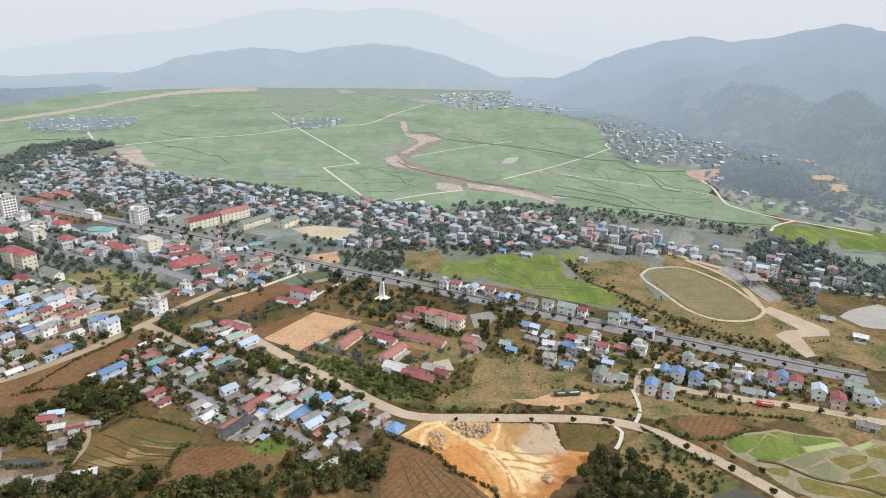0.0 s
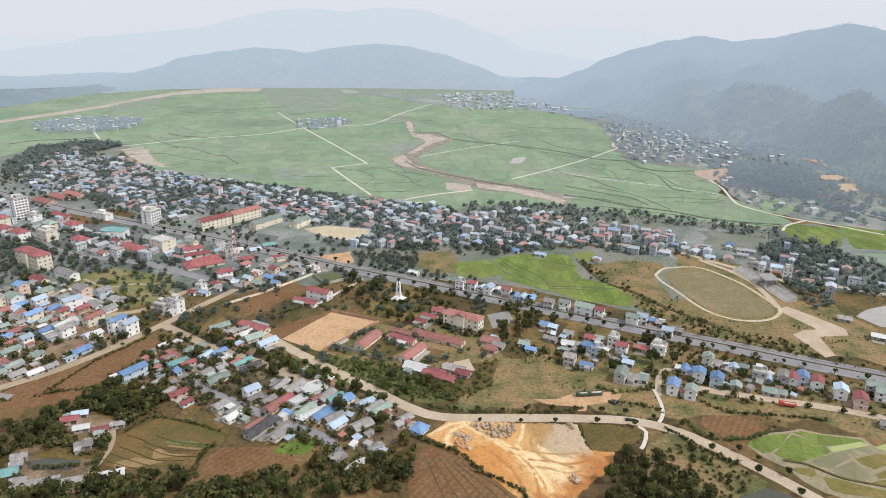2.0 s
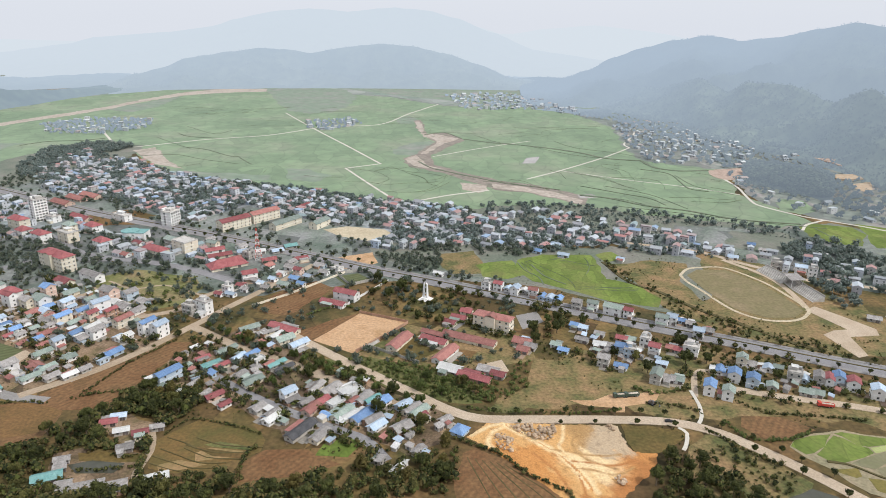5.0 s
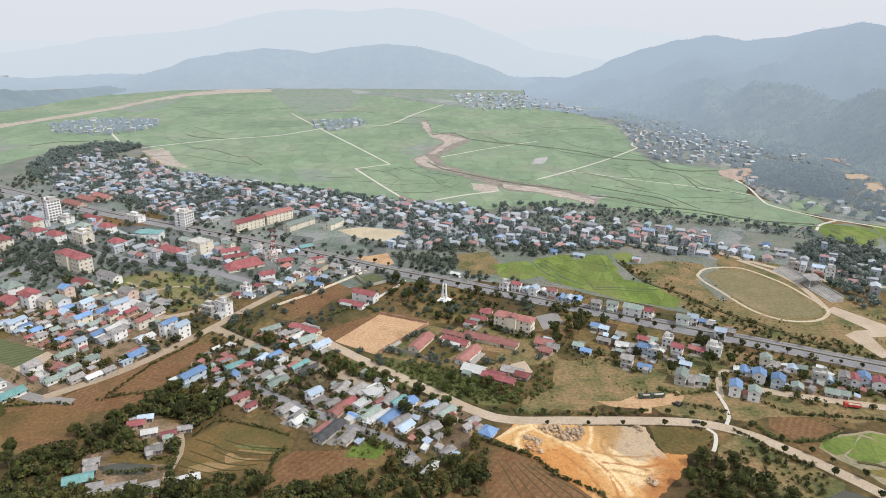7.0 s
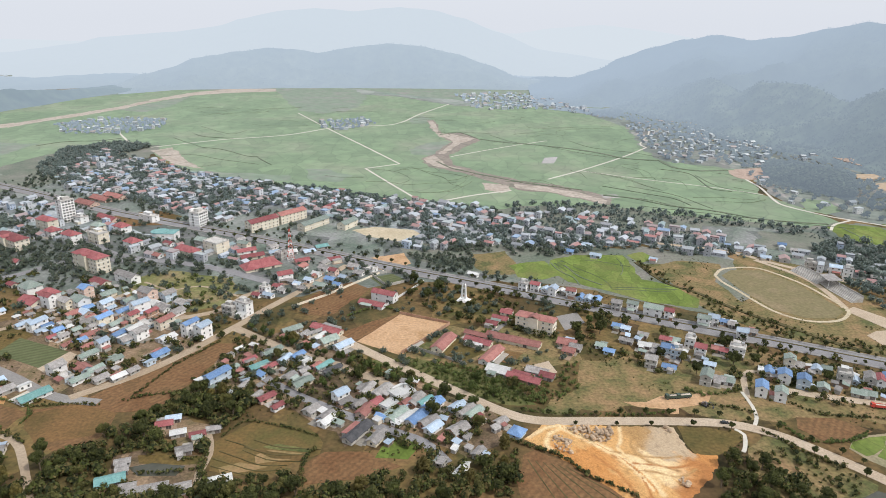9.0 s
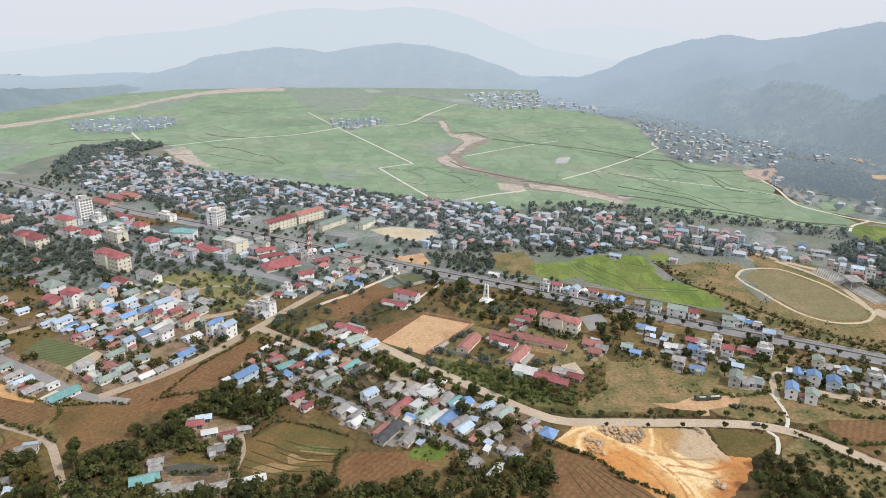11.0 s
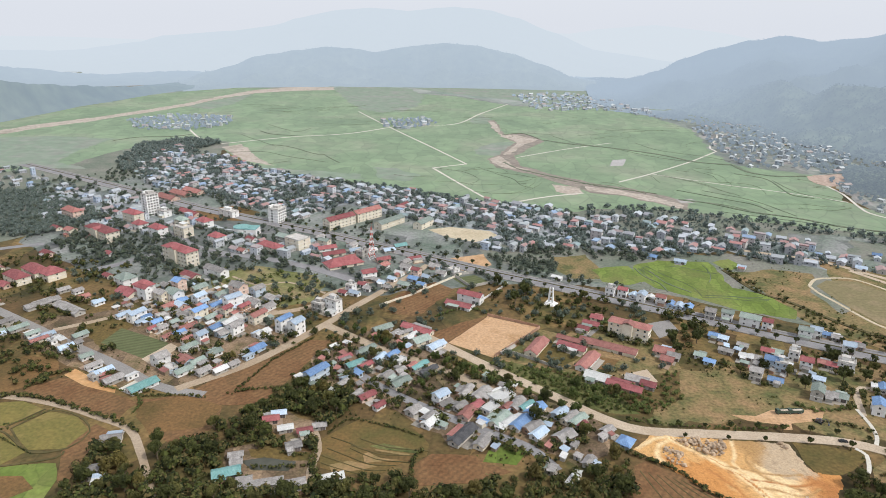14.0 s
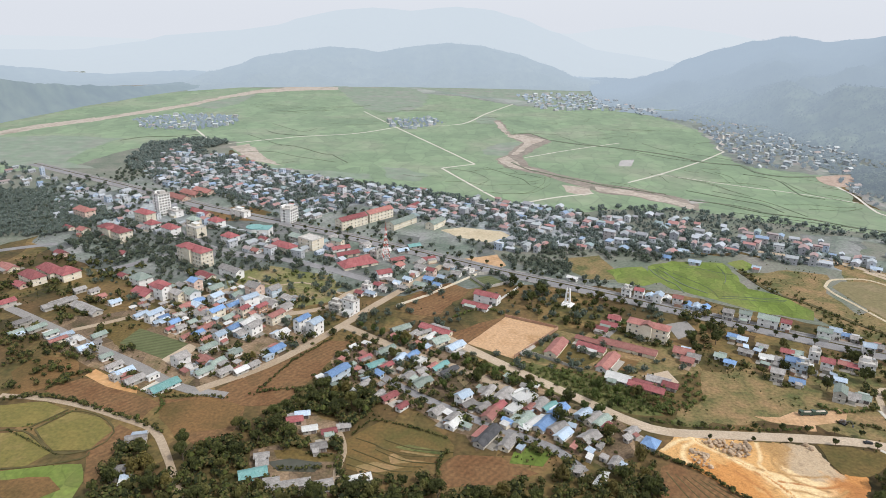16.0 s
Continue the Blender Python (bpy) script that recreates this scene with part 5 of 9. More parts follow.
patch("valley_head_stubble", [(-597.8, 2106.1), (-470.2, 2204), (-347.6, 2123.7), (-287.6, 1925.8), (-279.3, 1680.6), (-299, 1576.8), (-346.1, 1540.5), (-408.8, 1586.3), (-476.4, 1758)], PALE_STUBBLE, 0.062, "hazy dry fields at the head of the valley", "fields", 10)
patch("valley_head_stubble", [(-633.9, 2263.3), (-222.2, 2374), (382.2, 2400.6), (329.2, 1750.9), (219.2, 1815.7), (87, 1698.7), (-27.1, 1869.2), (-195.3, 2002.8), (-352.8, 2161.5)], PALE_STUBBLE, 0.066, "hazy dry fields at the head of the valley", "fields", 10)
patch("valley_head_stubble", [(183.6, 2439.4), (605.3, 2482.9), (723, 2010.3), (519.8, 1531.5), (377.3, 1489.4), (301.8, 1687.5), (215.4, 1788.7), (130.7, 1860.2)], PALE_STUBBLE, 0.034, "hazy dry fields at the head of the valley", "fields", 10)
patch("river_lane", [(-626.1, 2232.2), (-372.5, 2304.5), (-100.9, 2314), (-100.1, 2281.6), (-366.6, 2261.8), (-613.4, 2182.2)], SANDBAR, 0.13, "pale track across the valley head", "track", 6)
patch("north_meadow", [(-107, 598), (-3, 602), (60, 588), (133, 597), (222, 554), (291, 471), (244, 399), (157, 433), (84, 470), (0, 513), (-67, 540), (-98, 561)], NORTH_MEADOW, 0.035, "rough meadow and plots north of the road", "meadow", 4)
patch("bright_paddy", [(33, 555), (58, 572), (103, 573), (106, 535), (104, 512), (128, 497), (138, 470), (130, 455), (96, 465), (64, 490), (41, 504), (31, 530)], PADDY_BRIGHT, 0.1, "bright green rice paddies behind the roadside houses", "rice field", 3)
patch("bright_paddy", [(-5, 542), (29, 555), (39, 519), (19, 509), (2, 513)], PADDY_BRIGHT, 0.08, "green rice paddy behind the roadside houses", "rice field", 3)
patch("fallow_field", [(-37, 568), (-4, 580), (5, 543), (1, 522), (-24, 517), (-35, 534)], OLD_GRASS, 0.07, "brown fallow field beside the paddies", "fallow field", 3)
patch("bright_paddy", [(108, 574), (126, 584), (132, 565), (113, 553)], PADDY_BRIGHT, 0.08, "small green rice paddy among trees", "rice field", 2)
patch("scrub_meadow", [(114, 547), (153, 560), (186, 552), (169, 528), (164, 484), (173, 442), (196, 414), (250, 407), (229, 375), (181, 401), (154, 427), (134, 456), (124, 501)], OLD_GRASS, 0.06, "rough meadow around the sports ground", "meadow", 3)
patch("fallow_field", [(145, 534), (171, 538), (167, 508), (169, 462), (149, 456), (144, 489)], OLD_GRASS, 0.09, "dry rough grass beside the ditch", "meadow", 3)
patch("valley_paddy", [(348, 674), (373, 686), (405, 676), (405, 650), (380, 611), (357, 617), (343, 642)], PADDY_BRIGHT, 0.09, "terraced green paddies by the lane", "rice field", 3)
patch("hillfoot_paddy", [(386, 796), (411, 789), (409, 755), (376, 724), (366, 743)], PADDY, 0.09, "small green paddies at the hill foot", "rice field", 3)
patch("fallow_field", [(267, 654), (325, 653), (330, 619), (273, 583), (242, 599)], NORTH_MEADOW, 0.07, "dry meadow among scattered houses", "meadow", 4)
patch("infield", [(176, 524), (190, 538), (215, 538), (232, 507), (239, 464), (239, 452), (226, 440), (205, 439), (188, 455), (179, 493)], INFIELD, 0.14, "worn tan turf of the sports field", "sports field", 0)
patch("stadium_apron", [(241, 454), (252, 461), (264, 442), (275, 422), (271, 412), (249, 409), (245, 382), (237, 379), (232, 412), (243, 419), (254, 421)], CONCRETE, 0.15, "pale concrete apron and parking strip behind the stands", "pavement", 0)
patch("ball_court", [(-93, 436), (-58, 421), (-88, 374), (-119, 392)], ORANGE, 0.14, "bare orange earth sports ground", "sports ground", 1.2)
patch("bare_yard", [(-140, 398), (-112, 423), (-93, 436), (-119, 392), (-107, 379), (-123, 387)], BROWN, 0.1, "trodden brown earth beside the sports ground", "yard", 2)
patch("orange_yard", [(-129, 555), (-99, 572), (-91, 542), (-115, 527), (-134, 537)], ORANGE, 0.12, "bare orange earth yard beside the main road", "yard", 1.5)
patch("school_field", [(-156, 639), (-134, 652), (-93, 642), (-83, 627), (-107, 605), (-136, 618)], SAND, 0.12, "trampled tan school field", "sports field", 1)
patch("school_yard", [(-213, 663), (-164, 651), (-136, 618), (-143, 583), (-190, 606)], TOWN_GRASS, 0.08, "planted school yard", "yard", 1)
patch("fenced_lawn", [(-71, 388), (-52, 405), (-41, 399), (-26, 389), (-49, 367), (-67, 378)], MEADOW, 0.1, "fenced grass plot between school buildings", "lawn", 1)
patch("tennis_court", [(-123, 508), (-105, 517), (-92, 503), (-111, 490)], TURF, 0.13, "grey-green hard court behind a fence", "sports court", 0)
patch("walled_plot", [(-167, 462), (-135, 498), (-120, 486), (-133, 452), (-146, 432), (-162, 431)], BROWN, 0.07, "walled plot of dry brown grass", "plot", 2)
patch("concrete_yard", [(-12, 361), (5, 369), (8, 355), (-5, 346)], CONCRETE, 0.104, "concrete yard between sheds", "yard", 0.5)
patch("bare_plot", [(-27, 383), (-10, 380), (-17, 365), (-31, 368)], DRY, 0.108, "bare yard behind the classrooms", "yard", 1)
patch("forecourt", [(20.5, 436.5), (37, 444), (39.4, 426.6), (23, 413.3)], PAVING, 0.104, "pale forecourt of the large school building", "yard", 0)
patch("forecourt", [(-22, 435.2), (-13.5, 439.4), (-12.1, 429.7), (-27.3, 405.7), (-32.3, 407.2)], PAVING, 0.106, "paved lane beside the school", "yard", 0.5)
patch("school_ground", [(-88, 372), (-57, 418), (-41, 412), (-20, 430), (14, 409), (28, 401), (26, 369), (-4, 358), (-28, 354), (-49, 362), (-70, 367)], OLD_GRASS, 0.022, "worn grass between school buildings", "lawn", 1)
patch("east_grass", [(72, 368), (101, 401), (127, 397), (181, 372), (256, 337), (283, 323), (255, 285), (227, 292), (194, 301), (167, 309), (124, 310), (96, 307), (68, 308)], OLD_GRASS, 0.028, "sunburnt grass and gardens behind the houses", "meadow", 4)
patch("stadium_grass", [(210, 596), (272, 553), (284, 488), (301, 408), (317, 369), (306, 355), (275, 366), (227, 390), (180, 417), (138, 439), (183, 483)], OLD_GRASS, 0.042, "sunburnt grass around the sports ground", "meadow", 4)
patch("hill_meadow", [(23, 369), (61, 382), (85, 364), (83, 337), (61, 319), (22, 312), (-9, 309), (13, 335)], OLD_GRASS, 0.07, "rough dry meadow with bare patches", "meadow", 4)
patch("green_bank", [(-106, 366), (-70, 367), (-39, 354), (-16, 335), (-8, 317), (-30, 321), (-62, 333)], LUSH, 0.06, "green bank of scrub", "scrub", 3)
patch("worksite_track", [(41, 322), (54, 325), (65, 330), (82, 332), (90, 336), (93, 331), (83, 321), (70, 316), (65, 310), (61, 310), (61, 317), (48, 317)], ORANGE, 0.11, "bare orange earth cut by lorries", "bare ground", 3.5)
def earthworks(outline, zones, tracks):
    """Raw graded ground: uneven heaps and ruts, in soils that blend into each other; zones: (soil, x, y, reach), tracks: (soil, half width, line)."""
    step = 0.7
    x0, x1, y0, y1 = (fn(p[i] for p in outline) + (-3, 3)[fn is max] for i in (0, 1) for fn in (min, max))
    nx, ny = int((x1 - x0) / step) + 2, int((y1 - y0) / step) + 2
    ruts = {}
    for soil, half, line in tracks:
        for p in spline(line, 0.8):
            for a in range(-3, 4):
                for b in range(-3, 4):
                    i, j = int((p.x - x0) / step) + a, int((p.y - y0) / step) + b
                    d = math.hypot(x0 + i * step - p.x, y0 + j * step - p.y)
                    amount = max(0.0, 1 - d / (half * 1.3)) * (0.75 + 0.6 * noise.noise((p.x * 0.3, p.y * 0.3, 2.0)))
                    if amount > ruts.get((i, j), (0, 0))[1]:
                        ruts[i, j] = (soil, min(1.0, amount))
    ring = [Vector(p) for p in outline]

    def rim(p):
        best = 1e9
        for a, b in zip(ring, ring[1:] + ring[:1]):
            t = max(0.0, min(1.0, (p - a).dot(b - a) / (b - a).length_squared))
            best = min(best, (p - a.lerp(b, t)).length)
        return best if inside(p, outline) else -best
    at, v, f, tint = {}, [], [], []
    for j in range(ny):
        for i in range(nx):
            p = Vector((x0 + i * step, y0 + j * step))
            e = rim(p) + 1.6 * noise.noise((p.x * 0.2, p.y * 0.2, 5)) + 0.8 * noise.noise((p.x * 0.7, p.y * 0.7, 5))
            if e < -2.0:
                continue
            k = max(0.0, min(1.0, e / 3.0))
            z = 0.13 + min(0.0, e) * 0.3 + k * (0.4 * noise.fractal((p.x / 9, p.y / 9, 1.0), 0.9, 2.1, 4) + 0.28 + 0.12 * noise.noise((p.x * 0.9, p.y * 0.9, 4)))
            z -= 0.18 * ruts.get((i, j), (0, 0))[1]
            u, w = p.x * 0.62 - p.y * 0.78, p.x * 0.78 + p.y * 0.62
            drift = 6.0 * noise.fractal((u / 16, w / 5, 3.0), 0.8, 2.1, 5) + 2.2 * noise.noise((u / 2.5, w / 0.9, 7.0))
            share = [math.exp(-max(-3.0, math.hypot(p.x - q[1], p.y - q[2]) - q[3] + drift * (1 if q[0] % 2 else -1)) / 1.6) for q in zones]
            whole = sum(share) + 1e-9
            c = [sum(g * SOILS[q[0]][n] for g, q in zip(share, zones)) / whole if whole > 1e-6 else SOILS[0][n] for n in range(3)]
            if (i, j) in ruts:
                soil, amount = ruts[i, j]
                c = [a + (b - a) * min(1.0, amount * 1.5) for a, b in zip(c, SOILS[soil])]
            at[i, j] = len(v)
            v.append((p.x, p.y, z))
            tint.append((*c, 1.0))
    for (i, j) in at:
        q = [(i, j), (i + 1, j), (i + 1, j + 1), (i, j + 1)]
        if all(k in at for k in q):
            f.append(tuple(at[k] for k in q))
    me = mesh_of("worksite", v, f, [EARTHWORKS], smooth=True)
    me.color_attributes.new("soil", "FLOAT_COLOR", "POINT").data.foreach_set("color", [x for c in tint for x in c])
    for x, y, _ in v[::9]:
        take(x, y, 1.0)
    return tagged(new("worksite", me), "raw orange clay of an earthworks site with pale dusty wheel-worn ground", "bare ground", "", "structure")


earthworks([(-19.4, 287.1), (-8.8, 298.5), (0.2, 301.4), (18.3, 299.3), (60.4, 298.5), (60.4, 288.4), (62.2, 276.6), (74.6, 276), (73.3, 270.1), (65.9, 260.1), (55, 248.9), (46.5, 239.7), (38.2, 225.8), (24.9, 225.5), (22.6, 241.3), (13, 253.4), (-0, 268.1), (-8.5, 276.9)],
           [(0, 11, 268.4, 11), (0, 20.9, 252.8, 9), (0, -2.8, 274.3, 7), (1, -10.2, 289.8, 9), (1, 5.9, 285.4, 6), (1, 29.2, 286, 8), (1, 26.7, 274.2, 7), (1, 33.7, 249.9, 11), (1, 29.6, 261.2, 9), (2, 40.2, 259.4, 10), (2, 47.4, 262.5, 8), (2, 34.5, 269.1, 7), (3, 51.9, 286.7, 10), (3, 45.7, 279.4, 6), (3, 58.1, 277.4, 4), (5, 39.9, 291.3, 7), (5, 37.3, 281.5, 4), (0, 66.9, 271.7, 5), (4, 64, 264.2, 8), (4, 54.9, 251.7, 8), (4, 47.1, 243.8, 7), (1, 25.1, 241.3, 8), (0, 54.1, 261.9, 6), (4, 31.1, 237.8, 6)],
           [(2, 1.7, [(0.2, 297.7), (8.9, 288.9), (17.2, 280.9), (25.1, 271.9), (31, 261.2), (35, 249.2)]),
            (2, 1.7, [(2, 297.8), (11.2, 288.9), (20, 280), (27.8, 270.7), (34.8, 259.3), (38.4, 245.4)]),
            (2, 1.5, [(-0.4, 295.7), (-5.8, 291.4), (-9.1, 282.5), (-7.1, 277.9)]),
            (5, 1, [(19.9, 277.7), (33.7, 274.4), (44.7, 272.5), (56.1, 273.7)]),
            (2, 1.1, [(31.8, 298.7), (29.2, 286), (26.5, 278.8), (33.2, 269), (45.6, 259.5)]),
            (5, 1, [(42.2, 298), (35.8, 288.7), (33.4, 279), (38.7, 269.2), (51.5, 262.6)]),
            (4, 1, [(24.8, 268.8), (38.4, 267), (50.5, 265.2), (63.8, 269.9)]),
            (5, 1, [(27.1, 263.2), (39.1, 261.5), (50.8, 258.4), (59.9, 264.1)]),
            (4, 1, [(22.5, 274.1), (30, 264.6), (32.8, 253.1), (32.6, 239.7)]),
            (2, 1.6, [(-17.4, 288.1), (-7.3, 296.5), (0.2, 298.8)]),
            (0, 1, [(1.1, 297.8), (10.1, 288.9), (18.6, 280.5), (26.5, 271.5), (32.8, 260.4), (36.5, 247.3)]),
            (5, 0.9, [(43.7, 298), (46.5, 294), (41.4, 291.3), (35.1, 287.7)]),
            (4, 1, [(12.6, 273.8), (21.5, 261), (26.8, 245.1)])])
patch("scrub_corner", [(61, 299), (79, 298), (93, 295), (93, 288), (84, 278), (75, 276), (65, 275), (62, 285)], MEADOW, 0.17, "rough grass left beside the earthworks", "meadow", 2)
patch("ploughed_field", [(-21.8, 272.9), (-15.5, 276.7), (-0, 268.1), (13.1, 254.6), (26.1, 237.7), (27.2, 223.9), (-24.3, 222.7), (-26.7, 255.6)], BROWN, 0.08, "ploughed brown field in furrows", "ploughed field", 2)
patch("ploughed_field", [(132, 310), (152, 309), (165, 298), (153, 290), (135, 289), (127, 299)], BROWN, 0.08, "ploughed red-brown field", "ploughed field", 2)
patch("paddies_right", [(144, 282), (149, 289), (161, 294), (179, 298), (188, 294), (208, 292), (210, 284), (226, 291), (242, 284), (246, 276), (218, 236), (200, 240), (171, 244), (164, 248), (159, 256), (155, 266), (148, 273)], MUD, 0.07, "pale muddy banks between small paddies", "rice field", 1)
patch("bright_paddy", [(149, 288), (160, 292), (171, 294), (162, 283), (153, 277), (149, 276), (145, 283)], PADDY_BRIGHT, 0.11, "green flooded paddy", "rice field", 0.8)
patch("bright_paddy", [(173, 295), (178, 296), (187, 293), (206, 290), (207, 288), (185, 283), (180, 284), (176, 292)], PADDY_BRIGHT, 0.114, "green flooded paddy", "rice field", 0.8)
patch("bright_paddy", [(162, 283), (172, 293), (176, 290), (180, 284), (184, 282), (184, 278), (177, 274), (164, 270), (157, 272), (154, 276)], PADDY_BRIGHT, 0.118, "green flooded paddy", "rice field", 0.8)
patch("seed_bed", [(185, 282), (205, 288), (208, 285), (185, 278)], PALE_CROP, 0.122, "pale yellow-green seed bed", "rice field", 0.8)
patch("seed_bed", [(210, 283), (223, 289), (224, 287), (213, 280)], PALE_CROP, 0.11, "pale yellow-green seed bed", "rice field", 0.8)
patch("wet_paddy", [(168, 270), (185, 277), (191, 279), (192, 274), (177, 265), (172, 267)], PADDY_WET, 0.126, "wet paddy with thin seedlings", "rice field", 0.8)
patch("wet_paddy", [(193, 280), (205, 284), (208, 279), (193, 275)], PADDY_WET, 0.13, "wet paddy with thin seedlings", "rice field", 0.8)
patch("wet_paddy", [(178, 265), (191, 271), (194, 262), (189, 257), (182, 257), (178, 261)], PADDY_WET, 0.134, "wet paddy with thin seedlings", "rice field", 0.8)
patch("olive_paddy", [(193, 273), (207, 277), (214, 276), (210, 270), (198, 265), (194, 269)], OLIVE, 0.138, "olive green paddy ringed by banks", "rice field", 0.8)
patch("olive_paddy", [(196, 261), (210, 268), (212, 263), (197, 258)], OLIVE, 0.142, "olive green paddy ringed by banks", "rice field", 0.8)
patch("olive_paddy", [(156, 265), (169, 266), (167, 260), (164, 259), (159, 262)], OLIVE, 0.114, "olive green paddy beside the ditch", "rice field", 0.8)
patch("olive_paddy", [(169, 259), (175, 258), (188, 252), (204, 247), (202, 243), (172, 247), (168, 250)], OLIVE, 0.11, "olive green paddy beside the ditch", "rice field", 0.8)
patch("olive_paddy", [(216, 281), (234, 287), (238, 280), (226, 272), (215, 276)], OLIVE, 0.118, "olive green paddy ringed by banks", "rice field", 0.8)
patch("wet_paddy", [(215, 274), (225, 271), (236, 276), (237, 268), (225, 259), (214, 263)], PADDY_WET, 0.126, "wet paddy with thin seedlings", "rice field", 0.8)
patch("olive_paddy", [(190, 255), (196, 257), (211, 261), (221, 256), (221, 246), (208, 247), (197, 251)], OLIVE, 0.114, "olive green paddy ringed by banks", "rice field", 0.8)
patch("rough_slope", [(103, 291), (123, 282), (141, 256), (132, 237), (94, 236), (81, 263)], OLD_GRASS, 0.06, "rough slope of dry grass and shrubs", "meadow", 3)
patch("fish_pond", [(124, 244), (139, 251), (147, 246), (149, 235), (123, 231)], WATER, 0.12, "dark fish pond below the road", "pond", 1.5)
patch("silty_pond", [(296, 445), (316, 461), (339, 468), (357, 448), (336, 418), (302, 428)], POND, 0.12, "pale silty pond beside houses", "pond", 2)
patch("pond_by_plain", [(135, 803), (155, 804), (160, 790), (136, 783)], POND, 0.124, "pale sheet of water at the edge of the plain", "pond", 1)
patch("field_pond", [(98, 1040), (122, 1051), (107, 996), (87, 994)], POND, 0.124, "pale pond among the rice fields", "pond", 1)
patch("trodden_ground", [(-191.2, 385.8), (-167.9, 403.1), (-128.1, 375.9), (-95.8, 348.3), (-74.7, 339), (-41.7, 315.8), (-26.7, 302.5), (-33.5, 280), (-53.1, 270.5), (-74, 288.7), (-100.1, 288.1), (-109.9, 278.3), (-143.7, 310.5), (-171.6, 330.2), (-191, 329.8), (-206.5, 362.6)], YARD_SOIL, 0.062, "trodden pale yards between the houses", "town ground", 3)
patch("trodden_ground", [(-402.1, 404), (-334.8, 426), (-280.8, 417.2), (-225.9, 396), (-208.5, 358.6), (-242.9, 344.6), (-273.3, 318.9), (-298.6, 316.4), (-355.7, 343.4), (-411.5, 376.2)], YARD_SOIL, 0.066, "trodden pale yards between the houses", "town ground", 3)
patch("hamlet_yard", [(-221.4, 266.2), (-209.8, 272.6), (-196.8, 268.2), (-190, 273.3), (-177.6, 269.8), (-174.2, 249.1), (-187.6, 241.8), (-210.9, 241.5)], YARD_SOIL, 0.068, "trodden yards and gardens of the hamlet", "yard", 3)
patch("hamlet_yard", [(-211.1, 296.2), (-199.8, 303.6), (-183.6, 295.9), (-176.1, 274.5), (-189.3, 275.7), (-202.4, 284.2)], YARD_SOIL, 0.072, "trodden yards of the hamlet", "yard", 2)
patch("tan_field", [(-287.8, 309.1), (-269.2, 311.9), (-241.1, 312.5), (-235.9, 296.8), (-235.9, 282.9), (-240.2, 276.2), (-247.6, 268.6), (-261.7, 276.9), (-279, 293.2)], BROWN, 0.076, "dry brown field with thin furrows", "fallow field", 3)
patch("hamlet_garden", [(-210, 269.4), (-198, 271.8), (-179, 269.7), (-178.4, 263.1), (-192.3, 263.3), (-205.8, 262.2)], MEADOW, 0.09, "green garden plots beside the pond", "plot", 1.5)
patch("terraces", [(-172, 258), (-177, 280), (-170, 290), (-160, 299), (-144, 297), (-131, 293), (-123, 281), (-121, 272), (-132, 265), (-142, 257), (-160, 256)], STUBBLE, 0.07, "narrow dry terraces with green bunds", "terrace", 2)
patch("terrace_crop", [(-152.9, 269.7), (-146.9, 274.3), (-131.1, 272.9), (-128.1, 268.5), (-142.9, 265.6), (-150.5, 263.7)], TERRACE_TAN, 0.118, "bare tan terrace between bunds", "terrace", 1.0)
patch("terrace_crop", [(-168.5, 261.2), (-159, 264.8), (-144.4, 261.7), (-154, 258.2), (-165.3, 256.3)], TERRACE_TAN, 0.118, "bare tan terrace between bunds", "terrace", 1.0)
patch("terrace_crop", [(-151.7, 276.5), (-144.1, 279.5), (-126.3, 276.1), (-127.1, 273.4), (-145.6, 274.8)], LUSH, 0.114, "green terrace strip between bunds", "terrace", 1.0)
patch("terrace_crop", [(-160, 276), (-147, 273), (-129, 271), (-129, 267), (-144, 268)], DRY, 0.13, "bare tan terrace between bunds", "terrace", 1.0)
patch("ploughed_field", [(-128, 262), (-119, 274), (-99, 274), (-81, 263), (-97, 253), (-125, 250)], BROWN, 0.08, "ploughed brown field", "ploughed field", 2)
patch("grass_plot", [(-91, 279), (-80, 287), (-72, 281), (-78, 269), (-94, 270)], PADDY_BRIGHT, 0.084, "small bright green grass plot", "plot", 2)
patch("long_fallow", [(-261, 314), (-249, 340), (-212, 385), (-197, 386), (-211, 331), (-220, 307), (-242, 307)], BROWN, 0.09, "long bare brown field beside the lane", "fallow field", 2.5)
patch("fallow_field", [(-354, 309), (-341, 326), (-311, 315), (-285, 305), (-287, 289), (-327, 299)], BROWN, 0.09, "bare brown field above the track", "fallow field", 2.5)
patch("tan_field", [(-284, 305), (-261, 313), (-238, 305), (-240, 286), (-263, 276), (-278, 290)], DRY, 0.08, "dry tan field with thin furrows", "field", 2.5)
patch("left_paddy", [(-336, 274), (-326, 292), (-308, 288), (-295, 276), (-298, 261), (-315, 258)], OLIVE, 0.1, "pale green paddy ringed by bunds", "rice field", 1.5)
patch("left_paddy", [(-379, 291), (-347, 299), (-330, 293), (-340, 276), (-364, 272)], OLIVE, 0.104, "olive green paddy ringed by bunds", "rice field", 1.5)
patch("left_paddy", [(-360, 267), (-340, 271), (-315, 257), (-321, 246), (-341, 242)], OLIVE, 0.108, "olive green paddy ringed by bunds", "rice field", 1.5)
patch("left_paddy", [(-338, 239), (-318, 245), (-297, 251), (-289, 239), (-284, 219), (-316, 212)], PADDY_BRIGHT, 0.104, "green paddy ringed by bunds", "rice field", 1.5)
patch("left_paddy", [(-330, 235), (-306, 240), (-296, 233), (-302, 226), (-320, 223)], DRY, 0.14, "pale fallow paddy", "rice field", 1.5)
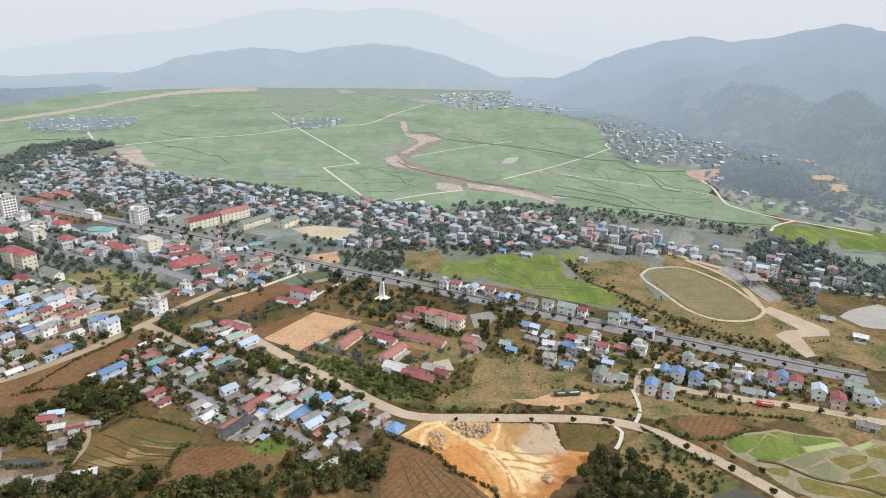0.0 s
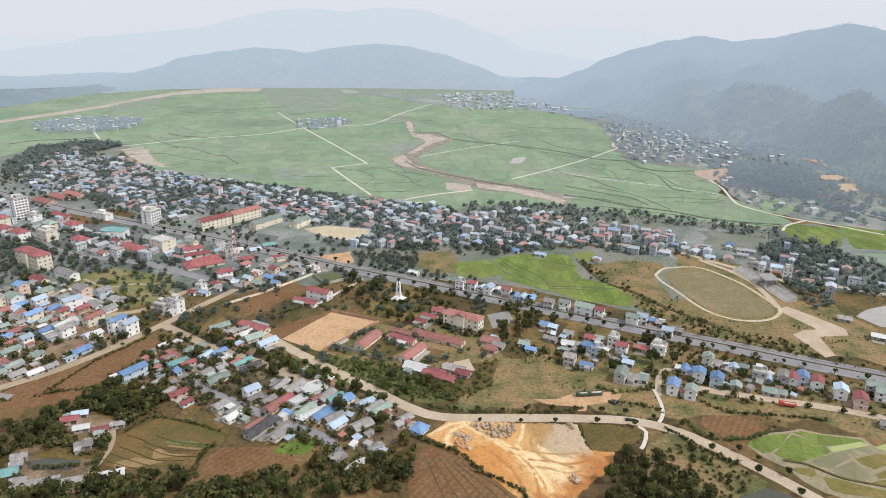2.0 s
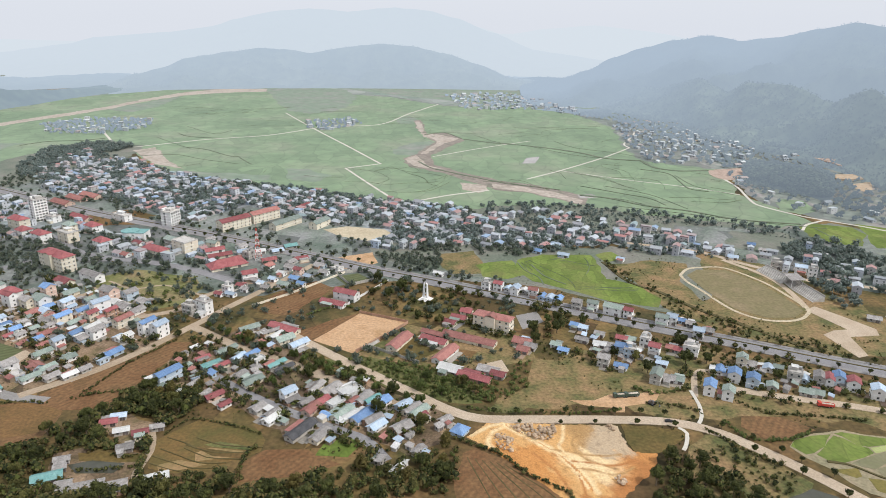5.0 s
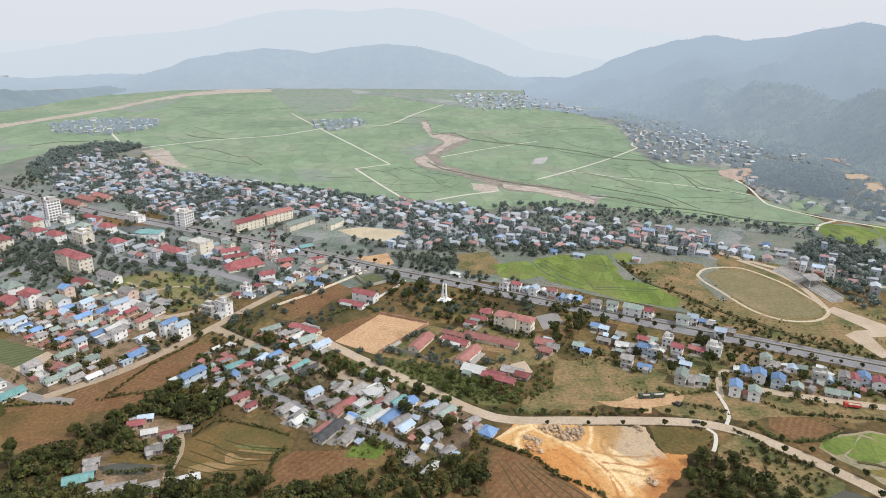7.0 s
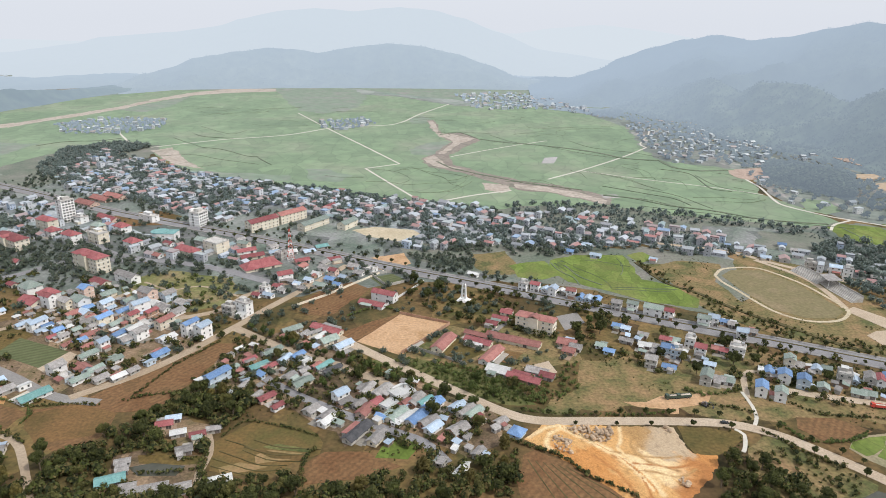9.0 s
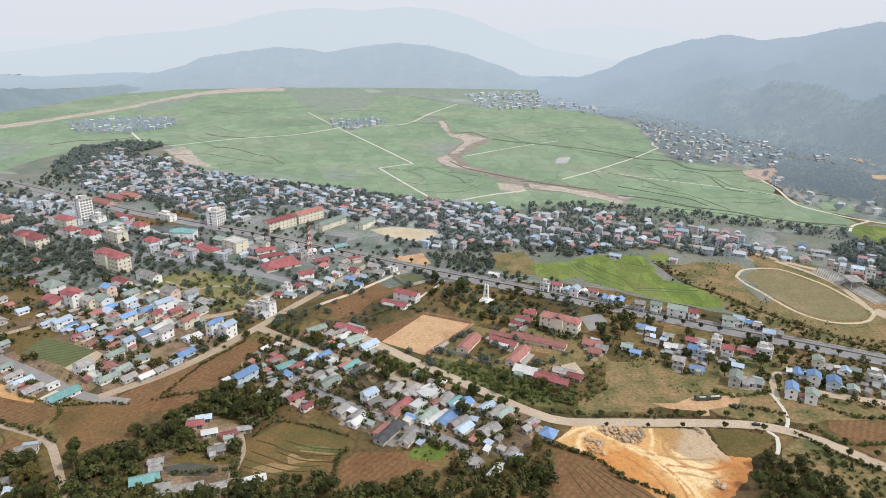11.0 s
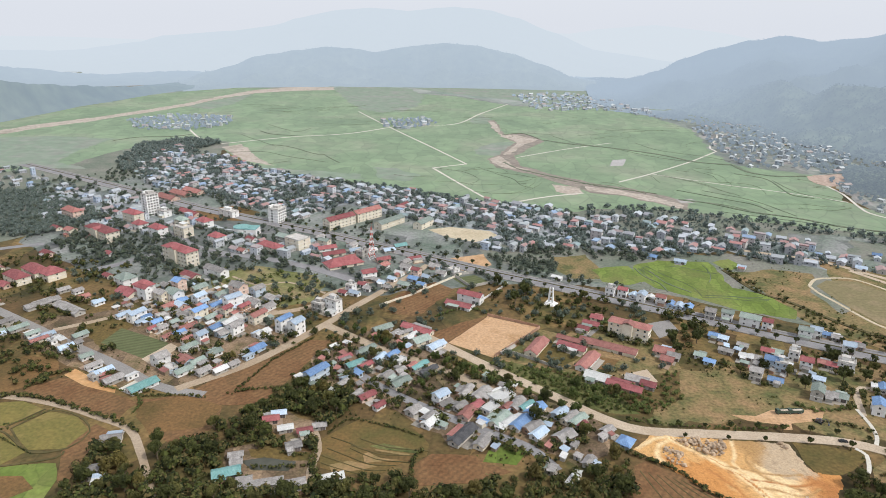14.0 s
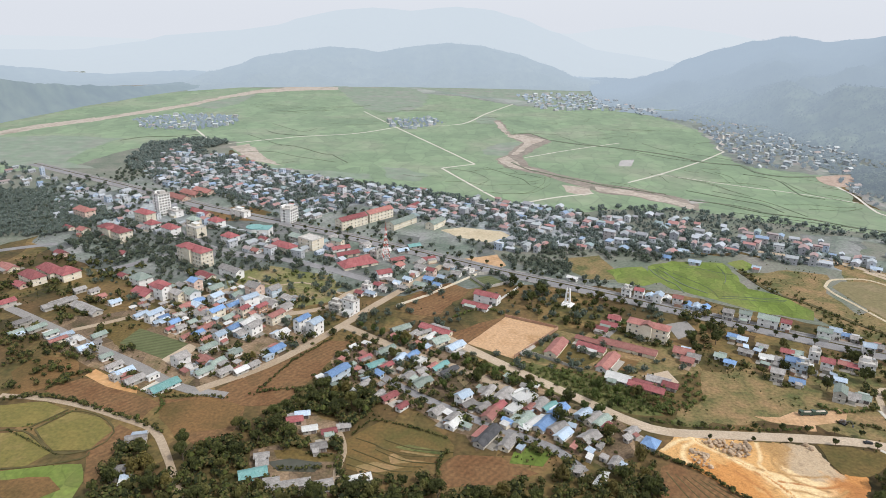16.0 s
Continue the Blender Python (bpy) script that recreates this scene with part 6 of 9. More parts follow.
patch("brown_paddy", [(-299, 259), (-295, 283), (-285, 277), (-286, 256), (-280, 232), (-289, 239)], BROWN, 0.12, "brown fallow paddy", "rice field", 1.5)
patch("left_meadow", [(-387, 326), (-381, 348), (-356, 343), (-342, 328), (-355, 311), (-369, 303)], DRY, 0.07, "dry slope meadow", "meadow", 3)
patch("turf_pitch", [(-344, 369), (-342, 391), (-300, 373), (-305, 351)], TURF, 0.14, "dark green artificial turf football pitch", "football pitch", 0)
patch("pitch_forecourt", [(-307, 351), (-299, 373), (-291, 368), (-297, 344)], CONCRETE, 0.15, "white paved strip beside the pitch", "pavement", 0)
patch("showroom_yard", [(-303, 316), (-296, 330), (-285, 329), (-286, 319), (-295, 312)], LANE, 0.13, "white concrete forecourt", "yard", 0.5)
patch("clay_cut", [(-342, 328), (-340, 335), (-322, 325), (-306, 320), (-303, 313), (-322, 317)], CLAY, 0.12, "fresh orange clay cut", "bare ground", 1.5)
patch("park_lawn", [(-322, 496), (-291, 520), (-237, 499), (-219, 483), (-227, 443), (-263, 434), (-301, 456)], PARK_GRASS, 0.07, "park lawn of dry grass with winding paths", "park", 3)
patch("vacant_grass", [(-373, 389), (-360, 408), (-337, 393), (-339, 364), (-358, 374)], MEADOW, 0.08, "overgrown vacant plot", "plot", 2)
patch("town_field", [(-425, 673), (-385, 702), (-346, 683), (-347, 650), (-386, 641)], DRY, 0.08, "vacant dry plot in town", "plot", 2)
patch("hamlet_pond", [(-210, 260), (-200, 264), (-184, 262), (-186, 255), (-203, 254)], WATER, 0.13, "green-brown fish pond in a hamlet", "pond", 1)
patch("hillfoot_paddy", [(374, 777), (401, 784), (404, 741), (381, 727), (360, 738)], PADDY, 0.1, "small green paddies at the hill foot", "rice field", 2)
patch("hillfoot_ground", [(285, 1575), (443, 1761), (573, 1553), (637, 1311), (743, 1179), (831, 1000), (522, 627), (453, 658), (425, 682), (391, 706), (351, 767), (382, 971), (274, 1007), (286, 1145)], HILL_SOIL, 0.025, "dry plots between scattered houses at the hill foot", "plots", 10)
patch("clay_cut", [(530.5, 887.2), (561.8, 895.9), (540.7, 851.8), (521.4, 841.3), (518.2, 856.8)], PALE_CLAY, 0.3, "tan levelled ground at the hill foot", "bare ground", 3, skirt=1.3)
patch("hamlet_ground", [(360.3, 961.3), (426.1, 986), (397.1, 903.5), (360.4, 901.2), (351.4, 922.4)], RED_EARTH, 0.3, "red-brown ground of a roadside hamlet", "bare ground", 3, skirt=1.3)
patch("bench_cut", [(559.3, 1107.1), (580.5, 1098.2), (600.4, 1074.5), (594.8, 1026.7), (573.5, 985.9), (571.9, 1011.7), (567.9, 1052.7), (544.8, 1075.4)], RED_EARTH, 5, "red earth bench cut into the hill foot", "bare ground", 3, skirt=6)
patch("bench_cut", [(536, 935.3), (573.5, 941.4), (566.9, 915), (537.3, 906), (522.1, 908.6)], PALE_CLAY, 2.5, "tan levelled bench at the hill foot", "bare ground", 3, skirt=3.5)
strip("track", [(481, 1382), (440.8, 1289.7), (438.7, 1236.2), (467.7, 1207.3), (497.4, 1228.4)], 5, PALE_CLAY, 1, 2, "pale orange track along the hill foot", "track", 0.3)
strip("track", [(482.7, 1181), (496.1, 1142.4)], 8, PALE_CLAY, 0.6, 1.6, "pale orange track along the hill foot", "track", 0.3)
patch("point_ground", [(-700, 800), (-690, 960), (-660, 1090), (-610, 1135), (-540, 1100), (-520, 1000), (-560, 850), (-600, 760)], NORTH_MEADOW, 0.052, "rough grass under the trees at the edge of the plain", "meadow", 4)
patch("civic_ground", [(-502, 555), (-426, 623), (-312, 600), (-185, 565), (-198, 491), (-249, 527), (-327, 548), (-369, 504), (-427, 501)], TOWN_GRASS, 0.055, "dusty grounds of the public quarter", "town ground", 4)
patch("valley_paddy", [(419, 688), (463, 662), (495, 629), (463, 585), (423, 599), (390, 606)], PADDY_BRIGHT, 0.085, "terraced green paddies by the lane", "rice field", 3)
patch("red_field", [(382, 592), (415, 588), (446, 561), (425, 532), (382, 558)], PALE_STUBBLE, 0.089, "red-brown fallow field", "fallow field", 3)
patch("east_ground", [(215, 672), (363, 664), (429, 608), (446, 561), (377, 464), (322, 489), (256, 552), (210, 596)], TOWN_GRASS, 0.049, "dusty plots between scattered houses", "town ground", 6)

# ---- roads, lanes and tracks ----
MAIN_ROAD = [(-757.6, 881.0), (-549.6, 766.2), (-417.6, 690.3), (-271.7, 621.1), (-171.8, 568.9), (-96.0, 527.7), (-47.5, 504.5), (38.5, 460.9), (112.4, 423.5), (177.3, 392.7), (225.3, 368.8), (260.7, 353.1)]
strip("road", MAIN_ROAD, 13, ASPHALT, 0.2, 0.3, "wide worn grey asphalt main road", "road")
strip("pavement", MAIN_ROAD, 2.6, PAVING, 0.34, 0.4, "paved footway with a kerb along the main road", "pavement", offset=7.9)
strip("pavement", MAIN_ROAD, 2.6, PAVING, 0.34, 0.4, "paved footway with a kerb along the main road", "pavement", offset=-7.9)
strip("median", MAIN_ROAD, 1.2, BUND, 0.45, 0.5, "planted kerbed median", "median", offset=2.0)
strip("road", [(-148.7, 412.7), (-99.7, 369.3), (-51.8, 330.1), (-31.0, 313.1), (-12.0, 303.7), (21.6, 303.7), (61.4, 304.4), (91.5, 302.6), (112.9, 293.4), (130.3, 277.1), (145.4, 260.1), (161.2, 239.2), (177.9, 217.8)], 7.4, CONCRETE, 0.2, 0.3, "pale concrete road curving past earthworks", "road", 0.0)
strip("bund", [(156.7, 270.9), (165.3, 268.9), (171.9, 263.5), (178.5, 257.9), (190.0, 254.2), (197.7, 251.7), (203.0, 247.6), (208.8, 245.4)], 1.5, BUND, 0.5, 0.3, "scrubby bank of the field ditch", "bank", 0.6)
strip("bund", [(-157.0, 282.9), (-150.1, 279.8), (-140.5, 276.7), (-121.5, 275.8)], 0.5, BUND, 0.3, 0.3, "grassy bund between terraces", "bank", 0.8)
strip("bund", [(-160.2, 276.8), (-149.7, 272.5), (-142.1, 270.8), (-127.8, 271.6)], 0.5, BUND, 0.304, 0.3, "grassy bund between terraces", "bank", 0.8)
strip("bund", [(-160.3, 274.5), (-146.6, 267.2), (-135.1, 266.2), (-126.7, 266.3)], 0.5, BUND, 0.3, 0.3, "grassy bund between terraces", "bank", 0.8)
strip("bund", [(-171.4, 273.3), (-159.6, 267.8), (-148.3, 262.9), (-135.7, 263.2)], 0.5, BUND, 0.308, 0.3, "grassy bund between terraces", "bank", 0.8)
strip("bund", [(-172.9, 267.6), (-159.1, 261.9), (-149.8, 258.7), (-140.3, 259.3)], 0.5, BUND, 0.304, 0.3, "grassy bund between terraces", "bank", 0.8)
strip("bund", [(-172.0, 262.0), (-160.6, 257.7), (-151.4, 255.4)], 0.5, BUND, 0.3, 0.3, "grassy bund between terraces", "bank", 0.8)
strip("bund", [(-171.8, 282.6), (-161.6, 278.6), (-152.9, 273.7)], 0.5, BUND, 0.312, 0.3, "grassy bund between terraces", "bank", 0.8)
strip("road", [(-270.1, 319.1), (-236.4, 355.5), (-203.9, 415.9), (-192.7, 441.4), (-165.8, 494.8), (-146.2, 536.7)], 6.4, DIRT_ROAD, 0.204, 0.3, "dusty cross street", "road", 0.0)
strip("road", [(-206.8, 411.0), (-162.4, 379.6), (-120.8, 356.8), (-80.8, 328.9), (-39.9, 306.9)], 7, DIRT_ROAD, 0.22, 0.3, "dusty street through the quarter", "road", 0.0)
strip("road", [(-175.5, 351.2), (-151.9, 330.9), (-121.2, 310.7), (-93.8, 295.1), (-71.4, 282.9), (-59.3, 266.6)], 6, ASPHALT, 0.18, 0.3, "narrow village street", "road", 0.0)
strip("road", [(-451.3, 413.1), (-411.1, 391.9), (-368.1, 368.4), (-320.1, 343.4), (-281.0, 321.0), (-251.9, 314.9)], 7, PAVING, 0.19, 0.3, "pale street past small houses", "road", 0.0)
strip("lane", [(-385.3, 383.2), (-361.4, 403.6), (-326.2, 442.4), (-305.4, 467.0)], 5, DIRT_ROAD, 0.18, 0.3, "dusty lane beside a vacant plot", "road", 0.0)
strip("road", [(-560.0, 516.8), (-525.2, 541.2), (-505.3, 551.8)], 8, ASPHALT, 0.17, 0.3, "grey street at the edge of town", "road", 0.0)
strip("road", [(-428.4, 487.5), (-411.8, 505.6), (-385.1, 537.7), (-324.6, 541.9), (-291.9, 536.8), (-246.7, 519.3), (-202.8, 494.3)], 9, ASPHALT, 0.18, 0.3, "grey boulevard through the public quarter", "road", 0.0)
strip("road", [(-420.1, 610.5), (-364.5, 562.4), (-319.6, 542.5)], 6, ASPHALT, 0.19, 0.3, "grey street past public buildings", "road", 0.0)
strip("road", [(-291.0, 430.6), (-269.7, 418.2), (-225.7, 437.8), (-215.1, 465.7), (-196.5, 485.2)], 6, DIRT_ROAD, 0.194, 0.3, "street round the park", "road", 0.0)
strip("road", [(112.9, 329.4), (122.3, 355.6), (132.2, 359.4), (138.0, 350.6)], 3.6, CONCRETE, 0.19, 0.3, "short concrete side street", "road", 0.0)
strip("road", [(134.2, 339.4), (160.9, 330.9), (192.9, 323.0), (214.8, 316.2), (237.0, 307.5), (255.9, 302.8)], 6.5, CONCRETE, 0.18, 0.3, "pale back street behind the houses", "road", 0.0)
strip("path", [(112.4, 335.5), (111.9, 320.4), (109.2, 309.1), (105.0, 301.9)], 2.0, LANE, 0.21, 0.3, "narrow concrete path", "path", 0.0)
strip("path", [(92.7, 297.9), (95.5, 292.9), (91.7, 283.0), (88.7, 278.3)], 2.0, LANE, 0.22, 0.3, "narrow concrete path", "path", 0.0)
strip("running_track", [(170.4, 524.0), (182.2, 539.4), (198.1, 544.2), (217.2, 542.1), (235.7, 509.4), (242.0, 477.5), (244.4, 458.0), (240.2, 447.6), (225.4, 435.4), (202.4, 434.7), (185.7, 452.0), (175.9, 490.3), (170.7, 509.7), (170.4, 524.0)], 2.6, SAND, 0.2, 0.3, "pale dirt running track round the field", "track", 0.0)
strip("road", [(223.0, 565.0), (242.4, 530.0), (247.5, 508.0), (246.8, 480.3), (244.1, 458.3)], 5, CONCRETE, 0.17, 0.3, "pale concrete road beside the stands", "road", 0.0)
strip("road", [(147.3, 610.2), (206.9, 587.9), (237.4, 555.3), (262.4, 531.0), (280.2, 512.0), (294.4, 516.5), (319.4, 501.3), (350.0, 484.9), (376.2, 469.2)], 6, CONCRETE, 0.16, 0.3, "pale concrete village road", "road", 0.0)
strip("lane", [(375.2, 962.9), (362.3, 912.8), (359.6, 854.7), (346.3, 785.9), (347.4, 759.3), (372.9, 719.0), (391.9, 701.7), (422.3, 677.3), (448.8, 652.3)], 3.4, LANE, 0.16, 0.3, "pale concrete lane along the hill foot", "lane", 0.0)
strip("lane", [(391.9, 701.7), (362.6, 683.0), (346.6, 661.6)], 3, LANE, 0.164, 0.3, "pale concrete lane", "lane", 0.0)
strip("lane", [(-100.3, 779.0), (-134.3, 849.3), (-177.0, 940.1)], 3.2, LANE, 0.18, 0.3, "straight pale concrete field lane", "lane", 0.0)
strip("lane", [(-177.0, 940.1), (-154.0, 957.6), (-129.3, 975.8)], 3.2, LANE, 0.184, 0.3, "straight pale concrete field lane", "lane", 0.0)
strip("lane", [(-129.3, 975.8), (-196.6, 1115.0), (-293.7, 1311.0), (-404.7, 1545.4)], 3.2, LANE, 0.18, 0.3, "straight pale concrete field lane", "lane", 0.0)
strip("lane", [(-65.4, 759.2), (-23.7, 791.5), (24.2, 817.5)], 3.6, LANE, 0.18, 0.3, "pale concrete field lane", "lane", 0.0)
strip("lane", [(80.8, 885.4), (139.5, 948.2), (222.5, 1048.5), (292.2, 1145.9)], 3.2, LANE, 0.18, 0.3, "pale concrete field lane", "lane", 0.0)
strip("lane", [(292.2, 1145.9), (293.5, 1186.2), (336.5, 1285.7), (365.0, 1376.5)], 3.2, LANE, 0.184, 0.3, "pale village lane", "lane", 0.0)
strip("lane", [(-585.2, 1091.3), (-648.8, 1191.4), (-718.3, 1295.9)], 4, LANE, 0.18, 0.3, "pale concrete field lane", "lane", 0.0)
strip("lane", [(-550.5, 1083.3), (-456.3, 1169.7), (-358.8, 1228.3), (-270.6, 1343.5), (-170.0, 1384.6), (-117.7, 1564.7), (-50.6, 1769.2)], 4, LANE, 0.184, 0.3, "pale concrete field lane", "lane", 0.0)
strip("lane", [(-51.5, 1039.1), (36.5, 1126.9), (125.5, 1203.5)], 2.6, LANE, 0.17, 0.3, "faint earth lane among fields", "lane", 0.0)
strip("lane", [(138.8, 944.2), (215.7, 893.4), (294.1, 851.1), (345.1, 814.1)], 2.6, LANE, 0.17, 0.3, "faint earth lane among fields", "lane", 0.0)
strip("furrow", [(-20, 270.2), (-16.8, 260), (-12.6, 247.2), (-9.9, 239), (-7.7, 231.5)], 0.55, BUND, 0.160, 0.2, "dark furrow with weeds across ploughed field", "furrow", 0.9)
strip("furrow", [(-16.4, 269.2), (-12.2, 259.2), (-7.2, 247.3), (-3.8, 239.1), (-1.1, 231.7)], 0.55, BUND, 0.164, 0.2, "dark furrow with weeds across ploughed field", "furrow", 0.9)
strip("furrow", [(-12.7, 268.1), (-7.6, 258.5), (-1.8, 247.5), (2.2, 239.3), (5.6, 231.8)], 0.55, BUND, 0.168, 0.2, "dark furrow with weeds across ploughed field", "furrow", 0.9)
strip("furrow", [(-9.1, 267.1), (-3.1, 257.8), (3.7, 247.6), (8.3, 239.4), (12.2, 232)], 0.55, BUND, 0.160, 0.2, "dark furrow with weeds across ploughed field", "furrow", 0.9)
strip("furrow", [(-5.6, 266.1), (1.5, 257.1), (9.1, 247.8), (14.4, 239.6), (18.9, 232.2)], 0.55, BUND, 0.164, 0.2, "dark furrow with weeds across ploughed field", "furrow", 0.9)
strip("furrow", [(-2, 265), (6, 256.4), (14.6, 247.9), (20.4, 239.7), (25.6, 232.3)], 0.55, BUND, 0.168, 0.2, "dark furrow with weeds across ploughed field", "furrow", 0.9)
strip("furrow", [(1.6, 264), (10.5, 255.7), (20, 248), (26.5, 239.9), (32.2, 232.5)], 0.55, BUND, 0.160, 0.2, "dark furrow with weeds across ploughed field", "furrow", 0.9)
strip("furrow", [(5.1, 263), (15, 255)], 0.55, BUND, 0.164, 0.2, "dark furrow with weeds across ploughed field", "furrow", 0.9)
strip("park_path", [(-303.2, 491.6), (-276.7, 476.2), (-256.3, 484.5), (-235.3, 474.9), (-219.4, 465.2)], 2.2, DIRT_ROAD, 0.13, 0.3, "narrow winding park path", "path", 0.0)
strip("park_path", [(-276.7, 476.2), (-256.6, 455.5), (-238.6, 454.2)], 2.2, DIRT_ROAD, 0.134, 0.3, "narrow winding park path", "path", 0.0)
strip("park_path", [(-309.9, 478.4), (-284.0, 458.0), (-261.7, 444.2)], 2.2, DIRT_ROAD, 0.138, 0.3, "narrow winding park path", "path", 0.0)
strip("track", [(-375.6, 302.6), (-352.2, 302.0), (-322.8, 296.4), (-295.4, 287.3), (-275.7, 279.1), (-261.4, 262.6), (-247.5, 243.0), (-233.6, 222.4)], 3.8, DIRT_ROAD, 0.2, 0.3, "pale dirt track winding past paddies", "track", 0.35)
strip("track", [(-164.7, 230.4), (-172.3, 246.1), (-175.4, 255.8), (-175.5, 270.8), (-179.1, 282.0), (-182.8, 289.0)], 3.6, DIRT_ROAD, 0.2, 0.3, "narrow dirt track into the hamlet", "track", 0.0)
strip("ditch_bank", [(110.6, 554.0), (121.6, 506.7), (141.5, 483.2), (159.9, 451.2), (184.4, 422.9), (200.9, 401.6), (218.4, 385.9)], 3.5, BUND, 0.5, 0.7, "dark overgrown ditch bank", "ditch", 0.5)
strip("bund", [(33.7, 549.6), (38.2, 529.9), (47.8, 514.3), (49.5, 498.0)], 1.2, PLAIN_BUND, 0.35, 0.5, "low dark grassy bund between paddies", "bund", 0.6)
strip("bund", [(45.4, 544.2), (53.0, 517.1), (68.2, 498.6)], 1.2, PLAIN_BUND, 0.354, 0.5, "low dark grassy bund between paddies", "bund", 0.6)
strip("bund", [(169.0, 750.4), (238.8, 721.9), (323.9, 685.5), (376.0, 669.0)], 1.2, PLAIN_BUND, 0.35, 0.5, "low dark grassy bund between paddies", "bund", 0.6)
strip("bund", [(-43.4, 944.6), (-4.1, 901.6), (54.5, 860.2), (102.6, 831.0)], 1.2, PLAIN_BUND, 0.35, 0.5, "low dark grassy bund between paddies", "bund", 0.6)
strip("bund", [(167.7, 1206.8), (195.4, 1138.7), (261.3, 1090.5), (287.8, 1053.0)], 1.2, PLAIN_BUND, 0.35, 0.5, "low dark grassy bund between paddies", "bund", 0.6)
strip("bund", [(24.8, 1260.0), (61.5, 1186.3), (108.7, 1154.7), (181.2, 1069.8), (262.3, 1028.1)], 1.2, PLAIN_BUND, 0.354, 0.5, "low dark grassy bund between paddies", "bund", 0.6)
strip("bund", [(140.5, 803.2), (190.2, 777.8), (219.1, 740.3)], 1.2, PLAIN_BUND, 0.354, 0.5, "low dark grassy bund between paddies", "bund", 0.6)
strip("bund", [(298.4, 927.3), (304.3, 858.1), (337.7, 813.7)], 1.2, PLAIN_BUND, 0.35, 0.5, "low dark grassy bund between paddies", "bund", 0.6)
strip("bund", [(181.3, 851.1), (227.6, 807.8), (252.8, 742.0)], 1.2, PLAIN_BUND, 0.358, 0.5, "low dark grassy bund between paddies", "bund", 0.6)
strip("bund", [(363.6, 668.5), (364.4, 639.1), (362.6, 617.2)], 1.2, PLAIN_BUND, 0.354, 0.5, "low dark grassy bund between paddies", "bund", 0.6)
strip("bund", [(-551.7, 1180.5), (-500.4, 1125.3), (-453.4, 1074.8)], 1.2, PLAIN_BUND, 0.35, 0.5, "low dark grassy bund between paddies", "bund", 0.6)
strip("bund", [(-550.2, 1318.5), (-466.2, 1232.6), (-447.0, 1275.8)], 1.2, PLAIN_BUND, 0.35, 0.5, "low dark grassy bund between paddies", "bund", 0.6)
strip("bund", [(-530.5, 996.9), (-462.6, 1024.7), (-407.0, 991.9), (-336.9, 958.1)], 1.2, PLAIN_BUND, 0.35, 0.5, "low dark grassy bund between paddies", "bund", 0.6)
strip("bund", [(-335.8, 274.3), (-326.1, 291.7), (-308.2, 288.1), (-294.8, 275.7), (-297.8, 261.4), (-315.3, 257.5), (-335.8, 274.3)], 1.0, BUND, 0.3, 0.5, "low grassy bund between plots", "bund", 0.4)
strip("bund", [(-362.2, 269.3), (-340.4, 272.3), (-314.2, 256.7), (-299.8, 259.9)], 1.0, BUND, 0.304, 0.5, "low grassy bund between plots", "bund", 0.4)
strip("bund", [(-340.0, 241.6), (-320.9, 245.4), (-298.8, 253.8), (-297.9, 259.2)], 1.0, BUND, 0.308, 0.5, "low grassy bund between plots", "bund", 0.4)
strip("bund", [(-330.0, 293.0), (-339.6, 275.4)], 1.0, BUND, 0.304, 0.5, "low grassy bund between plots", "bund", 0.4)

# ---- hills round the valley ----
# haze over the hills is a bluish glow mixed into their forest
FOREST_NEAR = painted_haze_material("hazy_forest", (0.03, 0.042, 0.025), (0.075, 0.09, 0.052), (0.385, 0.47, 0.575), 0.1, 0.91, 450, 2100)
FOREST_MID = painted_haze_material("hazier_forest", (0.04, 0.055, 0.03), (0.1, 0.11, 0.065), (0.455, 0.545, 0.65), 0.66, 0.92, 2000, 2750)
FOREST_LEFT = painted_haze_material("hazed_edge_forest", (0.035, 0.05, 0.03), (0.085, 0.1, 0.06), (0.4, 0.5, 0.61), 0.4, 0.64, 1300, 2300)
FOREST_FAR = painted_haze_material("haze_paled_forest", (0.06, 0.07, 0.05), (0.07, 0.08, 0.06), (0.565, 0.635, 0.71), 0.9, 0.96, 2600, 4000)
FOREST_LAST = painted_haze_material("haze_faded_forest", (0.06, 0.07, 0.05), (0.07, 0.08, 0.06), (0.592, 0.65, 0.712), 0.96, 0.98, 3600, 4600)
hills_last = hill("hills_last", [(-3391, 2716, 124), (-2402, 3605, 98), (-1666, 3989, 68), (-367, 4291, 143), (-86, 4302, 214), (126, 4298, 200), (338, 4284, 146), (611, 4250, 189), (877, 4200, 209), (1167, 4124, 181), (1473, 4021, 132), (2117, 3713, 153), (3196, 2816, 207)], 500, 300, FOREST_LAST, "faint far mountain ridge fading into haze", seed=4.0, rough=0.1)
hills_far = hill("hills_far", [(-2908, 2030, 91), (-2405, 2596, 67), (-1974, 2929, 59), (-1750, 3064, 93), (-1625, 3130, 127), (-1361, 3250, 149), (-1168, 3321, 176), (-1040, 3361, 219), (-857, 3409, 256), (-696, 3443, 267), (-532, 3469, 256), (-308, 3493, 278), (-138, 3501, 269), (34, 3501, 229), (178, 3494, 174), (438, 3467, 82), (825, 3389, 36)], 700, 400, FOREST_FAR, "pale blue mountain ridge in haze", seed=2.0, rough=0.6)
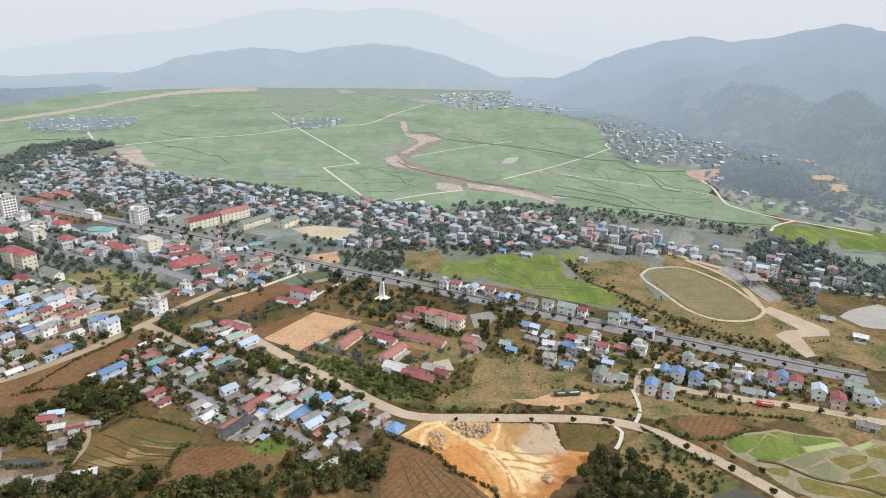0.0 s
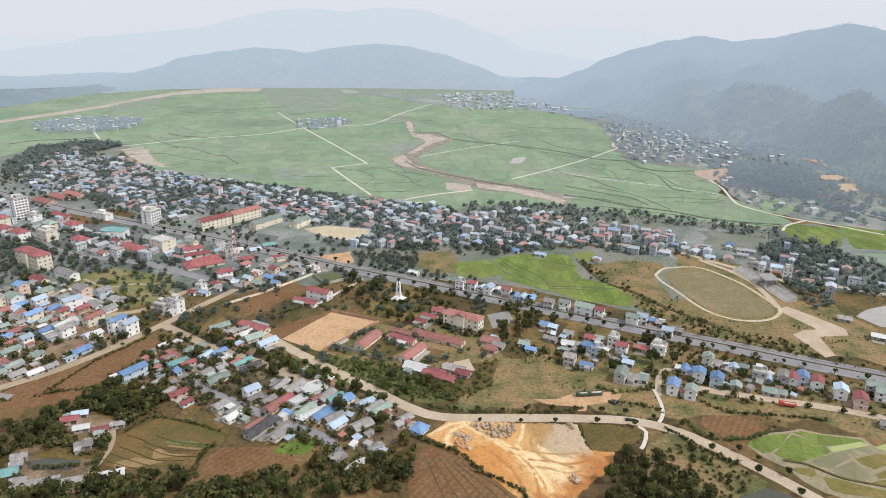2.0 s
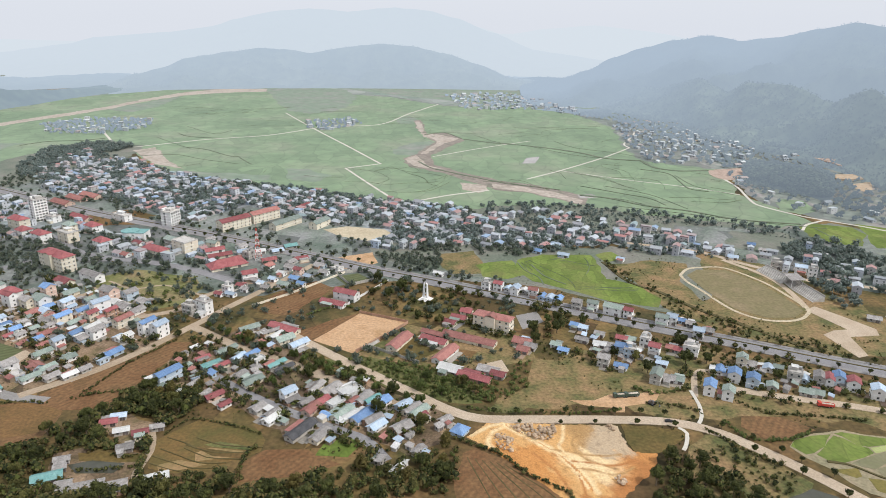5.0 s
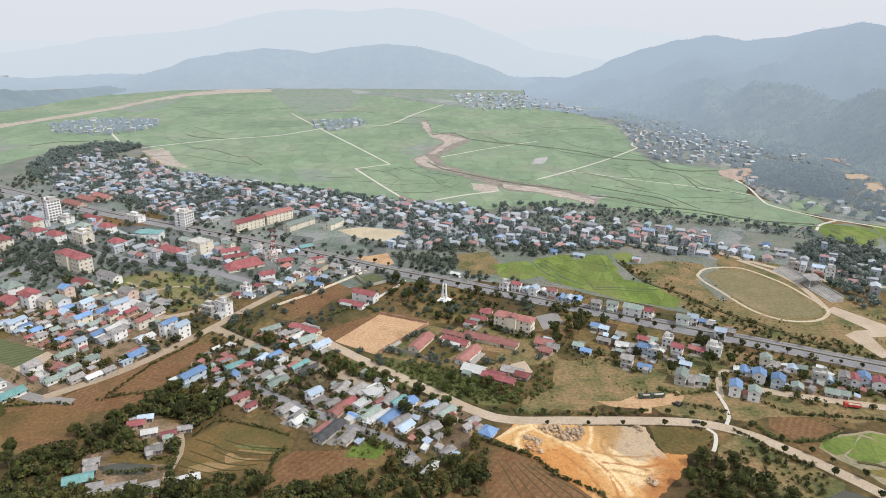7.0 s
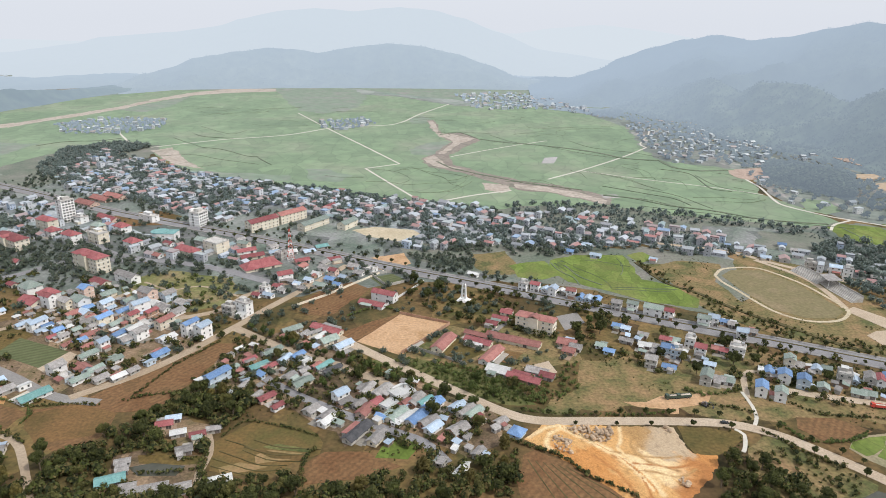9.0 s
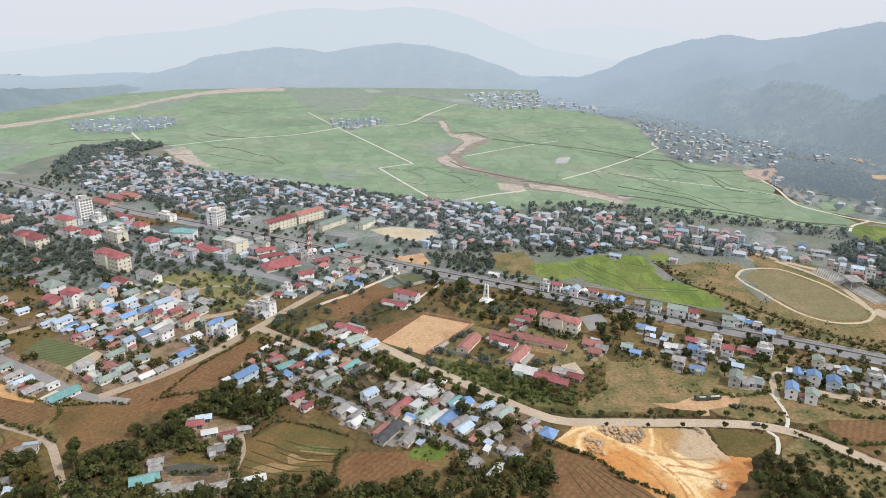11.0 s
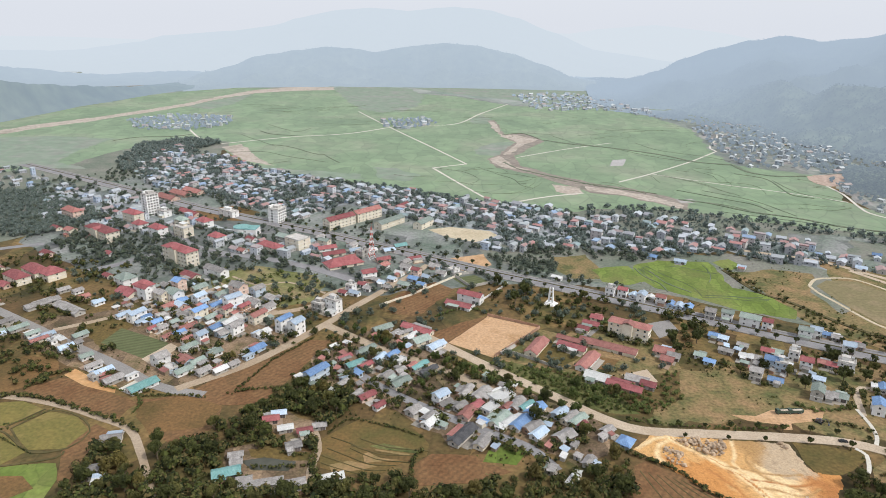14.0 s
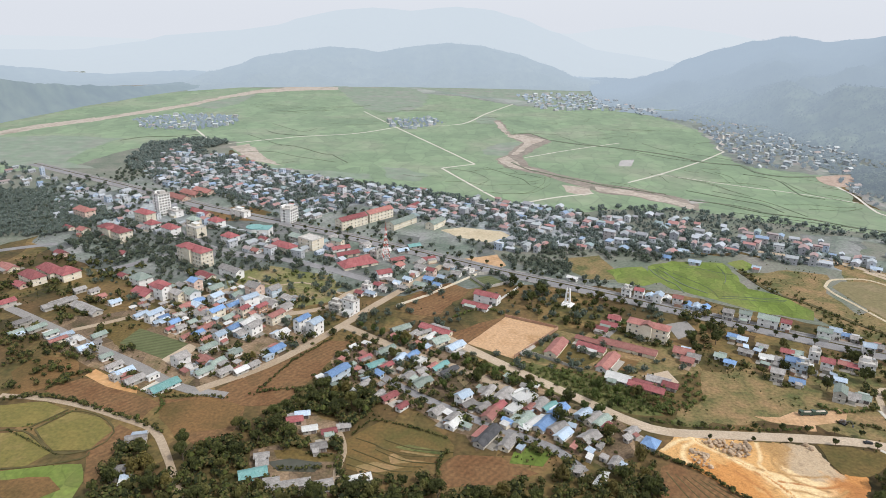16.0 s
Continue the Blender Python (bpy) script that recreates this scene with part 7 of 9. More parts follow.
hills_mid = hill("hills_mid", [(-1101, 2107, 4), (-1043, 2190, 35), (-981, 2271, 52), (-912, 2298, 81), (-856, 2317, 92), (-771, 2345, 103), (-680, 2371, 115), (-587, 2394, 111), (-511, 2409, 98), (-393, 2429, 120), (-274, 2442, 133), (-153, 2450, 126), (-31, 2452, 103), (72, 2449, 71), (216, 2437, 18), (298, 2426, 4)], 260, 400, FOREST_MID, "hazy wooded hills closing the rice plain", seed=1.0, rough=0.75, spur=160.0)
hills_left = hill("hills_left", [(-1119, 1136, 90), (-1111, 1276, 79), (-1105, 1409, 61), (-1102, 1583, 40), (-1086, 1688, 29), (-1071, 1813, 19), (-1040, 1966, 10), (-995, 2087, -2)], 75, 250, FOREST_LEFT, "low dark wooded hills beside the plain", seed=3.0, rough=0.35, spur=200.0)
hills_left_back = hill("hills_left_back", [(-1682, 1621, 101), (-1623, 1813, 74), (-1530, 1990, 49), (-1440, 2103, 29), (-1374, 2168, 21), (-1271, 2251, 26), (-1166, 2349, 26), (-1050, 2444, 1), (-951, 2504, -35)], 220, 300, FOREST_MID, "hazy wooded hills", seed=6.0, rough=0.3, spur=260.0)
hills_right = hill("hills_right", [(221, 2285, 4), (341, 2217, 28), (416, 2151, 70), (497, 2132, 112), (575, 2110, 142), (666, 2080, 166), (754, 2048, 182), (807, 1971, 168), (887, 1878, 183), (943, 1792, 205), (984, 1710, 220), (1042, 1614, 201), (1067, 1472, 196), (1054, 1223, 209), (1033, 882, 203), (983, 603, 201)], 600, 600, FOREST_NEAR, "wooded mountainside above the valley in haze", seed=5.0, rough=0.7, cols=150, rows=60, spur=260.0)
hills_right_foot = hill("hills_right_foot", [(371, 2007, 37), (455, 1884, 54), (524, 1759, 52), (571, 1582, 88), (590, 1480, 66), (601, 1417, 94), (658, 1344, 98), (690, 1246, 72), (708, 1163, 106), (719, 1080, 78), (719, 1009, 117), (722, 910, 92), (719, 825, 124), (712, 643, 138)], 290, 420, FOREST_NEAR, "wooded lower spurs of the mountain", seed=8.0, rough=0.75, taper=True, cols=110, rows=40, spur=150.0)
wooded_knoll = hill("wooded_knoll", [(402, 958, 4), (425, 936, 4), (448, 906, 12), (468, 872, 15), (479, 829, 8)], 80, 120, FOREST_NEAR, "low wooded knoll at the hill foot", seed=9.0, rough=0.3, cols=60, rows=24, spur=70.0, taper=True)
# the crowns glow with the same painted haze as their slopes
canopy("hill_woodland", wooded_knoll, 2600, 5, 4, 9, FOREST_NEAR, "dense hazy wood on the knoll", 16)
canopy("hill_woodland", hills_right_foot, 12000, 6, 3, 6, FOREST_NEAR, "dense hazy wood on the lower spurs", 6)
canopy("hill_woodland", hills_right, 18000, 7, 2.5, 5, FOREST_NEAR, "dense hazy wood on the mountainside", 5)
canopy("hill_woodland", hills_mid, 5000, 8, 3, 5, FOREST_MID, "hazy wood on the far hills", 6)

# ---- houses, street by street ----
house(-141.2, 406.2, -29, 23.0, 6.9, 1, "R", "cream", group="houses of the south quarter")
house(-165.3, 405.7, 42, 14.8, 7.1, 1, "G", "grey", group="houses of the south quarter")
house(-148.9, 401.4, 42, 14.0, 3.7, 1, "g", "cream", group="houses of the south quarter")
house(-144.1, 395.4, 61, 11.2, 4.8, 1, "w", "white", group="houses of the south quarter")
house(-137.6, 390.8, 44, 12.9, 8.9, 1, "G", "cream", group="houses of the south quarter")
house(-126.8, 383.9, 51, 14.4, 7.1, 1, "b", "white", group="houses of the south quarter")
house(-170.4, 373.7, 55, 14.9, 5.2, 1, "G", "white", group="houses of the south quarter")
house(-182.1, 362.4, 47, 9.6, 3.9, 1, "R", "pink", group="houses of the south quarter")
house(-174.1, 354.7, 46, 12.6, 6.2, 1, "T", "grey", group="houses of the south quarter")
house(-167.3, 353.9, 51, 9.4, 4.4, 1, "R", "cream", group="houses of the south quarter")
house(-170.4, 344.5, -41, 7.2, 3.4, 1, "B", "blue", "shed", group="houses of the south quarter")
house(-160.2, 364.5, 66, 10.8, 4.4, 1, "b", "white", group="houses of the south quarter")
house(-153.2, 368.9, 59, 10.1, 5.2, 1, "B", "blue", group="houses of the south quarter")
house(-147.0, 361.8, 57, 8.1, 5.2, 1, "w", "white", "flat", group="houses of the south quarter")
house(-139.1, 355.8, 62, 7.3, 4.4, 1, "P", "brick", group="houses of the south quarter")
house(-134.6, 356.6, 54, 13.7, 4.4, 1, "T", "grey", group="houses of the south quarter")
house(-128.7, 351.4, 50, 13.6, 4.5, 1, "k", "grey", group="houses of the south quarter")
house(-143.4, 336.1, 52, 13.7, 6.2, 1, "G", "cream", group="houses of the south quarter")
house(-152.4, 343.0, 62, 7.7, 6.2, 1, "g", "cream", group="houses of the south quarter")
house(-145.4, 349.6, 54, 7.0, 4.4, 1, "g", "pink", group="houses of the south quarter")
house(-176.1, 331.1, 64, 8.5, 5.2, 1, "g", "grey", group="houses of the south quarter")
house(-177.3, 337.8, 46, 4.6, 3.4, 1, "b", "blue", "shed", group="houses of the south quarter")
house(-160.3, 319.7, 48, 10.8, 5.2, 1, "R", "pink", group="houses of the south quarter")
house(-151.9, 311.0, 55, 7.6, 3.9, 1, "R", "white", group="houses of the south quarter")
house(-166.4, 321.7, 63, 7.4, 3.4, 1, "g", "cream", group="houses of the south quarter")
house(-118.7, 319.9, 47, 8.4, 6.1, 2, "b", "white", group="houses of the south quarter")
house(-116.4, 316.8, 49, 8.8, 5.2, 1, "g", "brick", group="houses of the south quarter")
house(-104.8, 330.4, 67, 13.2, 4.4, 1, "g", "cream", group="houses of the south quarter")
house(-96.5, 328.2, 57, 14.5, 7.1, 1, "g", "grey", group="houses of the south quarter")
house(-103.7, 308.0, 65, 11.2, 7.1, 1, "P", "pink", group="houses of the south quarter")
house(-99.2, 315.8, 59, 9.6, 5.2, 1, "R", "pink", group="houses of the south quarter")
house(-107.8, 314.6, 55, 8.6, 4.4, 1, "g", "grey", group="houses of the south quarter")
house(-85.1, 326.5, 42, 14.7, 10.7, 1, "w", "white", "flat", group="houses of the south quarter")
house(-91.3, 313.8, 52, 10.3, 7.1, 1, "w", "cream", "flat", group="houses of the south quarter")
house(-81.8, 316.1, 52, 6.4, 5.2, 1, "P", "brick", group="houses of the south quarter")
house(-76.7, 319.6, 65, 13.3, 6.2, 1, "g", "brick", group="houses of the south quarter")
house(-71.4, 318.0, 48, 10.7, 4.4, 1, "T", "cream", group="houses of the south quarter")
house(-67.0, 314.8, 53, 14.2, 7.1, 1, "B", "white", group="houses of the south quarter")
house(-83.5, 311.1, 46, 6.3, 3.0, 1, "b", "blue", "shed", group="houses of the south quarter")
house(-86.1, 304.1, 58, 14.5, 7.1, 1, "G", "cream", group="houses of the south quarter")
house(-81.7, 302.1, 50, 10.8, 4.8, 1, "w", "cream", group="houses of the south quarter")
house(-75.5, 301.8, 55, 13.9, 6.9, 1, "B", "white", group="houses of the south quarter")
house(-69.0, 298.4, 45, 11.5, 7.1, 1, "g", "brick", group="houses of the south quarter")
house(-66.5, 293.2, 52, 10.6, 6.2, 1, "b", "white", group="houses of the south quarter")
house(-94.5, 302.1, -37, 6.1, 3.4, 1, "B", "blue", group="houses of the south quarter")
house(-86.1, 296.9, -27, 5.5, 2.6, 1, "w", "white", "shed", group="houses of the south quarter")
house(-105.3, 288.2, 60, 18.0, 6.1, 1, "k", "grey", group="houses of the south quarter")
house(-94.7, 284.0, 63, 12.7, 6.2, 1, "g", "cream", group="houses of the south quarter")
house(-122.8, 298.3, 60, 10.5, 6.2, 1, "w", "white", group="houses of the south quarter")
house(-53.5, 312.8, 49, 10.1, 7.1, 1, "b", "blue", group="houses of the south quarter")
house(-49.0, 309.2, 51, 12.6, 6.2, 1, "g", "cream", group="houses of the south quarter")
house(-45.2, 306.9, 51, 13.2, 6.2, 1, "G", "cream", group="houses of the south quarter")
house(-43.5, 302.6, 53, 6.7, 3.4, 1, "R", "pink", group="houses of the south quarter")
house(-53.5, 291.9, 43, 11.6, 8.0, 1, "g", "brick", group="houses of the south quarter")
house(-30.8, 299.1, 43, 7.2, 5.2, 1, "g", "wood", group="houses of the south quarter")
house(-33.9, 293.2, 43, 4.4, 3.4, 1, "g", "grey", "shed", group="houses of the south quarter")
house(-155.6, 399.2, 62, 8.2, 3.4, 1, "g", "grey", group="houses of the south quarter")
house(-193.7, 338.8, 58, 15.4, 6.16, 2, "B", "blue")
house(-132.7, 308.0, 59, 8.47, 6.93, 1, "g", "grey")
house(-123.1, 301.4, 57, 9.24, 7.7, 1, "g", "grey")
house(-23.2, 290.1, 58, 8.47, 7.7, 1, "B", "blue", "hip")
house(-43.9, 272.4, 59, 7.7, 4.62, 1, "g", "grey")
house(-52.6, 259.5, 59, 11.55, 3.85, 1, "w", "white", "shed")
house(-62.4, 265.1, 61, 6.16, 4.62, 1, "g", "grey", "shed")
house(-206.1, 292.8, 19, 8.47, 5.39, 1, "R", "pink")
house(-203.5, 298.4, 17, 7.7, 4.62, 1, "b", "grey")
house(-196.2, 285.6, 22, 7.7, 4.62, 1, "w", "grey")
house(-185.8, 284.1, 23, 7.7, 4.62, 1, "R", "pink")
house(-179.4, 289.3, 18, 6.93, 3.85, 1, "g", "grey")
house(-187.9, 271.6, 22, 7.7, 5.39, 1, "g", "grey")
house(-213.2, 261.6, 19, 6.93, 3.85, 1, "g", "grey")
house(-202.7, 244.0, 18, 6.93, 4.62, 1, "g", "grey")
house(-193.1, 242.5, 19, 16.94, 3.08, 1, "g", "white", "shed")
house(-179.1, 244.2, 22, 9.24, 5.39, 1, "g", "grey")
house(-163.2, 249.2, 22, 11.55, 3.85, 1, "w", "grey", "shed")
house(-278.9, 268.5, 17, 10.01, 6.93, 1, "g", "cream")
house(-276.2, 245.1, 21, 8.47, 5.39, 1, "g", "grey")
house(-268.7, 239.4, 17, 4.62, 3.08, 1, "b", "blue", "shed")
house(-210.9, 255.8, 21, 5.39, 3.85, 1, "g", "wood")
house(-212.8, 248.6, 24, 13.09, 6.93, 1, "T", "grey")
house(-393.1, 413.9, -29, 27.72, 7.7, 1, "g", "grey")
house(-240.3, 368.1, 62, 12.32, 6.93, 1, "B", "blue")
house(-242.0, 358.1, 59, 6.93, 4.62, 1, "b", "blue", "shed")
house(-270.1, 348.0, 62, 10.01, 6.16, 1, "G", "white")
house(-264.4, 360.3, 58, 9.24, 6.16, 1, "G", "white")
house(-273.8, 336.5, 57, 11.55, 6.16, 1, "G", "white")
house(-262.0, 337.7, 60, 9.24, 6.16, 1, "g", "grey")
house(-252.6, 340.0, 56, 9.24, 5.39, 1, "w", "grey")
house(-319.7, 331.2, 57, 10.78, 6.93, 1, "b", "white")
house(-309.4, 323.1, 59, 11.55, 6.93, 1, "g", "grey")
house(-329.7, 337.6, 60, 10.01, 5.39, 1, "g", "white")
house(-340.7, 347.9, 57, 7.7, 5.39, 1, "G", "white")
house(-359.6, 357.2, 56, 9.24, 6.93, 1, "b", "white")
house(-372.7, 367.0, 61, 9.24, 6.16, 1, "w", "white", "flat")
house(-356.6, 363.8, 58, 6.16, 5.39, 1, "g", "grey")
house(-408.2, 380.7, 62, 13.09, 6.16, 1, "G", "grey")
house(-393.2, 373.7, 62, 9.24, 4.62, 1, "G", "white")
house(-383.2, 365.7, 58, 11.55, 3.85, 1, "P", "cream")
house(-423.7, 387.9, 59, 12.32, 6.16, 1, "g", "grey")
house(-382.0, 373.3, 59, 7.7, 5.39, 1, "b", "grey")
house(-416.1, 372.1, 60, 9.24, 6.16, 1, "G", "grey")
house(-418.0, 420.3, 60, 23.1, 6.93, 1, "g", "grey")
house(-395.7, 434.3, 60, 9.24, 6.16, 1, "P", "pink")
house(-379.5, 426.6, 60, 8.47, 6.16, 1, "b", "white")
house(-406.8, 445.2, 62, 7.7, 6.16, 1, "g", "white")
house(-418.6, 446.2, 59, 9.24, 6.16, 1, "g", "grey")
house(-301.1, 328.4, 59, 7.7, 4.62, 1, "w", "white", "shed")
house(-321.5, 325.3, 61, 6.16, 6.16, 1, "c", "grey", "flat")
house(-247.4, 347.5, 58, 6.93, 5.39, 1, "g", "grey")
house(-289.1, 318.2, 58, 16.17, 6.93, 1, "T", "white")
house(-338.2, 404.8, 67, 12.32, 6.16, 2, "b", "white")
house(-350.1, 407.9, 64, 10.78, 5.39, 1, "b", "white")
house(-332.3, 405.1, 64, 7.7, 5.39, 1, "B", "white")
house(-321.5, 398.9, 61, 7.7, 6.16, 1, "B", "white")
house(-313.3, 390.8, 64, 6.93, 5.39, 1, "g", "white")
house(-326.0, 425.3, 65, 10.01, 6.93, 1, "P", "cream")
house(-320.4, 436.3, 61, 7.7, 5.39, 1, "B", "blue")
house(-308.1, 438.5, 65, 9.24, 6.93, 2, "b", "white")
house(-297.7, 414.0, 65, 11.55, 6.16, 2, "B", "cream")
house(-292.5, 432.1, 61, 12.32, 6.16, 1, "B", "white")
house(-288.2, 409.9, 65, 9.24, 6.16, 1, "G", "grey")
house(-279.6, 419.0, 64, 7.7, 5.39, 2, "R", "cream")
house(-268.7, 424.1, 65, 9.24, 4.62, 2, "R", "brick")
house(-273.4, 419.2, 63, 6.93, 4.62, 1, "P", "cream")
house(-254.0, 411.1, 65, 13.09, 6.16, 2, "P", "cream")
house(-263.4, 392.8, 66, 10.01, 6.93, 2, "g", "white")
house(-298.7, 383.8, 61, 9.24, 6.16, 1, "B", "white")
house(-289.7, 376.4, 61, 7.7, 5.39, 1, "P", "cream")
house(-280.3, 377.3, 65, 6.93, 6.16, 2, "b", "white")
house(-304.2, 378.2, 67, 6.93, 4.62, 1, "P", "cream")
house(-243.7, 390, 63, 11.55, 6.93, 1, "w", "white")
house(-231.8, 399.5, 64, 11.55, 5.39, 3, "B", "white")
house(-221.9, 395.6, 65, 10.01, 6.93, 3, "b", "white")
house(-319.6, 388.4, 63, 6.16, 4.62, 1, "R", "cream")
house(-332.6, 397.7, 63, 6.93, 4.62, 1, "b", "grey")
house(-309.7, 400.2, 63, 6.16, 5.39, 1, "G", "cream")
house(-301.4, 406.6, 63, 6.93, 5.39, 1, "g", "white")
house(-310.6, 420.0, 65, 6.93, 4.62, 1, "P", "brick")
house(-315.2, 414.6, 63, 7.7, 5.39, 1, "g", "cream")
house(-303.5, 436.1, 63, 6.93, 4.62, 1, "b", "white")
house(-216.1, 434.1, -25, 9.24, 6.93, 2, "c", "grey", "flat")
house(-205.5, 433.8, -30, 10.78, 6.93, 3, "c", "white", "flat")
house(-205.0, 464.5, -26, 6.93, 5.39, 1, "R", "white")
house(-196.1, 464.4, -25, 9.24, 5.39, 1, "b", "white")
house(-206.3, 427.4, -28, 7.7, 6.16, 1, "w", "white", "shed")
house(-178.5, 487.6, -28, 6.93, 6.16, 1, "b", "grey")
house(-160.1, 486.0, -25, 10.78, 6.93, 1, "G", "white")
house(-154.2, 499.0, -28, 9.24, 6.93, 1, "B", "blue")
house(-144.4, 504.0, -29, 6.93, 6.16, 1, "b", "grey")
house(-187.8, 474.5, -27, 6.93, 6.16, 1, "g", "white")
house(-193.6, 482.2, -26, 6.93, 5.39, 1, "R", "white")
house(-184.0, 493.1, -29, 6.93, 6.16, 1, "g", "grey")
house(-171.6, 497.0, -28, 6.93, 6.16, 1, "b", "white")
house(-167.7, 510.4, -28, 7.7, 6.16, 1, "w", "white")
house(-153.5, 510.0, -25, 6.93, 6.16, 2, "R", "pink")
house(-172.7, 478.6, -27, 6.16, 5.39, 1, "g", "grey")
house(-200.4, 470.9, -25, 6.16, 6.16, 2, "c", "white", "flat")
house(-146.7, 487.5, -29, 6.93, 5.39, 1, "B", "white")
house(-461.2, 476.7, -32, 23.92, 11.96, 2, "R", "cream", "hip")
house(-466.7, 462.1, -30, 22.08, 11.04, 2, "R", "cream", "hip")
house(-444.4, 472.2, -28, 14.72, 14.72, 2, "R", "cream", "hip")
house(-380.2, 467.1, -31, 13.8, 11.96, 2, "G", "white", "hip")
house(-367.3, 446.3, -32, 18.4, 10.12, 1, "R", "cream")
house(-358.4, 454.1, -33, 12.88, 11.04, 2, "R", "white", "hip")
house(-401.7, 478.1, -31, 8.28, 5.52, 1, "R", "cream")
house(-329.0, 442.7, -33, 11.96, 9.2, 2, "G", "white")
house(-469.4, 450.8, -29, 12.88, 7.36, 1, "R", "pink")
house(-503.8, 484.6, -29, 18.4, 9.2, 1, "P", "cream")
house(-482.7, 522.8, -33, 14.72, 8.28, 1, "R", "pink")
house(-521.5, 594.8, -32, 12.88, 7.36, 1, "R", "cream")
house(-496.9, 579.7, -29, 11.04, 8.28, 2, "P", "cream")
house(-468.3, 568.6, -30, 11.04, 7.36, 1, "R", "pink")
house(-429.5, 529.2, -29, 8.28, 6.44, 1, "R", "white")
house(-317.0, 492.3, -31, 22.08, 8.28, 2, "g", "white")
house(-336.0, 485.7, -33, 16.56, 8.28, 1, "R", "cream")
house(-351.3, 578.1, -32, 13.8, 11.04, 2, "R", "white", "hip")
house(-292.6, 556.6, -29, 23.92, 11.04, 2, "R", "cream", "hip")
house(-271.2, 570.7, -32, 18.4, 14.72, 3, "w", "cream", "flat")
house(-287.7, 584.2, -31, 14.72, 9.2, 2, "G", "grey")
house(-442.3, 607.7, -31, 12.88, 11.04, 2, "R", "white", "hip")
house(-413.1, 587.0, -31, 16.56, 11.04, 3, "R", "white", "hip")
house(-390.0, 591.5, -31, 16.56, 11.04, 3, "w", "cream", "flat")
house(-407.7, 626.2, -28, 12.88, 9.2, 2, "G", "cream", "hip")
house(-383.6, 625.3, -33, 14.72, 11.04, 2, "R", "white", "hip")
house(-417.4, 664.7, -34, 31.28, 9.2, 1, "R", "pink")
house(-440.1, 653.9, -28, 12.88, 9.2, 2, "w", "white", "flat")
house(-462.7, 632.9, -28, 20.24, 11.04, 3, "R", "cream", "hip")
house(-372.7, 662.8, -28, 20.24, 9.2, 2, "w", "white", "flat")
house(-320.0, 583.5, -31, 11.04, 7.36, 1, "R", "white")
house(-317.0, 550.5, -28, 9.2, 7.36, 1, "P", "white")
house(-219.3, 529.1, 36, 31.28, 15.64, 1, "R", "cream", "hip")
house(-192.1, 500.2, 32, 11.96, 8.28, 2, "R", "white")
house(-186.6, 541.7, 35, 13.8, 7.36, 1, "R", "pink")
house(-233.1, 551.3, 35, 20.24, 7.36, 1, "R", "cream")
house(-216.3, 544.2, 34, 9.2, 7.36, 1, "P", "cream")
house(-242.7, 566.0, 33, 16.56, 7.36, 1, "R", "white")
house(-215.8, 562.8, 32, 11.04, 7.36, 1, "b", "white")
house(-200.5, 564.6, 32, 9.2, 7.36, 1, "w", "white")
house(-159.6, 546.4, 32, 12.88, 7.36, 1, "R", "white")
house(-185.1, 566.5, 31, 11.04, 7.36, 1, "b", "grey")
house(-176.4, 580.6, 34, 12.88, 7.36, 1, "T", "grey")
house(-247.5, 641.0, 52, 34.0, 11.0, 3, "R", "cream", windows=(7, 2))
house(-225.0, 671.0, 52, 34.0, 11.0, 3, "P", "cream", windows=(7, 2))
house(-196.8, 649.4, 58, 36.8, 10.12, 2, "G", "cream")
house(-161.5, 649.8, 64, 23.92, 10.12, 2, "G", "cream")
house(-237.6, 677.1, 62, 12.88, 7.36, 1, "R", "cream")
house(-193.9, 720.6, 64, 22.08, 8.28, 1, "R", "cream")
house(-106.7, 462.5, -25, 19, 8, 2, "R", "white")
house(-114.8, 450.4, -25, 20, 7, 1, "R", "white")
house(-14.7, 394.5, -26, 37, 8, 1, "P", "cream")
house(-30.9, 372.7, -30, 8, 26, 1, "P", "white")
house(-61.3, 389.1, -25, 9, 26, 1, "P", "cream")
house(-38.2, 391.4, -29, 18, 7, 1, "R", "cream")
house(-38.6, 401.5, -28, 17, 5, 1, "P", "cream")
house(-27.7, 354.0, -26, 15, 10, 1, "w", "grey")
house(-13.5, 344.2, -27, 20, 6, 1, "R", "brick")
house(1.0, 347.9, -27, 9, 7, 1, "R", "grey")
house(-4.4, 353.2, -24, 14, 8, 1, "g", "grey")
house(20.6, 391.4, -26, 13, 10, 1, "P", "pink")
house(19.9, 380.2, -28, 8, 8, 1, "P", "brick")
house(-27.7, 419.6, -28, 10, 7, 1, "R", "cream")
house(-20.9, 427.4, -25, 12, 7, 1, "R", "cream")
house(-15.2, 438.3, -27, 9, 7, 1, "R", "cream")
house(25.1, 385.1, -25, 8, 8, 1, "g", "grey")
house(-36.6, 514.6, -28, 9.24, 4.62, 1, "w", "white")
house(2.2, 486.1, -29, 6.93, 6.16, 2, "c", "white", "flat")
house(11.6, 485.1, -27, 6.93, 6.16, 2, "R", "white")
house(19.6, 482.8, -25, 6.93, 7.7, 1, "b", "white")
house(24.4, 477.3, -29, 6.16, 7.7, 2, "b", "white")
house(31.7, 479.7, -25, 6.16, 6.93, 1, "w", "grey")
house(37.9, 473.1, -24, 6.93, 6.16, 2, "P", "white")
house(44.4, 468.7, -25, 5.39, 9.24, 1, "B", "blue")
house(50.1, 466.7, -25, 5.39, 9.24, 1, "b", "blue")
house(56.3, 464.7, -30, 5.39, 9.24, 1, "B", "blue")
house(67.9, 450.9, -26, 6.93, 6.93, 2, "g", "grey")
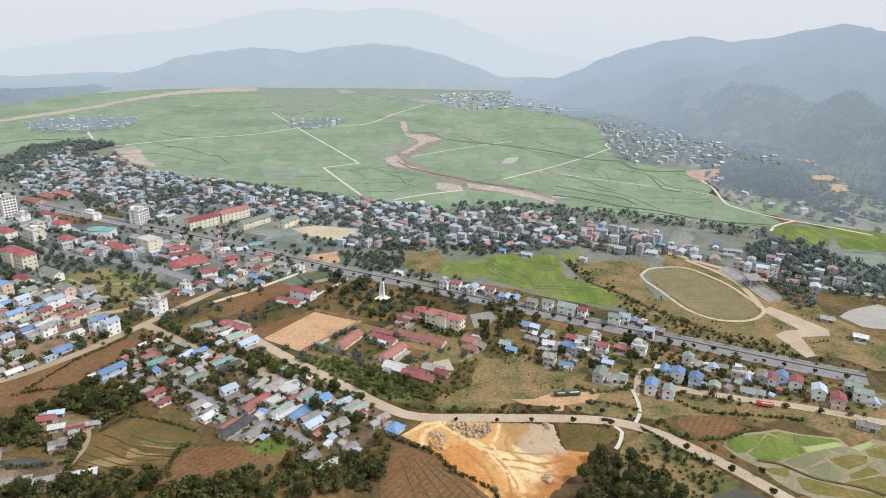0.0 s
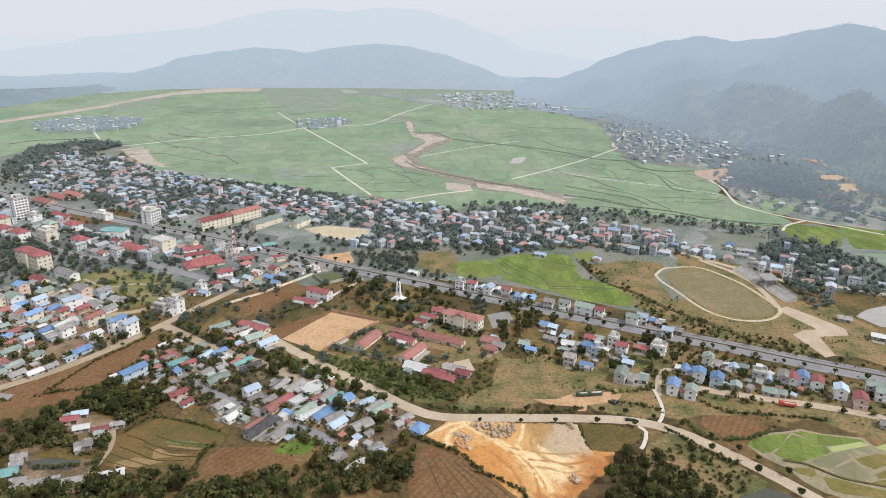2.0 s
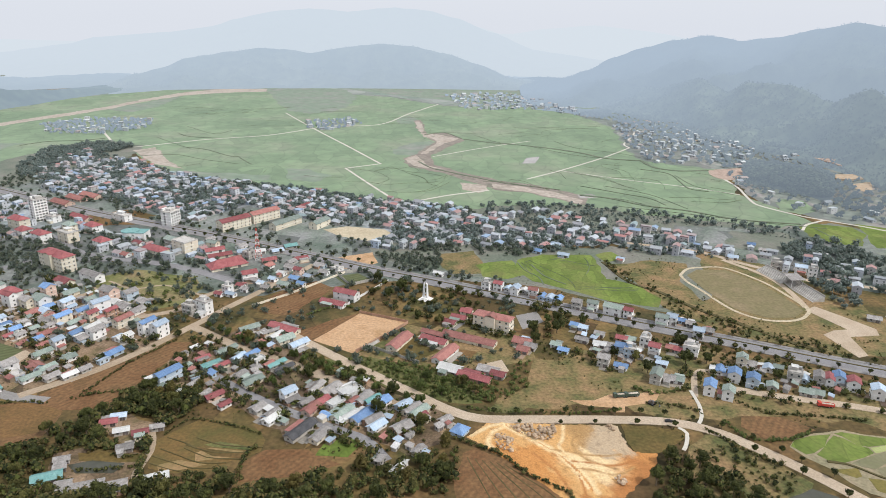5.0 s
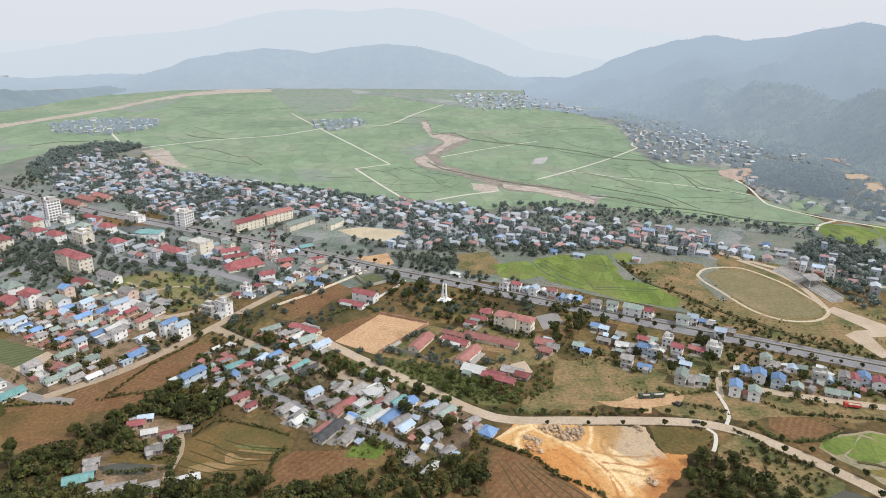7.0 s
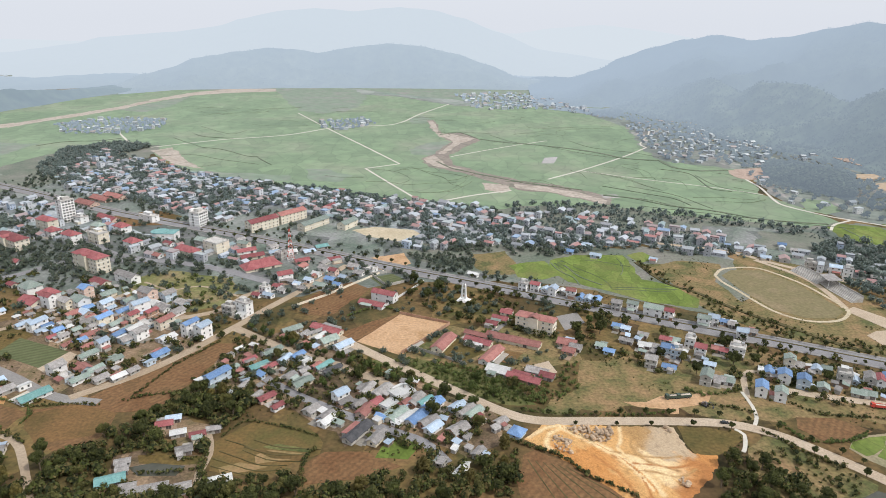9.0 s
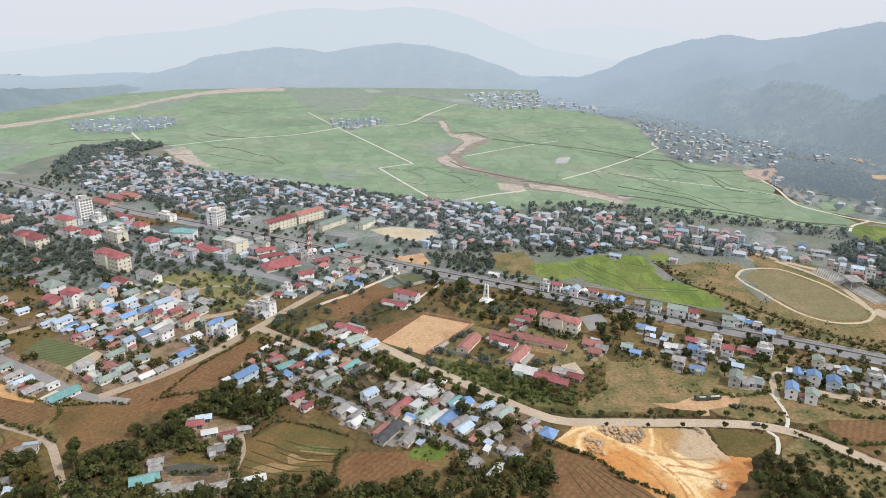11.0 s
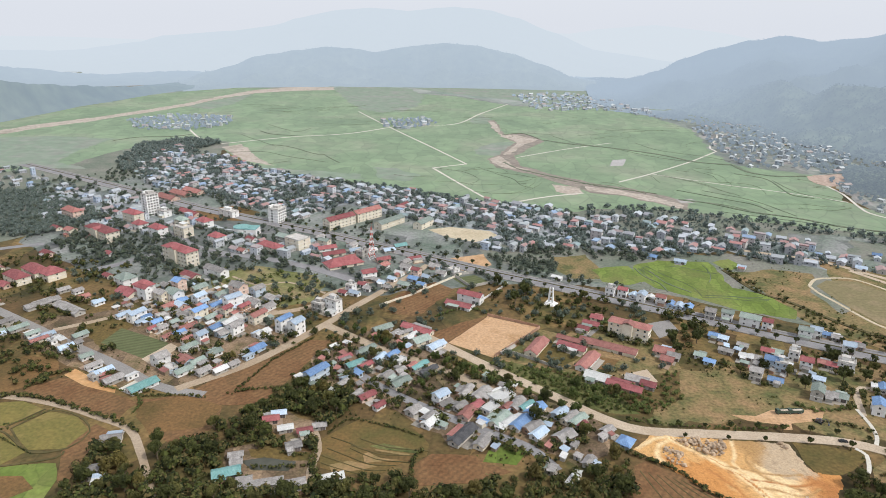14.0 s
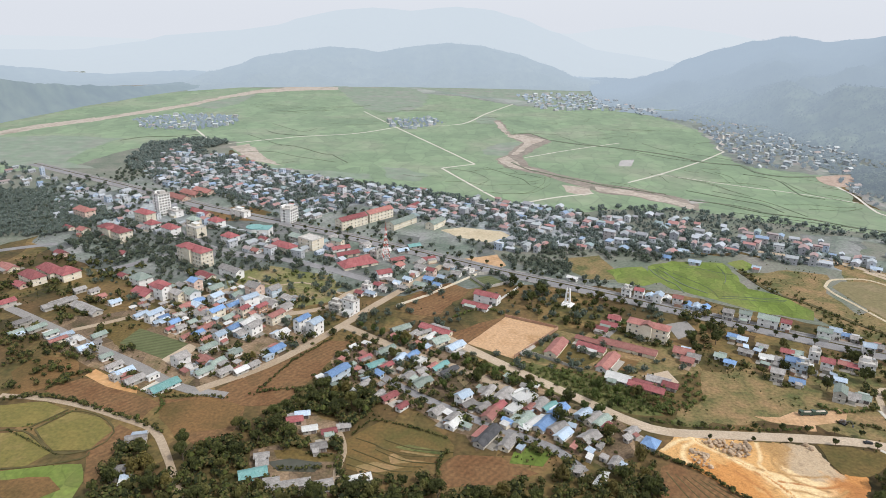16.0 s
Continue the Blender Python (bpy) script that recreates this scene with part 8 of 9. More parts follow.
house(79.3, 449.2, -25, 7.7, 6.16, 2, "G", "white")
house(92.9, 442.4, -29, 13.09, 8.47, 2, "G", "white")
house(102.7, 436.7, -28, 6.16, 6.16, 2, "R", "white")
house(123.8, 425.7, -28, 8.47, 6.93, 2, "G", "white")
house(131.1, 426.8, -27, 6.93, 6.93, 2, "b", "white")
house(139.1, 427.5, -27, 5.39, 5.39, 1, "B", "blue")
house(143.3, 423.0, -27, 6.16, 6.16, 1, "g", "grey")
house(142.2, 405.2, -25, 6.93, 6.93, 2, "b", "white")
house(151.9, 412.3, -30, 7.7, 6.93, 1, "g", "brick")
house(60.4, 417.7, -29, 6.93, 6.93, 1, "B", "blue")
house(65.5, 414.2, -29, 6.16, 6.16, 1, "b", "blue")
house(61.0, 395.9, -29, 9.24, 5.39, 1, "g", "grey")
house(74.7, 404.8, -29, 6.93, 5.39, 1, "g", "grey")
house(71.4, 389.6, -24, 8.47, 6.16, 1, "w", "white")
house(76.9, 388.2, -25, 6.93, 6.16, 1, "g", "white")
house(88.2, 398.4, -29, 7.7, 6.16, 1, "R", "pink")
house(94.1, 397.7, -27, 6.93, 5.39, 1, "G", "grey")
house(102.1, 392.3, -28, 6.16, 6.93, 2, "c", "white", "flat")
house(104.8, 380.9, -28, 6.93, 6.93, 2, "R", "white")
house(83.4, 380.3, -28, 7.7, 6.93, 2, "B", "blue")
house(87.8, 376.8, -26, 6.93, 6.93, 2, "c", "blue", "flat")
house(117.8, 385.3, -26, 7.7, 6.16, 1, "P", "brick")
house(121.4, 382.3, -28, 6.16, 5.39, 1, "R", "grey")
house(128.6, 381.0, -29, 9.24, 7.7, 2, "c", "white", "flat")
house(42.3, 388.0, -28, 6.93, 6.16, 1, "G", "white")
house(45.8, 380.2, -29, 6.93, 5.39, 1, "B", "blue")
house(68.1, 364.7, -26, 6.93, 6.93, 2, "g", "grey")
house(78.0, 360.3, -25, 8.47, 6.16, 1, "B", "white")
house(104.7, 364.5, -27, 6.93, 5.39, 1, "b", "blue")
house(95.4, 345.9, -29, 6.16, 10.01, 2, "G", "grey")
house(103.5, 346.5, -29, 6.93, 6.93, 1, "g", "grey")
house(108.1, 345.3, -28, 7.7, 6.93, 1, "G", "white")
house(137.9, 356.9, -26, 6.16, 10.01, 1, "B", "white")
house(122.5, 333.6, -25, 6.16, 9.24, 2, "B", "white")
house(130.8, 327.6, -27, 6.16, 6.93, 2, "G", "white")
house(142.6, 347.8, -25, 6.93, 7.7, 2, "B", "white")
house(155.4, 367.1, -26, 6.16, 6.93, 2, "G", "cream")
house(160.7, 366.0, -27, 6.16, 6.16, 1, "g", "brick")
house(151.2, 342.0, -28, 6.93, 7.7, 2, "B", "blue")
house(161.5, 338.9, -27, 6.16, 6.93, 1, "G", "grey")
house(169.2, 360.5, -26, 6.16, 6.93, 1, "b", "white")
house(175.9, 361.4, -27, 5.39, 5.39, 1, "G", "grey")
house(179.9, 349.6, -26, 7.7, 7.7, 2, "w", "grey", "flat")
house(184.6, 347.3, -27, 5.39, 6.93, 1, "b", "blue")
house(192.3, 345.1, -28, 6.16, 8.47, 2, "g", "grey")
house(196.6, 343.2, -27, 5.39, 8.47, 2, "R", "white")
house(203.9, 345.4, -26, 6.16, 7.7, 2, "B", "blue")
house(178.7, 333.1, -29, 7.7, 6.93, 1, "G", "grey")
house(183.9, 332.0, -27, 7.7, 6.93, 1, "G", "white")
house(209.1, 339.5, -27, 6.93, 7.7, 2, "R", "white")
house(218.3, 330.9, -25, 6.93, 7.7, 2, "b", "white")
house(224.1, 321.4, -24, 6.93, 8.47, 2, "R", "pink")
house(240.6, 335.4, -28, 8.47, 6.93, 2, "G", "grey")
house(241.9, 328.0, -24, 9.24, 6.93, 2, "G", "white")
house(245.9, 323.9, -25, 6.93, 7.7, 1, "b", "white")
house(228.0, 300.0, -28, 10.78, 6.16, 1, "g", "grey")
house(233.6, 567.3, -27, 9.24, 6.16, 1, "b", "white")
house(262.2, 544.4, -29, 9.24, 6.16, 2, "c", "grey", "flat")
house(278.2, 533.8, -25, 9.24, 6.93, 2, "b", "white")
house(281.3, 520.9, -26, 6.93, 6.16, 3, "c", "white", "flat")
house(304.6, 519.2, -24, 7.7, 6.16, 1, "g", "grey")
house(315.5, 530.5, -25, 7.7, 6.16, 1, "G", "white")
house(351.7, 505.9, -26, 6.16, 6.16, 1, "b", "blue")
house(319.7, 578.1, -25, 12.32, 6.16, 1, "w", "white")
house(267.1, 605.4, -26, 7.7, 6.16, 1, "B", "grey")
house(271.1, 588.6, -29, 7.7, 6.16, 1, "g", "white")
house(281.8, 436.2, -26, 9.24, 6.93, 1, "g", "grey")
house(288.6, 407.1, -30, 9.24, 6.16, 1, "w", "grey")
house(55.1, 577.0, -29, 9.24, 6.93, 1, "B", "blue")
house(77.6, 567.0, -25, 10.78, 6.16, 1, "b", "blue")
house(73.4, 598.2, -30, 15.4, 6.16, 1, "b", "grey")
house(127.5, 557.2, -29, 6.93, 6.16, 1, "b", "white")

house(-469.4, 723, -31, 30, 12, 1, "P", "pink", windows=(5, 2), label="long market hall with a faded red sheet roof")
house(-462.7, 742.8, -31, 30, 12, 1, "P", "pink", windows=(5, 2), label="long market hall with a faded red sheet roof")
house(-452.8, 755.3, -31, 30, 12, 1, "P", "pink", windows=(5, 2), label="long market hall with a faded red sheet roof")
house(-529.3, 634.8, -31, 24, 11, 3, "P", "pink", "hip", windows=(5, 2), label="three-storey salmon office with faded red hipped roof")

# ---- landmarks ----
long_block(-358.7, 518.2, -31, 34, 12, 4, "R", "cream", "large cream four-storey public building with a red hipped roof")
long_block(-461.3, 573.5, -31, 38, 13, 3, "R", "cream", "large cream three-storey public building with red hipped roofs")
long_block(2.3, 413.4, -27, 27, 9, 3, "P", "cream", "cream three-storey school building with a faded red roof")
tower_block(-455.7, 657, -31, 10, 14, 8, "white eight-storey tower block with ranks of windows")
tower_block(-315.4, 649.8, -17, 12, 15, 5, "pale grey five-storey flat-roofed block")
round_hall(-335.9, 602.3)
lattice_mast(-197.5, 547.5, 29.0)
monument(-46.2, 463.6, -27)
grandstand(249.9, 524.1, -78, 32)
grandstand(257.9, 482.8, -83, 27)
grandstand(256.8, 503.5, -94, 14, roofed=True)
lorry(69.2, 327.3, 8)
lorry(75.8, 328.2, 10)
digger(85.1, 320.1, -50)
lorry(182.7, 320.3, -12, RED_PAINT)
bleacher(-79.9, 386.4, 57, 16)
car(89.2, 303.1, -4)
fence([(-174.0, 445.7), (-152.9, 467.7), (-122.8, 508.2), (-112.4, 521.7)], 1.9, WALLS["cream"], "cream rendered boundary wall with posts")
fence([(-108.6, 442.7), (-96.0, 467.4), (-77.7, 499.7)], 1.9, WALLS["white"], "white rendered boundary wall with posts")
fence([(-88.6, 376.0), (-71.4, 399.6), (-57.1, 420.3)], 2.2, WALLS["brick"], "brown brick boundary wall beside the sports ground")
fence([(-93.6, 437.2), (-74.6, 429.1), (-57.1, 421.2)], 2.0, WALLS["brick"], "brown brick boundary wall beside the sports ground")
fence([(-78.8, 382.4), (-63.2, 372.9), (-47.1, 363.1)], 2.0, WALLS["grey"], "grey cement boundary wall of the school")
fence([(-123.6, 514.6), (-100.4, 522.1), (-84.9, 504.4), (-107.7, 488.9), (-123.6, 514.6)], 2.4, WALLS["grey"], "grey fence round the hard court")

# ---- town quarters too dense to tell apart ----
TOWN_ALL = [(-664, 774), (-603, 909), (-417, 902), (-218, 813), (-6, 729), (67, 626), (18, 437), (23, 369), (-83, 352), (-114, 326), (-225, 363), (-370, 425), (-528, 552)]
LEFT_ROWS = [(-363, 420), (-357, 473), (-313, 478), (-260, 455), (-241, 422), (-254, 397), (-272, 384), (-301, 388), (-329, 403)]
LEFT_LOW = [(-448, 404), (-425, 401), (-386, 379), (-339, 352), (-286, 318), (-291, 336), (-355, 374), (-431, 415), (-465, 427)]
LEFT_MID = [(-298, 349), (-287, 373), (-262, 368), (-265, 339), (-278, 330)]
LEFT_ALL = [(-542, 490), (-486, 526), (-398, 507), (-304, 479), (-201, 426), (-188, 400), (-222, 357), (-280, 312), (-345, 338), (-461, 388)]
CIVIC_ALL = [(-513, 618), (-408, 622), (-311, 596), (-225, 557), (-221, 514), (-317, 496), (-395, 507), (-487, 549)]
LEFT_SLOPE = [(-451, 376), (-400, 371), (-370, 355), (-346, 334), (-349, 311), (-373, 303), (-391, 301)]
WOOD_NORTH = [(-63, 582), (-26, 619), (13, 603), (86, 616), (104, 591), (48, 569), (-4, 561), (-2, 512), (-21, 511), (-29, 527), (-53, 530)]
TOWN_GROUND = [(-664, 774), (-603, 909), (-417, 902), (-218, 813), (-6, 729), (67, 626), (27, 503), (-20, 502), (-94, 499), (-179, 467), (-287, 463), (-407, 482), (-528, 552)]
TOWN_NORTH = [(-599, 909), (-608, 1048), (-513, 976), (-419, 909), (-289, 840), (-218, 813), (-127, 769), (-72, 746), (-7, 724), (3, 673), (-9, 597), (-78, 577), (-100, 585), (-92, 635), (-160, 665), (-194, 685), (-260, 729), (-296, 659), (-333, 679), (-431, 746), (-503, 769), (-572, 840)]
TOWN_WEST = [(-628, 762), (-581, 751), (-527, 728), (-446, 673), (-355, 617), (-301, 593), (-258, 578), (-234, 534), (-251, 526), (-305, 538), (-362, 574), (-422, 588), (-474, 603), (-576, 636)]
TOWN_EAST = [(-1, 706), (77, 721), (156, 680), (213, 652), (240, 582), (205, 562), (165, 579), (136, 608), (61, 591), (7, 589)]
TOWN_FAR_EAST = [(226, 598), (276, 600), (316, 585), (344, 555), (302, 489), (285, 512), (251, 531), (228, 566)]
TOWN_ROADSIDE = [(-269, 612), (-171, 563), (-96, 522), (-99, 499), (-142, 510), (-182, 522), (-236, 556)]
VILLAGE_LEFT = [(-843, 1315), (-774, 1404), (-648, 1390), (-618, 1290), (-665, 1203), (-754, 1196)]
VILLAGE_FIELD = [(-331, 1420), (-238, 1456), (-204, 1373), (-263, 1292), (-306, 1317)]
VILLAGE_RIGHT = [(327, 1422), (448, 1494), (462, 1296), (492, 1161), (387, 1005), (292, 1008), (300, 1158)]
VILLAGE_HEAD = [(-34, 1990), (145, 2099), (272, 1806), (299, 1576), (192, 1674), (20, 1655)]
VILLAGE_HILL = [(382, 971), (391, 933), (404, 817), (438, 799), (476, 729), (517, 696), (478, 644), (438, 672), (395, 725), (351, 767), (359, 861)]
EAST_EDGE = [(293, 601), (333, 603), (364, 580), (397, 559), (425, 532), (365, 448), (343, 473), (316, 495), (294, 526)]
WEST_EDGE = [(-871, 906), (-715, 832), (-604, 766), (-599, 724), (-704, 752), (-765, 774)]
# mixed wall and roof colours, cooled and sheened to paint in haze
FAR_WALLS = island_material("haze_cooled_far_walls", ((0.47, 0.48, 0.497), (0.545, 0.56, 0.588), (0.432, 0.41, 0.395), (0.376, 0.38, 0.407), (0.489, 0.44, 0.429), (0.432, 0.5, 0.61)), haze_sheen=0.25)
FAR_ROOFS = island_material("mixed_haze_cooled_roofs", ((0.34, 0.16, 0.15), (0.261, 0.272, 0.296), (0.339, 0.357, 0.39), (0.3, 0.17, 0.162), (0.214, 0.289, 0.419), (0.246, 0.246, 0.267), (0.411, 0.433, 0.476), (0.285, 0.221, 0.22), (0.221, 0.281, 0.296), (0.3, 0.315, 0.333), (0.364, 0.383, 0.419), (0.19, 0.196, 0.214)), haze_sheen=0.3)

# village copies: greyer walls and roofs, lighter glass, as seen through haze
DISTANT_WALLS = island_material("hazed_distant_walls", ((0.38, 0.41, 0.44), (0.46, 0.48, 0.5), (0.34, 0.36, 0.38), (0.5, 0.5, 0.5)), haze_sheen=0.3)
DISTANT_ROOFS = island_material("hazed_distant_roofs", ((0.26, 0.29, 0.33), (0.34, 0.36, 0.38), (0.33, 0.27, 0.26), (0.4, 0.42, 0.44), (0.22, 0.24, 0.27), (0.5, 0.52, 0.53)), haze_sheen=0.35)
DISTANT_GLASS = material("haze_lightened_glass", ((0.12, 0.13, 0.145), (0.16, 0.17, 0.185)), rough=0.15)

# the town's grass and dusty yards, haze tint included in their colour
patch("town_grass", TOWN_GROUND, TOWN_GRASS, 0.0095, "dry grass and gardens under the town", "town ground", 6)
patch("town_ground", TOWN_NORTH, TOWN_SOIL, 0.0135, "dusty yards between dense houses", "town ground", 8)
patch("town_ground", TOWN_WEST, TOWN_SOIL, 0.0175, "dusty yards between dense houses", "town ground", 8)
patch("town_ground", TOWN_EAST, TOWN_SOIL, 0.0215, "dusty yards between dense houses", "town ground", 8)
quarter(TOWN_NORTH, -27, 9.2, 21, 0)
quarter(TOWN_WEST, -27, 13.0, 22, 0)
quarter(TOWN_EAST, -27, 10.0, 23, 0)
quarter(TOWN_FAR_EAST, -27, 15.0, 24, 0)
quarter(LEFT_ROWS, -31, 9.5, 26, 40, False)
quarter(LEFT_LOW, -31, 9.5, 27, 24, False)
quarter(LEFT_MID, -31, 9.5, 28, 8, False)
quarter(TOWN_ROADSIDE, -27, 12.5, 25, 20)
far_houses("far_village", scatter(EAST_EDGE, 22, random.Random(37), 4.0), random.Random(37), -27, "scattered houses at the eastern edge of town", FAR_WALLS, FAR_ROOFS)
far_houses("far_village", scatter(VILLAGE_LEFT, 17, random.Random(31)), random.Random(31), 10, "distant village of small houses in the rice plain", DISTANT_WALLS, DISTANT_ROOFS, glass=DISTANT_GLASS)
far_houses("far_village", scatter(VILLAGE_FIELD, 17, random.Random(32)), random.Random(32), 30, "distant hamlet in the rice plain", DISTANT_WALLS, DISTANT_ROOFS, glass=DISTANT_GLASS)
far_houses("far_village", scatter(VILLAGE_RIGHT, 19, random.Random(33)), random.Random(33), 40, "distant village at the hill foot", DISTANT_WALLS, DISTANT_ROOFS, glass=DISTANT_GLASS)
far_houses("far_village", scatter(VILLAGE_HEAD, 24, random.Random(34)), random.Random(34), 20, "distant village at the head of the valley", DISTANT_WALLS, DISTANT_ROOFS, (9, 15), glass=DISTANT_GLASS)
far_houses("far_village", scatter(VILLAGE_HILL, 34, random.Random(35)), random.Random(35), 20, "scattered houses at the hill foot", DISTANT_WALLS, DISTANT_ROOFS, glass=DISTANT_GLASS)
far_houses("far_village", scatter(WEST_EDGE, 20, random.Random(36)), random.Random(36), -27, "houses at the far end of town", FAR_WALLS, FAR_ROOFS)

HILL_HAMLET = [(431.7, 1330.9), (496.9, 1336.6), (535.3, 1206.4), (429.4, 983.5), (385.1, 980.6), (380.7, 1084.8)]
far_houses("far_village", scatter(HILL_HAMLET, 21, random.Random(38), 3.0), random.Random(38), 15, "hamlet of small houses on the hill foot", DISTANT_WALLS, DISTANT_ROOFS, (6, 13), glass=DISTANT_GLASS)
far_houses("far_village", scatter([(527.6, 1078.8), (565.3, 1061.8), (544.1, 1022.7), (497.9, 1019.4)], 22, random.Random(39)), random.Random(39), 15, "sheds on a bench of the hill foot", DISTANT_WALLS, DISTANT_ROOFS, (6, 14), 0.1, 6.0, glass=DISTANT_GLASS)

PLAIN_NEAR = [(-429, 936), (-298, 873), (-222, 835), (-100, 782), (-2, 796), (62, 861), (137, 789), (176, 751), (236, 731), (328, 694), (345, 814), (373, 971), (271, 1029), (124, 955), (18, 875), (-43, 945), (-98, 961), (-207, 934), (-304, 928), (-397, 962)]
PLAIN_MID = [(-578, 1081), (-384, 1333), (-158, 1378), (-100, 1128), (-41, 1190), (119, 1155), (274, 1102), (330, 1343), (225, 1539), (-38, 1542), (-322, 1676), (-732, 1631), (-654, 1272)]
PADDY_A = [(35, 555), (102, 570), (106, 535), (128, 497), (131, 461), (64, 490), (41, 504)]
bund_lines(PLAIN_NEAR, 36, 61, 0.6, 110, "winding grassy bunds of the near rice plain", PLAIN_BUND)
bund_lines(PLAIN_MID, 36, 62, 1.0, 130, "winding grassy bunds of the far rice plain", PLAIN_BUND)
bund_lines(PADDY_A, 16, 63, 0.6, 60, "narrow bunds of the bright paddies", PLAIN_BUND)
ROAD_STRIP = [(41.2, 409.5), (88.4, 410.9), (131.5, 372), (171.6, 365.8), (212, 340), (200.4, 321.6), (158, 338.6), (125.7, 357.5), (66.3, 370.2)]
TOWN_SOUTH = [(-278, 351), (-198, 390), (-162, 403), (-104, 362), (-27, 314), (-40, 270), (-88, 279), (-149, 313), (-214, 319)]
sheds(TOWN_SOUTH, 34, 97)
sheds(LEFT_ROWS, 40, 98)
sheds(ROAD_STRIP, 22, 99)
# ---- trees ----
MODELS = [
    tree_model(1, 9.0, 3.6, 2.4, LEAVES[0], 1700, 0.31, "broad dark green shade tree"),
    tree_model(2, 7.0, 2.9, 1.8, LEAVES[1], 1400, 0.28, "olive green broadleaf tree"),
    tree_model(3, 11.0, 3.4, 3.2, LEAVES[0], 1800, 0.31, "tall dark green broadleaf tree"),
    tree_model(4, 6.0, 2.6, 1.4, LEAVES[3], 1200, 0.27, "fresh green young garden tree"),
    tree_model(5, 8.0, 3.3, 1.8, LEAVES[2], 1400, 0.3, "yellowing broadleaf tree on the slope"),
    tree_model(6, 4.2, 1.5, 1.5, LEAVES[0], 260, 0.34, "small clipped street tree"),
]

WOOD_BOTTOM = [(-237, 224), (-255, 268), (-244, 281), (-229, 290), (-221, 309), (-209, 322), (-171, 329), (-162, 312), (-174, 295), (-174, 275), (-169, 250), (-162, 231)]
WOOD_BOTTOM_MID = [(-168, 246), (-141, 255), (-125, 249), (-94, 254), (-78, 263), (-67, 268), (-46, 264), (-29, 285), (-22, 268), (-18, 253), (-31, 241), (-89, 234), (-164, 227)]
WOOD_SITE = [(60, 233), (69, 258), (78, 273), (92, 272), (103, 261), (107, 251), (106, 234)]
WOOD_TRACK = [(-282, 232), (-289, 256), (-277, 266), (-255, 250), (-238, 224), (-276, 219)]
WOOD_BANK = [(-111, 368), (-66, 356), (-28, 343), (-5, 330), (-11, 316), (-40, 327), (-67, 339), (-103, 348)]
WOOD_SCHOOL = [(-94, 499), (-66, 494), (-25, 478), (-3, 478), (-6, 448), (-28, 435), (-36, 416), (-56, 425), (-73, 449), (-91, 464)]
WOOD_SCHOOL_EAST = [(33, 468), (54, 453), (58, 433), (44, 401), (28, 401), (29, 428)]
WOOD_COURT = [(-21, 431), (-8, 426), (9, 413), (16, 407), (12, 397), (-0, 403), (-15, 412)]
SCRUB_GREEN = [(-70, 363), (-52, 359), (-29, 361), (-16, 349), (2, 341), (-3, 320), (-23, 324), (-49, 337), (-66, 346)]
WOOD_LEFT_EDGE = [(-733, 733), (-646, 731), (-558, 691), (-496, 641), (-513, 599), (-533, 569), (-595, 561)]
WOOD_POINT = [(-634, 907), (-670, 1044), (-623, 1116), (-550, 1083), (-581, 993), (-588, 910), (-586, 840)]
WOOD_EAST = [(-10, 672), (78, 687), (138, 658), (202, 623), (219, 581), (157, 571), (126, 594), (58, 575), (23, 590), (-9, 588)]
WOOD_RIVERSIDE = [(8, 750), (90, 759), (171, 733), (246, 706), (339, 667), (382, 622), (375, 604), (318, 628), (251, 674), (156, 680), (17, 695)]
WOOD_RIGHT = [(292, 601), (358, 639), (375, 604), (274, 445), (270, 488), (283, 553)]
HILL_FOOT = [(387, 1304), (494, 1265), (577, 1190), (679, 1080), (761, 955), (547, 687), (496, 702), (447, 716), (438, 799), (390, 817), (366, 862), (391, 972), (422, 1112)]
GRASSLAND_WEST = [(-595, 561), (-480, 613), (-342, 559), (-172, 471), (-104, 369), (-27, 314), (-18, 286), (-40, 242), (-329, 215), (-400, 300)]
GRASSLAND_EAST = [(-8, 525), (170, 611), (249, 598), (354, 491), (311, 377), (210, 237), (81, 234), (90, 295), (0, 306), (-35, 364)]
WOOD_NORTHSIDE = [(-96, 556), (-57, 573), (-38, 547), (-45, 517), (-74, 523), (-92, 533)]
HILL_FOOT_BACK = [(272, 1573), (451, 1787), (561, 1524), (661, 1313), (607, 1169), (480, 1231), (417, 1328), (343, 1484)]
PARK = [(-329, 502), (-292, 522), (-232, 500), (-219, 483), (-237, 447), (-272, 438), (-303, 461)]
WOOD_CIVIC = [(-502, 573), (-424, 574), (-408, 584), (-326, 545), (-276, 551), (-267, 522), (-320, 531), (-369, 504), (-419, 505), (-502, 555)]
SCRUB_SLOPE = [(90, 276), (115, 281), (136, 264), (138, 244), (113, 240), (102, 259)]
SCRUB_DITCH = [(113, 562), (126, 520), (149, 467), (190, 419), (239, 390), (229, 375), (176, 405), (137, 445), (111, 488)]
SCRUB_MEADOW = [(-102, 366), (-63, 367), (-16, 341), (23, 369), (17, 335), (-9, 314), (-49, 328), (-83, 346)]
ROAD_BELT = [(34, 437), (105, 403), (215, 353), (195, 322), (114, 332), (81, 350), (25, 384)]
ROAD_BELT_EAST = [(119, 410), (184, 380), (254, 334), (239, 310), (160, 322), (116, 336)]
near_wood(WOOD_BOTTOM, 7.0, 41, (0, 1, 2, 2, 4))
near_wood(WOOD_BOTTOM_MID, 7.5, 42, (0, 0, 2, 1, 4))
near_wood(WOOD_SITE, 7.0, 43, (0, 2, 2))
near_wood(WOOD_TRACK, 6.0, 44, (1, 4, 0))
near_wood(WOOD_BANK, 10.0, 45, (3, 3, 1))
